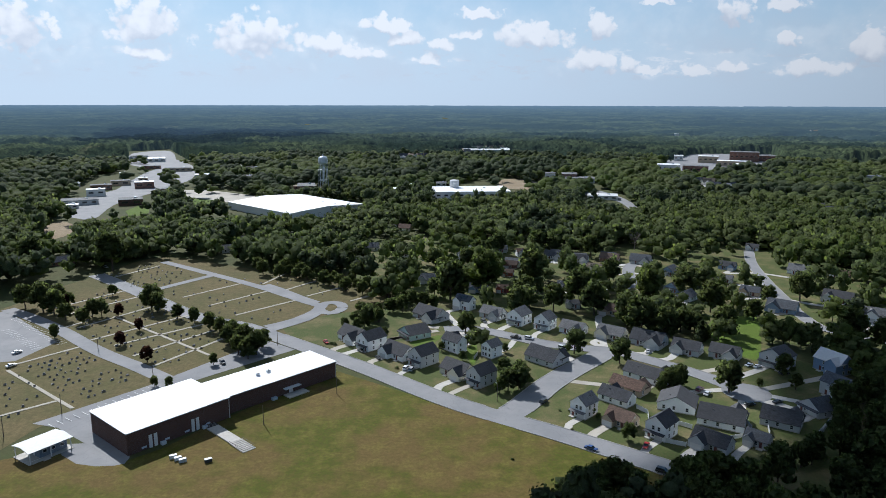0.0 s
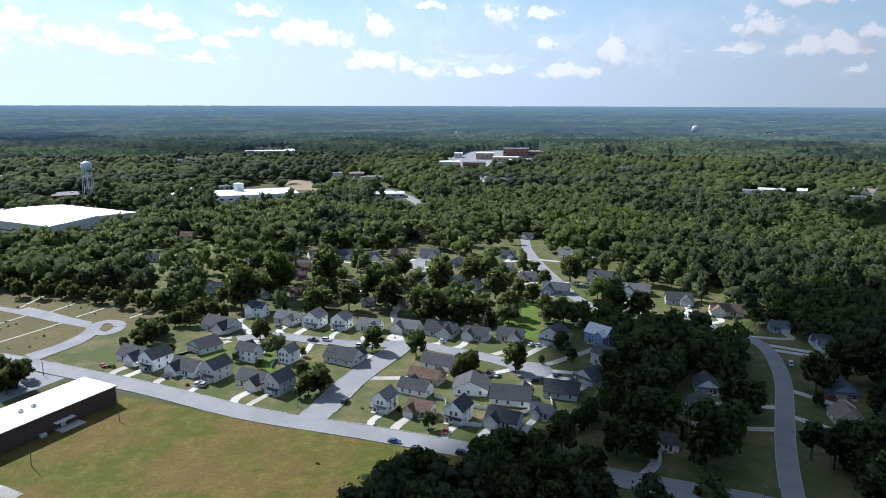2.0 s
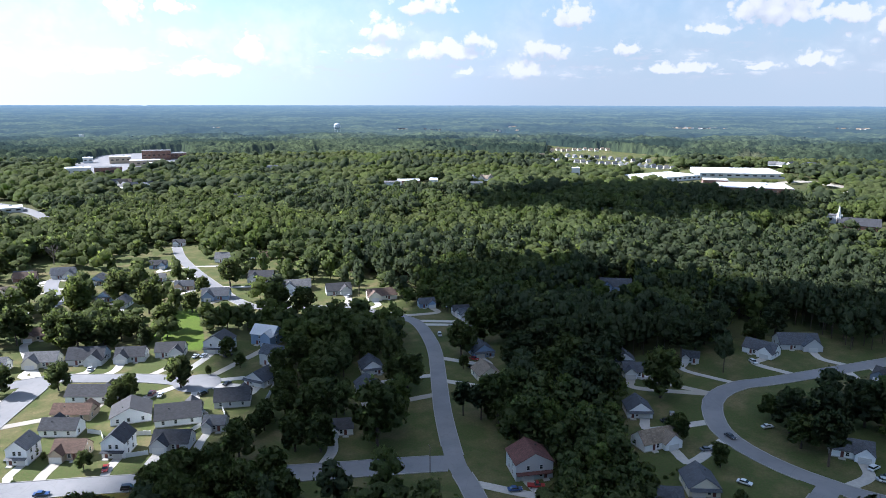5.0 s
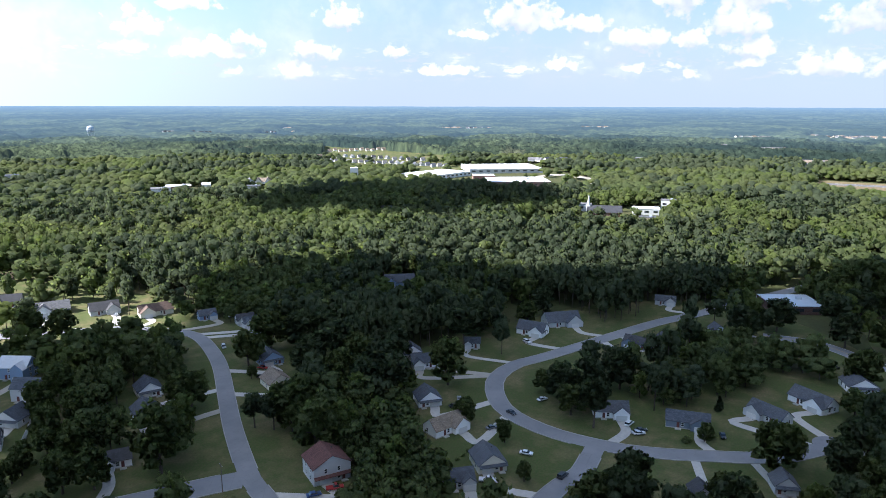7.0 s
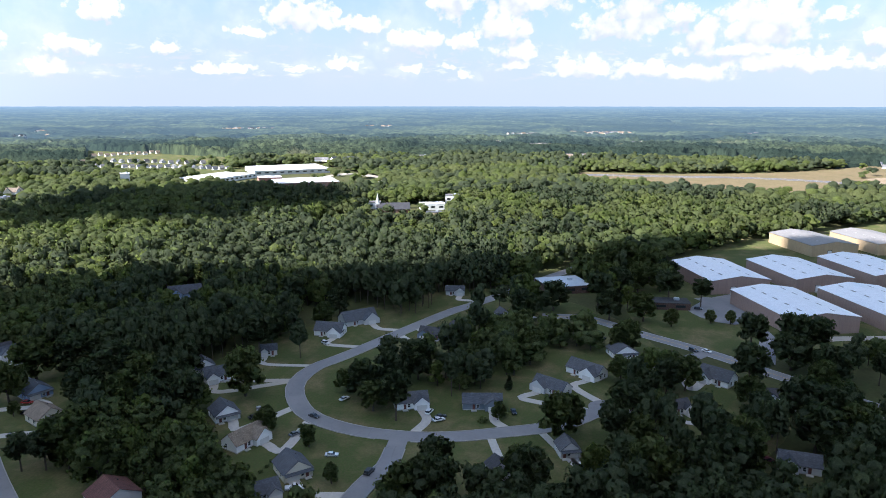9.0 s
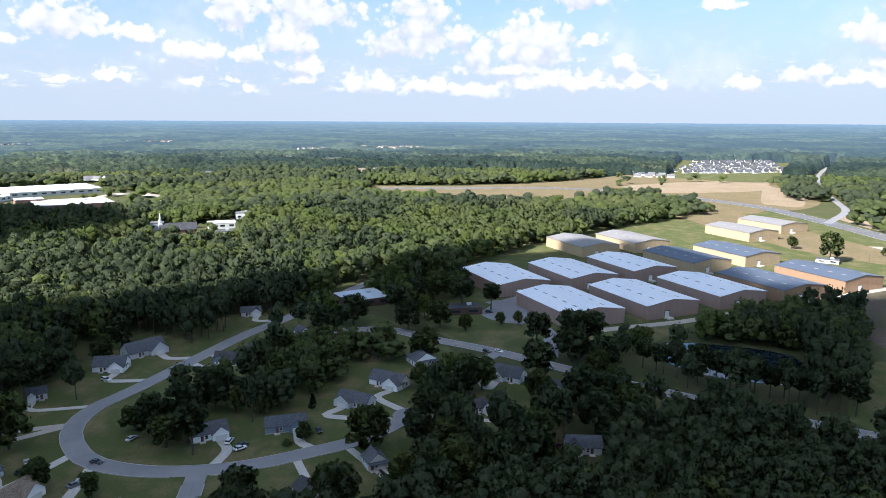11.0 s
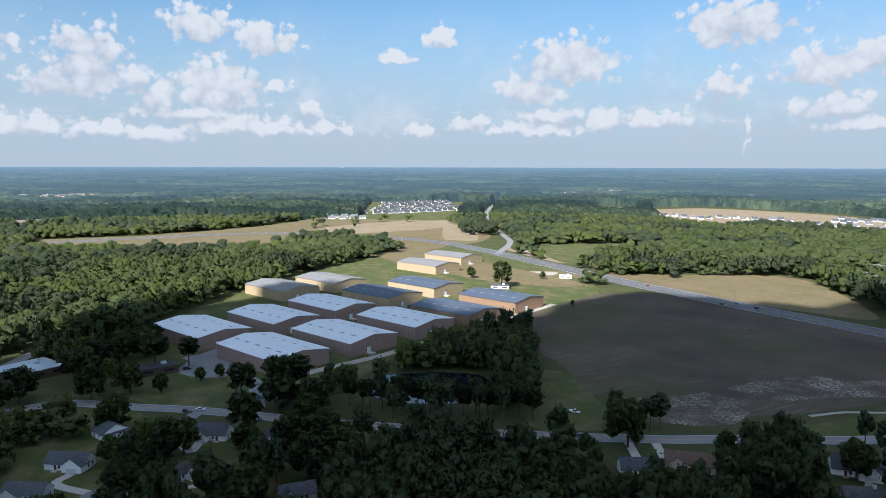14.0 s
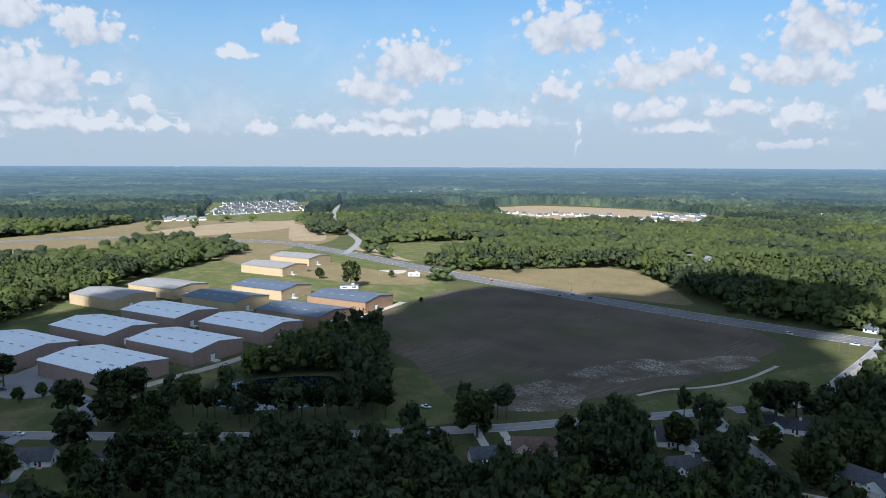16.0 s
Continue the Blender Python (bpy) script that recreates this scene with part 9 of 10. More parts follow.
tree(253.7, -38.2, 15.2, 7.2)
tree(232.5, -29.9, 15.0, 7.1)
tree(236.0, -22.0, 17.1, 5.9, "pine")
tree(274.9, -38.4, 15.9, 6.3, "dark")
tree(299.0, -29.5, 12.0, 5.7)
tree(218.6, -57.0, 18.5, 9.5, "dark")
tree(211.1, -46.2, 18.5, 7.8, "dark")
tree(296.4, -82.2, 21.0, 8.4, "pine")
tree(279.7, -79.1, 13.7, 6.5)
tree(256.8, -75.5, 16.6, 6.5, "dark")
tree(268.2, -93.5, 18.5, 8.3, "dark")
tree(326.1, -107.9, 18.5, 9.5, "dark")
tree(340.6, -121.0, 21.0, 9.5, "pine")
tree(309.6, -120.0, 18.5, 9.5, "dark")
tree(262.6, -107.4, 18.5, 7.8, "dark")
tree(252.3, -109.6, 17.1, 8.1)
tree(243.0, -91.2, 18.5, 9.1, "dark")
tree(415.2, -25.3, 21.0, 9.5, "pine")
tree(446.7, -40.9, 18.5, 9.5, "dark")
tree(476.3, -72.8, 18.5, 9.5, "dark")
tree(390.6, -30.3, 18.5, 7.9, "dark")
tree(391.1, -49.1, 16.7, 7.9)
tree(429.3, -68.0, 21.0, 9.4, "pine")
tree(404.0, 1.3, 18.5, 9.4, "dark")
tree(382.6, 16.8, 18.5, 9.0, "dark")
tree(323.4, 142.9, 18.5, 7.8, "dark")
tree(378.5, 152.2, 21.0, 8.2, "pine")
tree(371.2, 122.2, 18.4, 7.2, "dark")
tree(260.6, 77.2, 18.0, 7.1, "dark")
tree(271.1, 67.9, 18.5, 7.7, "dark")
tree(245.1, 59.4, 19.3, 6.6, "pine")
tree(252.1, 70.3, 13.5, 6.4)
tree(286.6, 59.0, 18.5, 7.5, "dark")
tree(268.8, 85.9, 10.3, 4.9)
tree(197.4, 35.4, 18.5, 7.7, "dark")
tree(185.9, 35.9, 18.0, 7.0, "dark")
tree(186.4, 43.8, 15.0, 7.2)
tree(251.8, 182.8, 21.0, 9.5, "pine")
tree(252.0, 170.2, 18.6, 8.9)
tree(249.8, 155.8, 18.5, 8.6, "dark")
tree(277.2, 205.8, 18.5, 9.5, "dark")
tree(227.2, 149.6, 18.5, 8.0, "dark")
tree(230.4, 137.5, 20.3, 7.0, "pine")
tree(232.0, 164.7, 18.6, 8.9)
tree(241.1, 188.2, 18.5, 8.9, "dark")
tree(270.9, 160.2, 17.8, 7.0, "dark")
tree(267.6, 215.9, 18.5, 9.5, "dark")
tree(256.7, 224.4, 20.6, 9.5)
tree(194.1, 160.5, 18.6, 8.9)
tree(181.4, 140.9, 19.0, 9.0)
tree(-232.5, 391.5, 18.7, 7.2)
tree(-223.4, 386.0, 15.6, 6.0)
tree(-247.0, 398.5, 16.0, 6.2)
tree(128.0, -343.0, 14.5, 5.6, "pine")
bare_tree(159.8, 571.2, 16)
bush(-21.1, 304.7, 0.9)
bush(-54.5, 337.1, 1.2)
bush(-56.6, 337.9, 1.0)
bush(46.9, 259.5, 0.6)
bush(48.5, 242.8, 0.7)
bush(139.8, 289.9, 1.2)
bush(217.3, 231.2, 2.1)
bush(212.3, 226.2, 1.7)
bush(210.1, 93.1, 0.9)
bush(206.8, 93.8, 0.9)
bush(202.9, 94.1, 0.8)
bush(199.5, 94.7, 0.8)
bush(196.3, 96.5, 0.7)
bush(212.7, 90.6, 0.9)
bush(233.1, 93.5, 1.2)
bush(249.3, 26.0, 1.8)
bush(255.7, 18.5, 2.1)
bush(50.4, 259.1, 0.9)
bush(24.1, 220.5, 0.6)

# ---- woods ----
# zones: outline and how thick the trees stand there; later ones win
ZONES = []


def zone(poly, density, margin=4.0):
    ZONES.append((poly, density, margin))


zone([(-72, 451), (-66, 644), (26, 624), (116, 582), (266, 592), (281, 510), (313, 346), (276, 286), (195, 328), (138, 357), (4, 439)], 0.24, 6.0)
zone([(-218, 190), (-302, 328), (-284, 401), (-283, 432), (-253, 498), (-219, 548), (-117, 495), (-25, 445), (-48, 399), (-56, 360), (-64, 336), (-38, 314), (46, 246), (83, 216), (82, 208), (41, 201), (2, 144), (-73, 92)], 0.00, 4.0)
zone([(-76, 356), (-28, 433), (3, 430), (135, 349), (167, 409), (189, 396), (165, 335), (177, 322), (178, 299), (142, 243), (122, 226), (92, 225), (79, 215), (38, 243), (-13, 271)], 0.03, 4.0)
zone([(158, 298), (186, 328), (239, 349), (280, 268), (281, 215), (243, 186), (218, 180), (182, 142), (190, 127), (170, 102), (135, 99), (94, 179)], 0.55, 12.0)
zone([(150, 269), (159, 253), (170, 245), (149, 228), (136, 216), (127, 186), (108, 202)], 0.00, 4.0)
zone([(150, 201), (164, 186), (189, 191), (167, 168), (153, 161), (138, 186)], 0.00, 4.0)
zone([(222, 123), (294, 154), (349, 135), (412, 99), (452, 31), (398, -31), (329, -58), (306, -86), (263, -89), (212, -49), (195, -5), (168, 57), (178, 96)], 0.60, 9.0)
zone([(228, 126), (238, 125), (244, 106), (241, 86), (230, 56), (195, 48), (193, 62), (189, 83), (196, 99)], 0.00, 3.0)
zone([(256, 101), (276, 104), (291, 95), (319, 84), (310, 71), (292, 90), (255, 89), (238, 64), (245, 81)], 0.00, 3.0)
zone([(323, -36), (348, -58), (368, -49), (340, -71), (320, -76), (282, -55), (259, -62), (257, -50), (274, -49), (319, -40)], 0.00, 3.0)
zone([(245, 23), (278, -7), (249, -38), (244, -30), (215, -15), (204, -2), (236, 22)], 0.00, 3.0)
zone([(409, -21), (467, -63), (430, -94), (384, -114), (347, -84), (367, -49)], 0.00, 3.0)
zone([(498, -44), (570, -97), (650, -166), (666, -173), (630, -187), (721, -258), (821, -400), (864, -466), (930, -606), (708, -578), (503, -492), (435, -396), (402, -292), (380, -202), (342, -142), (364, -127), (364, -103), (423, -102), (436, -69)], 0.00, 2.0)
zone([(602, -499), (498, -498), (456, -544), (281, -560), (126, -560), (102, -460), (114, -390), (127, -364), (164, -308), (201, -258), (216, -242), (244, -245), (225, -225), (235, -216), (244, -201), (309, -254), (410, -332), (475, -363)], 0.00, 3.0)
zone([(766, -709), (567, -580), (492, -670), (460, -718), (405, -711), (298, -606), (243, -578), (246, -542), (388, -529), (496, -518)], 0.00, 3.0)
zone([(1186, -29), (1145, -216), (1060, -253), (1214, -374), (1110, -507), (975, -484), (833, -465), (782, -603), (632, -566), (505, -587), (420, -574), (530, -721), (720, -770), (800, -704), (819, -650), (962, -717), (984, -655), (1475, -947), (1506, -746), (1501, -599), (1353, -417)], 0.02, 3.0)
zone([(825, -680), (758, -808), (678, -734), (636, -618), (711, -607)], 0.00, 3.0)
zone([(1400, -1570), (1341, -1766), (966, -1782), (733, -1661), (594, -1350), (663, -1209), (766, -1214), (861, -1136), (992, -1158)], 0.00, 3.0)
zone([(1423, -663), (1320, -855), (1903, -1273), (2070, -1005)], 0.10, 3.0)
zone([(1068, 786), (1095, 544), (1514, 752), (1667, 1224)], 0.09, 3.0)
zone([(1118, 600), (1243, 605), (1381, 509), (1130, 290), (940, 240), (840, 330), (920, 450), (985, 580)], 0.06, 3.0)
zone([(802, 207), (835, 171), (840, 132), (716, 113), (667, 168)], 0.03, 3.0)
zone([(706, 826), (780, 771), (672, 666), (634, 738)], 0.00, 3.0)
zone([(1533, -1492), (1490, -1612), (1255, -1358), (1294, -1250)], 0.00, 3.0)
zone([(807, -645), (740, -794), (685, -746), (680, -646), (714, -606)], 0.00, 3.0)
zone([(422, 1383), (599, 1705), (800, 1711), (749, 1552), (572, 1255), (454, 1185), (396, 1252)], 0.00, 3.0)
zone([(-18, 981), (71, 1029), (98, 998), (91, 928), (35, 878), (-9, 872)], 0.00, 3.0)
zone([(-497, 847), (-460, 866), (-430, 806), (-454, 786)], 0.00, 3.0)
zone([(-365, 976), (-271, 917), (-267, 862), (-330, 896)], 0.00, 3.0)
zone([(-421, 768), (-401, 796), (-393, 848), (-381, 990), (-419, 1145), (-513, 1353), (-641, 1575), (-659, 1538), (-546, 1227), (-499, 1035), (-488, 919), (-455, 826)], 0.06, 3.0)
zone([(90, 1079), (145, 1080), (154, 1014), (112, 998)], 0.05, 3.0)
zone([(362, 988), (397, 959), (417, 940), (379, 913)], 0.00, 3.0)
zone([(1107, 10), (1247, -44), (1273, -132), (1142, -120), (1151, -42)], 0.00, 3.0)
zone([(333, -154), (355, -170), (344, -205), (324, -229), (294, -218), (279, -198), (301, -159)], 0.00, 1.0)
zone([(310, -148), (277, -202), (263, -195), (297, -139)], 0.15, 2.0)
zone([(1287, -32), (1288, -192), (1298, -338), (1251, -484), (1202, -639), (1235, -769), (901, -567), (928, -493), (1057, -418), (943, -307), (977, -179), (1035, -83), (1083, -26)], 0.00, 3.0)
zone([(690, -680), (589, -790), (496, -840), (397, -738), (427, -725), (485, -651), (552, -556)], 0.90, 3.0)
zone([(-365, 658), (-457, 837), (-564, 1109), (-581, 1283), (-787, 1766), (-720, 1856), (-482, 1381), (-379, 1080), (-330, 896), (-336, 813), (-278, 669), (-315, 636)], 0.04, 3.0)
zone([(-375, 992), (-307, 987), (-224, 909), (-225, 759), (-239, 725), (-265, 725)], 0.04, 3.0)
zone([(-334, 567), (-406, 700), (-399, 725), (-331, 627), (-295, 548)], 0.04, 3.0)
zone([(-12, 771), (-15, 992), (91, 1175), (158, 1044), (125, 874), (62, 790)], 0.04, 3.0)
zone([(161, 821), (218, 1031), (248, 934), (210, 724), (189, 708)], 0.04, 3.0)
zone([(116, 232), (139, 263), (149, 240), (153, 213), (133, 174), (156, 159), (193, 199), (211, 231), (249, 265), (261, 259), (260, 231), (250, 197), (232, 183), (207, 183), (186, 175), (185, 161), (171, 135), (108, 166), (113, 197)], 0.0, 3.0)
zone([(274, 162), (313, 154), (318, 140), (307, 125), (238, 93), (194, 79), (188, 93), (210, 106), (224, 125)], 0.03, 3.0)
zone([(360, 144), (403, 135), (382, 93), (338, 71), (428, 42), (410, 36), (305, 63), (281, 83), (247, 84), (234, 75), (275, 99)], 0.03, 3.0)
zone([(243, 58), (282, 56), (261, 36), (296, 22), (300, 13), (324, 5), (326, -17), (288, -29), (266, -15), (256, -9), (251, 8), (228, 8), (214, 43)], 0.03, 3.0)
zone([(388, -26), (406, -32), (346, -71), (316, -66), (292, -38), (291, -22), (323, -16)], 0.03, 3.0)
zone([(436, -37), (435, -63), (381, -77), (338, -70), (361, -29)], 0.03, 3.0)
zone([(215, 84), (223, 55), (179, 45), (170, 66)], 0.03, 3.0)
zone([(212, 35), (239, 26), (224, 8), (206, 5), (186, 27)], 0.03, 3.0)
zone([(269, 214), (265, 184), (243, 141), (226, 136), (214, 163)], 0.03, 3.0)
zone([(264, 248), (281, 230), (237, 189), (223, 189), (228, 210)], 0.03, 3.0)
zone([(269, 16), (300, 8), (302, -8), (310, -26), (295, -32), (254, -17), (231, 0), (228, 16), (249, 18)], 0.03, 3.0)
zone([(358, -31), (377, -51), (356, -72), (304, -67), (293, -52), (292, -30)], 0.03, 3.0)
zone([(317, -56), (327, -78), (280, -83), (239, -71), (244, -54), (262, -48)], 0.03, 3.0)
zone([(400, -28), (416, -57), (397, -102), (332, -91), (311, -69), (347, -36), (358, -17)], 0.03, 3.0)
zone([(319, -123), (389, -207), (369, -202), (307, -148), (292, -125)], 0.03, 3.0)
zone([(280, -234), (288, -271), (205, -217), (224, -191)], 0.03, 3.0)
zone([(201, -183), (189, -258), (183, -254), (175, -202), (190, -179)], 0.03, 3.0)


def value_noise(x, y, scale, seed):
    g = np.random.default_rng(seed).random((64, 64))
    u, v = x / scale, y / scale
    i, j = np.floor(u).astype(int), np.floor(v).astype(int)
    a, b = u - i, v - j
    a, b = a * a * (3 - 2 * a), b * b * (3 - 2 * b)
    G = lambda p, q: g[p % 64, q % 64]
    return (G(i, j) * (1 - a) + G(i + 1, j) * a) * (1 - b) + (G(i, j + 1) * (1 - a) + G(i + 1, j + 1) * a) * b


def spots(r0, r1, step, seed):
    """Jittered grid of places in the visible sector."""
    rng = np.random.default_rng(seed)
    n = int(2 * r1 / step)
    gx, gy = np.meshgrid(np.arange(n) * step - r1, np.arange(n) * step - r1)
    x = (gx + rng.uniform(-0.42, 0.42, gx.shape) * step).ravel()
    y = (gy + rng.uniform(-0.42, 0.42, gy.shape) * step).ravel()
    r, az = np.hypot(x, y), np.degrees(np.arctan2(x, y))
    keep = (r > r0) & (r <= r1) & ((az > -36) & (az < 172))
    x, y = x[keep], y[keep]
    dens, marg = np.ones(len(x)), np.full(len(x), 5.0)
    for poly, d, m in ZONES:
        k = inside(poly, x, y)
        dens[k], marg[k] = d, m
    dens = np.where((r[keep] > 620) & (value_noise(x, y, 75.0, 54) < 0.13), dens * 0.12, dens)   # glades
    ok = rng.random(len(x)) < dens
    x, y, marg = x[ok], y[ok], marg[ok]
    ok = np.ones(len(x), bool)
    for rd in ROADS:
        lo, hi = rd["line"].min(0) - 30, rd["line"].max(0) + 30
        k = np.where((x > lo[0]) & (x < hi[0]) & (y > lo[1]) & (y < hi[1]))[0]
        if len(k):
            ok[k] &= near_line(rd["line"], x[k], y[k]) > rd["half"] + marg[k]
            if rd["bulb"]:
                ok[k] &= np.hypot(x[k] - rd["line"][-1][0], y[k] - rd["line"][-1][1]) > rd["bulb"] + marg[k]
    d0 = np.hypot(x, y)
    ux, uy = x / d0, y / d0
    chance = rng.random(len(x))
    for rd in ROADS:
        if rd["name"] in ("cemetery_lane", "lane"):
            continue
        lo, hi = rd["line"].min(0) - 45, rd["line"].max(0) + 45
        k = np.where((x > lo[0]) & (x < hi[0]) & (y > lo[1]) & (y < hi[1]))[0]
        for step_out, keep in ((9, 0.1), (17, 0.2), (26, 0.45)):
            if len(k):
                hides = near_line(rd["line"], x[k] + ux[k] * step_out, y[k] + uy[k] * step_out) < rd["half"] + 2.5
                ok[k] &= ~(hides & (chance[k] > keep))
    for line in DRIVES:
        k = np.where(np.hypot(x - line[0][0], y - line[0][1]) < 80)[0]
        if len(k):
            ok[k] &= near_line(line, x[k], y[k]) > 5.0
    for hx, hy, hr in HOUSES + BUILDINGS:
        d = np.hypot(hx, hy)
        # keep the near side of a building clear enough to see it
        ux, uy = -hx / d, -hy / d
        t = np.clip((x - hx) * ux + (y - hy) * uy, 0, min(14 + d * 0.025, 50))
        ok &= np.hypot(x - hx - t * ux, y - hy - t * uy) > hr + 3.5
    for px, py, pr in PLANTED:
        ok &= np.hypot(x - px, y - py) > pr + 2.0
    return x[ok], y[ok]


def pine_belt(x, y):
    """Pines prevail in the woods round the loop street and the county road."""
    return np.where((np.asarray(x) > 125) & (np.asarray(y) < 265) & (np.asarray(y) > -380) & (np.hypot(x, y) < 560), 0.3, 0.0)


def scatter(name, x, y, templates, label, hi, lo_h, seed, trunks, wide):
    """Joins many trees into one mesh of each kind."""
    rng = np.random.default_rng(seed)
    pine = value_noise(x, y, 90.0, 5) + rng.uniform(-0.22, 0.22, len(x)) + pine_belt(x, y)
    light = value_noise(x + 900, y, 60.0, 8) + rng.uniform(-0.3, 0.3, len(x))
    kinds = np.where(pine > 0.66, 2, np.where(light > 0.72, 1, 0))
    for code, kind in ((0, "oak"), (1, "bright"), (2, "pine")):
        ids = np.where(kinds == code)[0]
        if not len(ids):
            continue
        shape = "pine" if kind == "pine" else "oak"
        vs, fs, ns, off = [], [], [], 0
        pick = rng.integers(0, len(templates[shape]), len(ids))
        for var in range(len(templates[shape])):
            k = ids[pick == var]
            if not len(k):
                continue
            v, f, n = templates[shape][var]
            h = rng.uniform(lo_h * 0.85, hi * 1.05, len(k)) * (1.15 if kind == "pine" else 1.0) * (0.8 + 0.4 * value_noise(x[k], y[k], 45.0, 11))
            r = rng.uniform(0.7, 1.3, len(k)) * wide * (0.85 if kind == "pine" else 1.0)
            a = rng.uniform(0, 6.283, len(k))
            c, s = np.cos(a), np.sin(a)
            X = (v[None, :, 0] * c[:, None] - v[None, :, 1] * s[:, None]) * r[:, None] + x[k][:, None]
            Y = (v[None, :, 0] * s[:, None] + v[None, :, 1] * c[:, None]) * r[:, None] + y[k][:, None]
            Z = v[None, :, 2] * h[:, None]
            vs.append(np.stack([X, Y, Z], -1).reshape(-1, 3))
            ns.append(np.stack([n[None, :, 0] * c[:, None] - n[None, :, 1] * s[:, None], n[None, :, 0] * s[:, None] + n[None, :, 1] * c[:, None], n[None, :, 2] + 0 * c[:, None]], -1).reshape(-1, 3))
            fs.append((f[None] + (np.arange(len(k)) * len(v))[:, None, None] + off).reshape(-1, 3))
            off += len(k) * len(v)
            if trunks:
                tv = np.array([[1, 0, 0], [-0.5, 0.87, 0], [-0.5, -0.87, 0], [0.5, 0, 1], [-0.25, 0.43, 1], [-0.25, -0.43, 1]])
                tf = np.array([[0, 1, 4], [0, 4, 3], [1, 2, 5], [1, 5, 4], [2, 0, 3], [2, 3, 5]])
                TX, TY = tv[None, :, 0] * 0.28 + x[k][:, None], tv[None, :, 1] * 0.28 + y[k][:, None]
                TZ = tv[None, :, 2] * h[:, None] * 0.8 - 0.2
                TRUNKS.append((np.stack([TX, TY, TZ], -1).reshape(-1, 3), (tf[None] + (np.arange(len(k)) * 6)[:, None, None]).reshape(-1, 3)))
        me = mesh_from_arrays(name, np.concatenate(vs), np.concatenate(fs), kind, np.concatenate(ns))
        tagged(new(name, me), label.replace("trees", {"oak": "broad-leaved trees", "bright": "light green trees", "pine": "dark pines"}[kind]), "woods", kind="stuff")


TRUNKS = []
wx, wy = spots(150, 500, 6.6, 21)
near_r = np.hypot(wx, wy)
# the trees that stand nearest become single things
order = np.argsort(near_r + np.random.default_rng(4).uniform(-15, 15, len(wx)))
single = order[:max(0, 285 - len(PLANTED))]
rest = np.setdiff1d(np.arange(len(wx)), single)
rs = np.random.default_rng(17)
pn = value_noise(wx, wy, 90.0, 5) + pine_belt(wx, wy)
for i in single:
    kd = "pine" if pn[i] + rs.uniform(-0.2, 0.2) > 0.6 else ("bright" if rs.random() < 0.15 else "oak")
    tree(round(float(wx[i]), 1), round(float(wy[i]), 1), rs.uniform(11, 17) * (1.15 if kd == "pine" else 1), rs.uniform(3.8, 5.6) * (0.85 if kd == "pine" else 1), kd)
close = rest[near_r[rest] < 330]
scatter("near_woodland", wx[close], wy[close], FULL, "thick woods of trees with rounded crowns", 17.0, 11.0, 30, True, 5.4)
rest = rest[near_r[rest] >= 330]
scatter("woodland", wx[rest], wy[rest], MID, "thick woods of trees with rounded crowns", 17.0, 11.0, 31, True, 5.4)
wx, wy = spots(500, 900, 9.4, 22)
scatter("far_woodland", wx, wy, LOW, "far woods of trees in sun and cloud shade", 18.5, 12.5, 32, False, 6.6)
wx, wy = spots(900, 1560, 12.0, 23)
scatter("hill_woodland", wx, wy, FAR, "far woods of trees towards the hills", 17.5, 11.5, 33, False, 8.0)
tv, tf, off = [], [], 0
for v, f in TRUNKS:
    tv.append(v), tf.append(f + off)
    off += len(v)
tagged(new("woodland_trunks", mesh_from_arrays("woodland_trunks", np.concatenate(tv), np.concatenate(tf), "bark")), "bare brown trunks of the woods", "woods", kind="stuff")


def canopy(name, r0, r1, rings, cols, material, label, kind, rough):
    """The tops of far woods as one uneven sheet, open over the clearings."""
    rad = np.exp(np.linspace(math.log(r0), math.log(r1), rings))
    az = np.radians(np.linspace(-36, 172, cols))
    r, a = np.meshgrid(rad, az, indexing="ij")
    rng = np.random.default_rng(40)
    r = r + rng.uniform(-0.3, 0.3, r.shape) * np.gradient(rad)[:, None]
    x, y = r * np.sin(a), r * np.cos(a)
    true = 2500 * np.exp(np.maximum(r - 2500, 0) * math.log(12) / 2450) / np.maximum(r, 2500)
    fx, fy = x * true, y * true
    step_up = np.clip((value_noise(fx, fy, 110, 53) - 0.45) * 8, 0, 1)
    z = 7 + 6 * value_noise(fx, fy, 28, 51) + 8 * value_noise(fx, fy, 260, 52) + 7 * step_up + rng.uniform(-rough, rough, x.shape)
    open_ = value_noise(x, y, 95, 54) < 0.12
    for poly, d, _ in ZONES:
        if d < 0.2:
            open_ |= inside(poly, x, y)
    for hx, hy, hr in HOUSES + BUILDINGS:
        if math.hypot(hx, hy) > r0 * 0.9:
            open_ |= np.hypot(x - hx, y - hy) < hr + 10
    for rd in ROADS:
        if np.hypot(rd["line"][:, 0], rd["line"][:, 1]).max() > r0:
            open_ |= near_line(rd["line"], x, y) < rd["half"] + 8
    z = z / true ** 1.15
    z = z * np.clip((np.hypot(x, y) - r0) / 160, 0.3, 1.0) if kind == "stuff" else z
    z = np.where(open_, -3.0, z) + land(np.hypot(x, y))
    v = np.stack([x, y, z], -1).reshape(-1, 3)
    i, j = np.meshgrid(np.arange(rings - 1), np.arange(cols - 1), indexing="ij")
    k = (i * cols + j).ravel()
    f = np.stack([k, k + cols, k + cols + 1, k + 1], 1)
    me = mesh_from_arrays(name, v, f[:, ::-1], material)
    tagged(new(name, me), label, "woods", kind=kind)


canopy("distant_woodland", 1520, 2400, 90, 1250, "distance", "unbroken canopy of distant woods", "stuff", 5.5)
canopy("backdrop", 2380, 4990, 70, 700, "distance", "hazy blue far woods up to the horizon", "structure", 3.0)

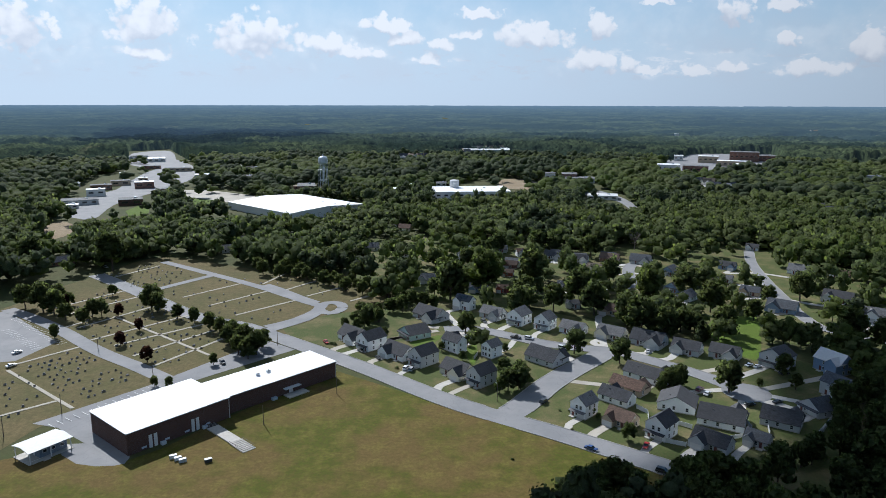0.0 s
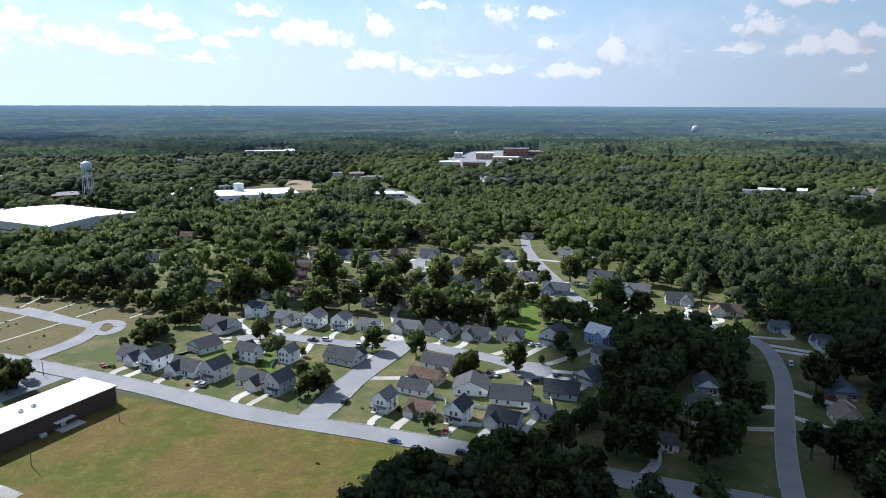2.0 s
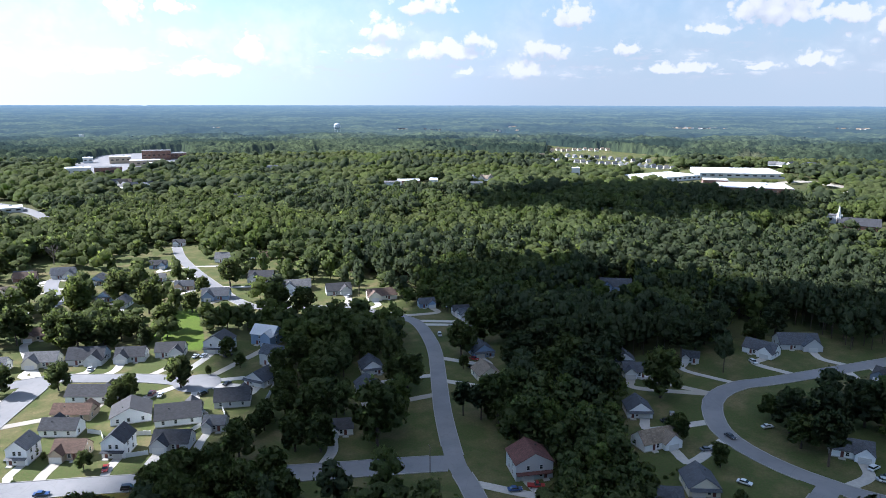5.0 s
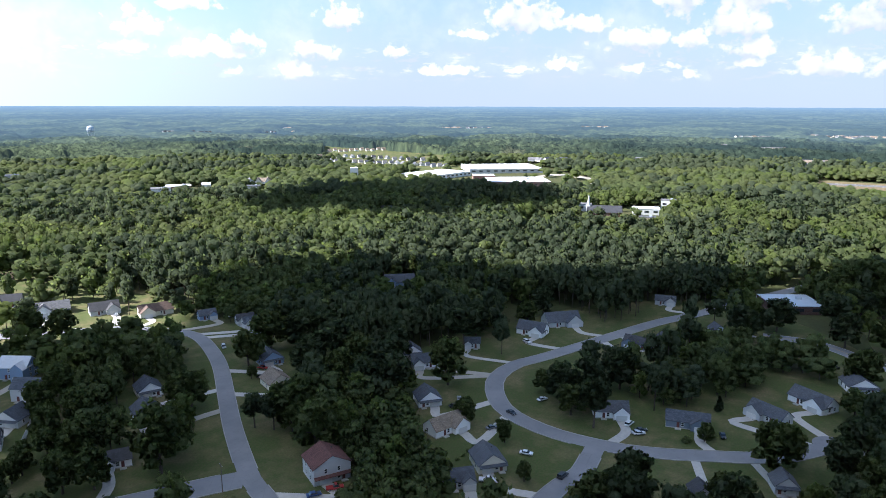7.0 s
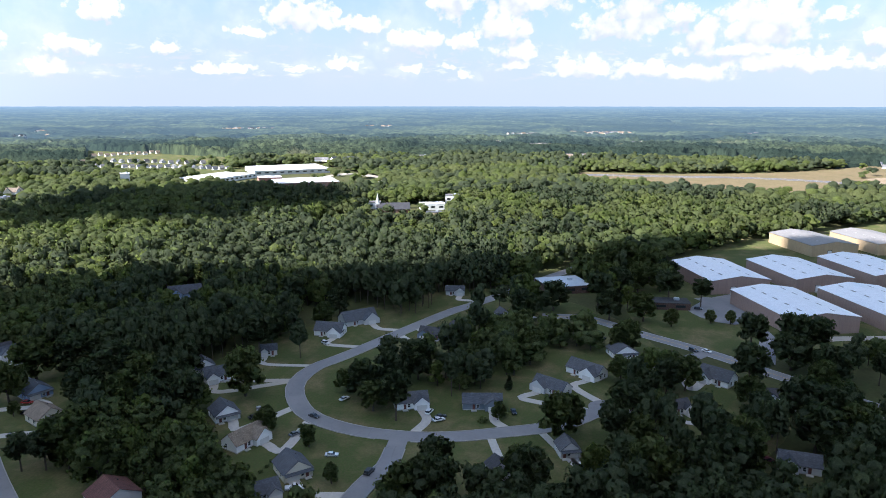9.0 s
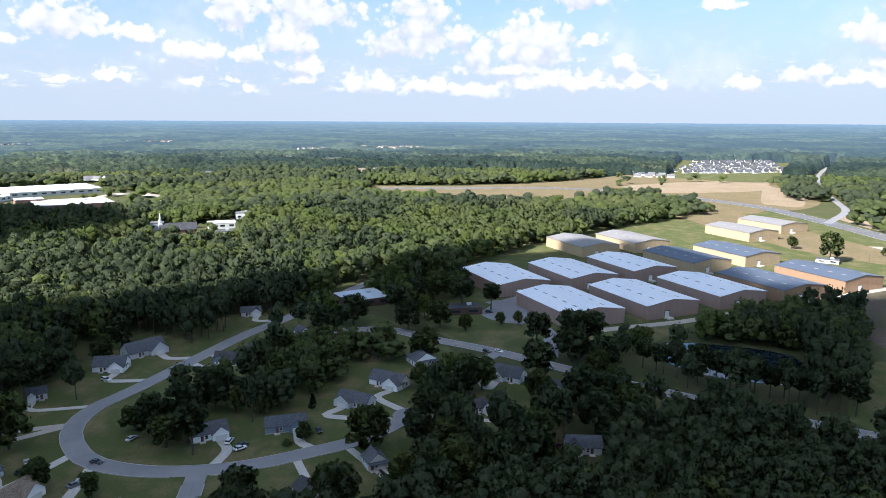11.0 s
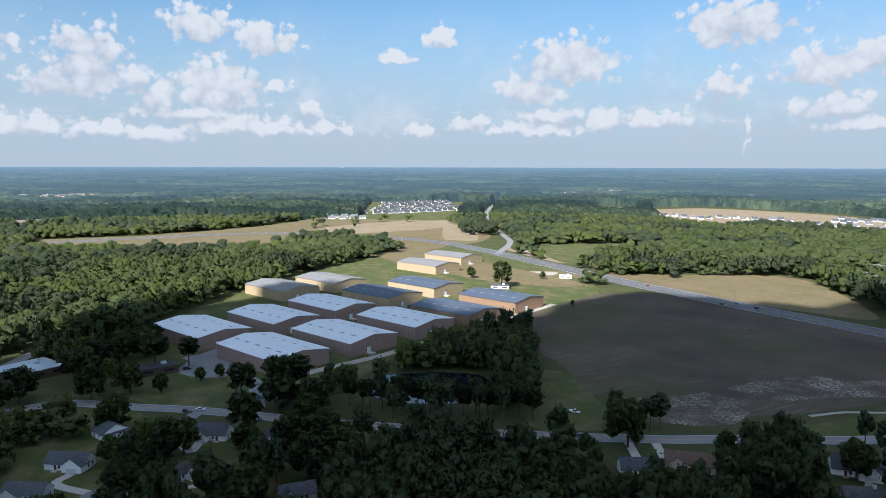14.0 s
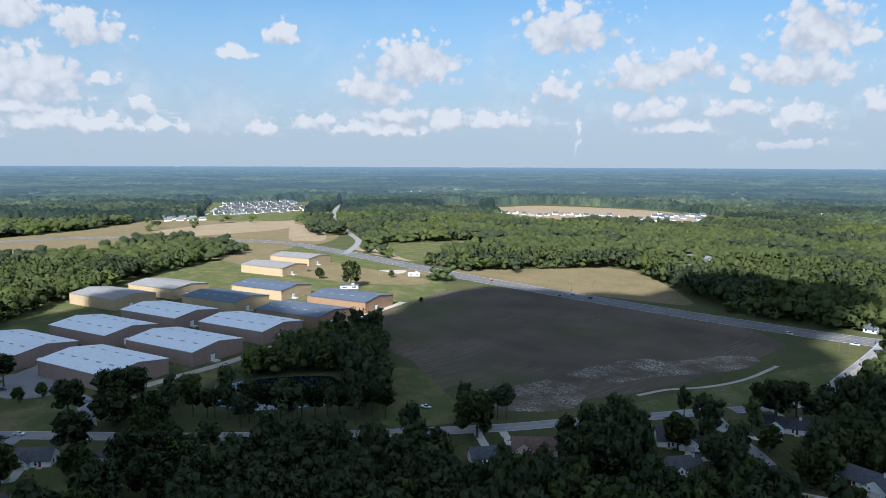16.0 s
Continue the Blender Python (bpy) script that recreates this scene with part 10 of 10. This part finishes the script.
# ---- clouds that shade the land ----


def cloud(shade, height, seed, label):
    """A heap cloud whose shadow falls on the given outline of land."""
    rng = np.random.default_rng(seed)
    sx, sy = SUN_DIR.x / SUN_DIR.z * height, SUN_DIR.y / SUN_DIR.z * height
    xs, ys = [p[0] for p in shade], [p[1] for p in shade]
    step = 36.0
    gx, gy = np.meshgrid(np.arange(min(xs), max(xs), step), np.arange(min(ys), max(ys), step))
    gx, gy = (gx + rng.uniform(-14, 14, gx.shape)).ravel(), (gy + rng.uniform(-14, 14, gy.shape)).ravel()
    k = inside(shade, gx, gy) & (near_line(np.array(shade + [shade[0]]), gx, gy) > 50)
    vs, fs, off = [], [], 0
    for x, y in zip(gx[k], gy[k]):
        r = rng.uniform(48, 66)
        v = ICO2_V * r * rng.uniform(0.85, 1.12, (len(ICO2_V), 1)) * np.array([1, 1, 0.75]) + np.array([x + sx, y + sy, height + rng.uniform(-10, 40)])
        vs.append(v), fs.append(ICO2_F + off)
        off += len(v)
    me = mesh_from_arrays("cloud", np.concatenate(vs), np.concatenate(fs), "cloud")
    tagged(new("cloud", me), label, "cloud", "heap clouds")


cloud([(-90, 80), (-60, 155), (-10, 186), (43, 206), (70, 204), (95, 213), (112, 228), (128, 250), (106, 226), (120, 252), (135, 283), (172, 303), (218, 318), (250, 303), (296, 312), (338, 326), (381, 342), (402, 293), (444, 248), (389, 170), (420, 130), (454, 104), (492, 75), (520, -5), (560, -40), (585, -70), (605, -110), (615, -165), (590, -228), (520, -264), (440, -272), (400, -287), (434, -352), (484, -485), (400, -520), (330, -560), (285, -640), (190, -740), (120, -700), (150, -540), (99, -443), (33, -366), (43, -178), (85, -86)], 1000, 61, "broad heap cloud shading the near woods")
cloud([(536, 504), (671, 540), (824, 561), (971, 454), (852, 257), (706, 206), (621, 302), (554, 392)], 1000, 62, "heap cloud shading a far wood")
cloud([(-1036, 1892), (-1160, 2488), (-404, 2608), (-296, 2261), (-719, 1855)], 1100, 63, "far heap cloud over the northern woods")
cloud([(531, 523), (741, 527), (936, 450), (766, 366), (604, 428)], 1100, 64, "far heap cloud over the eastern woods")
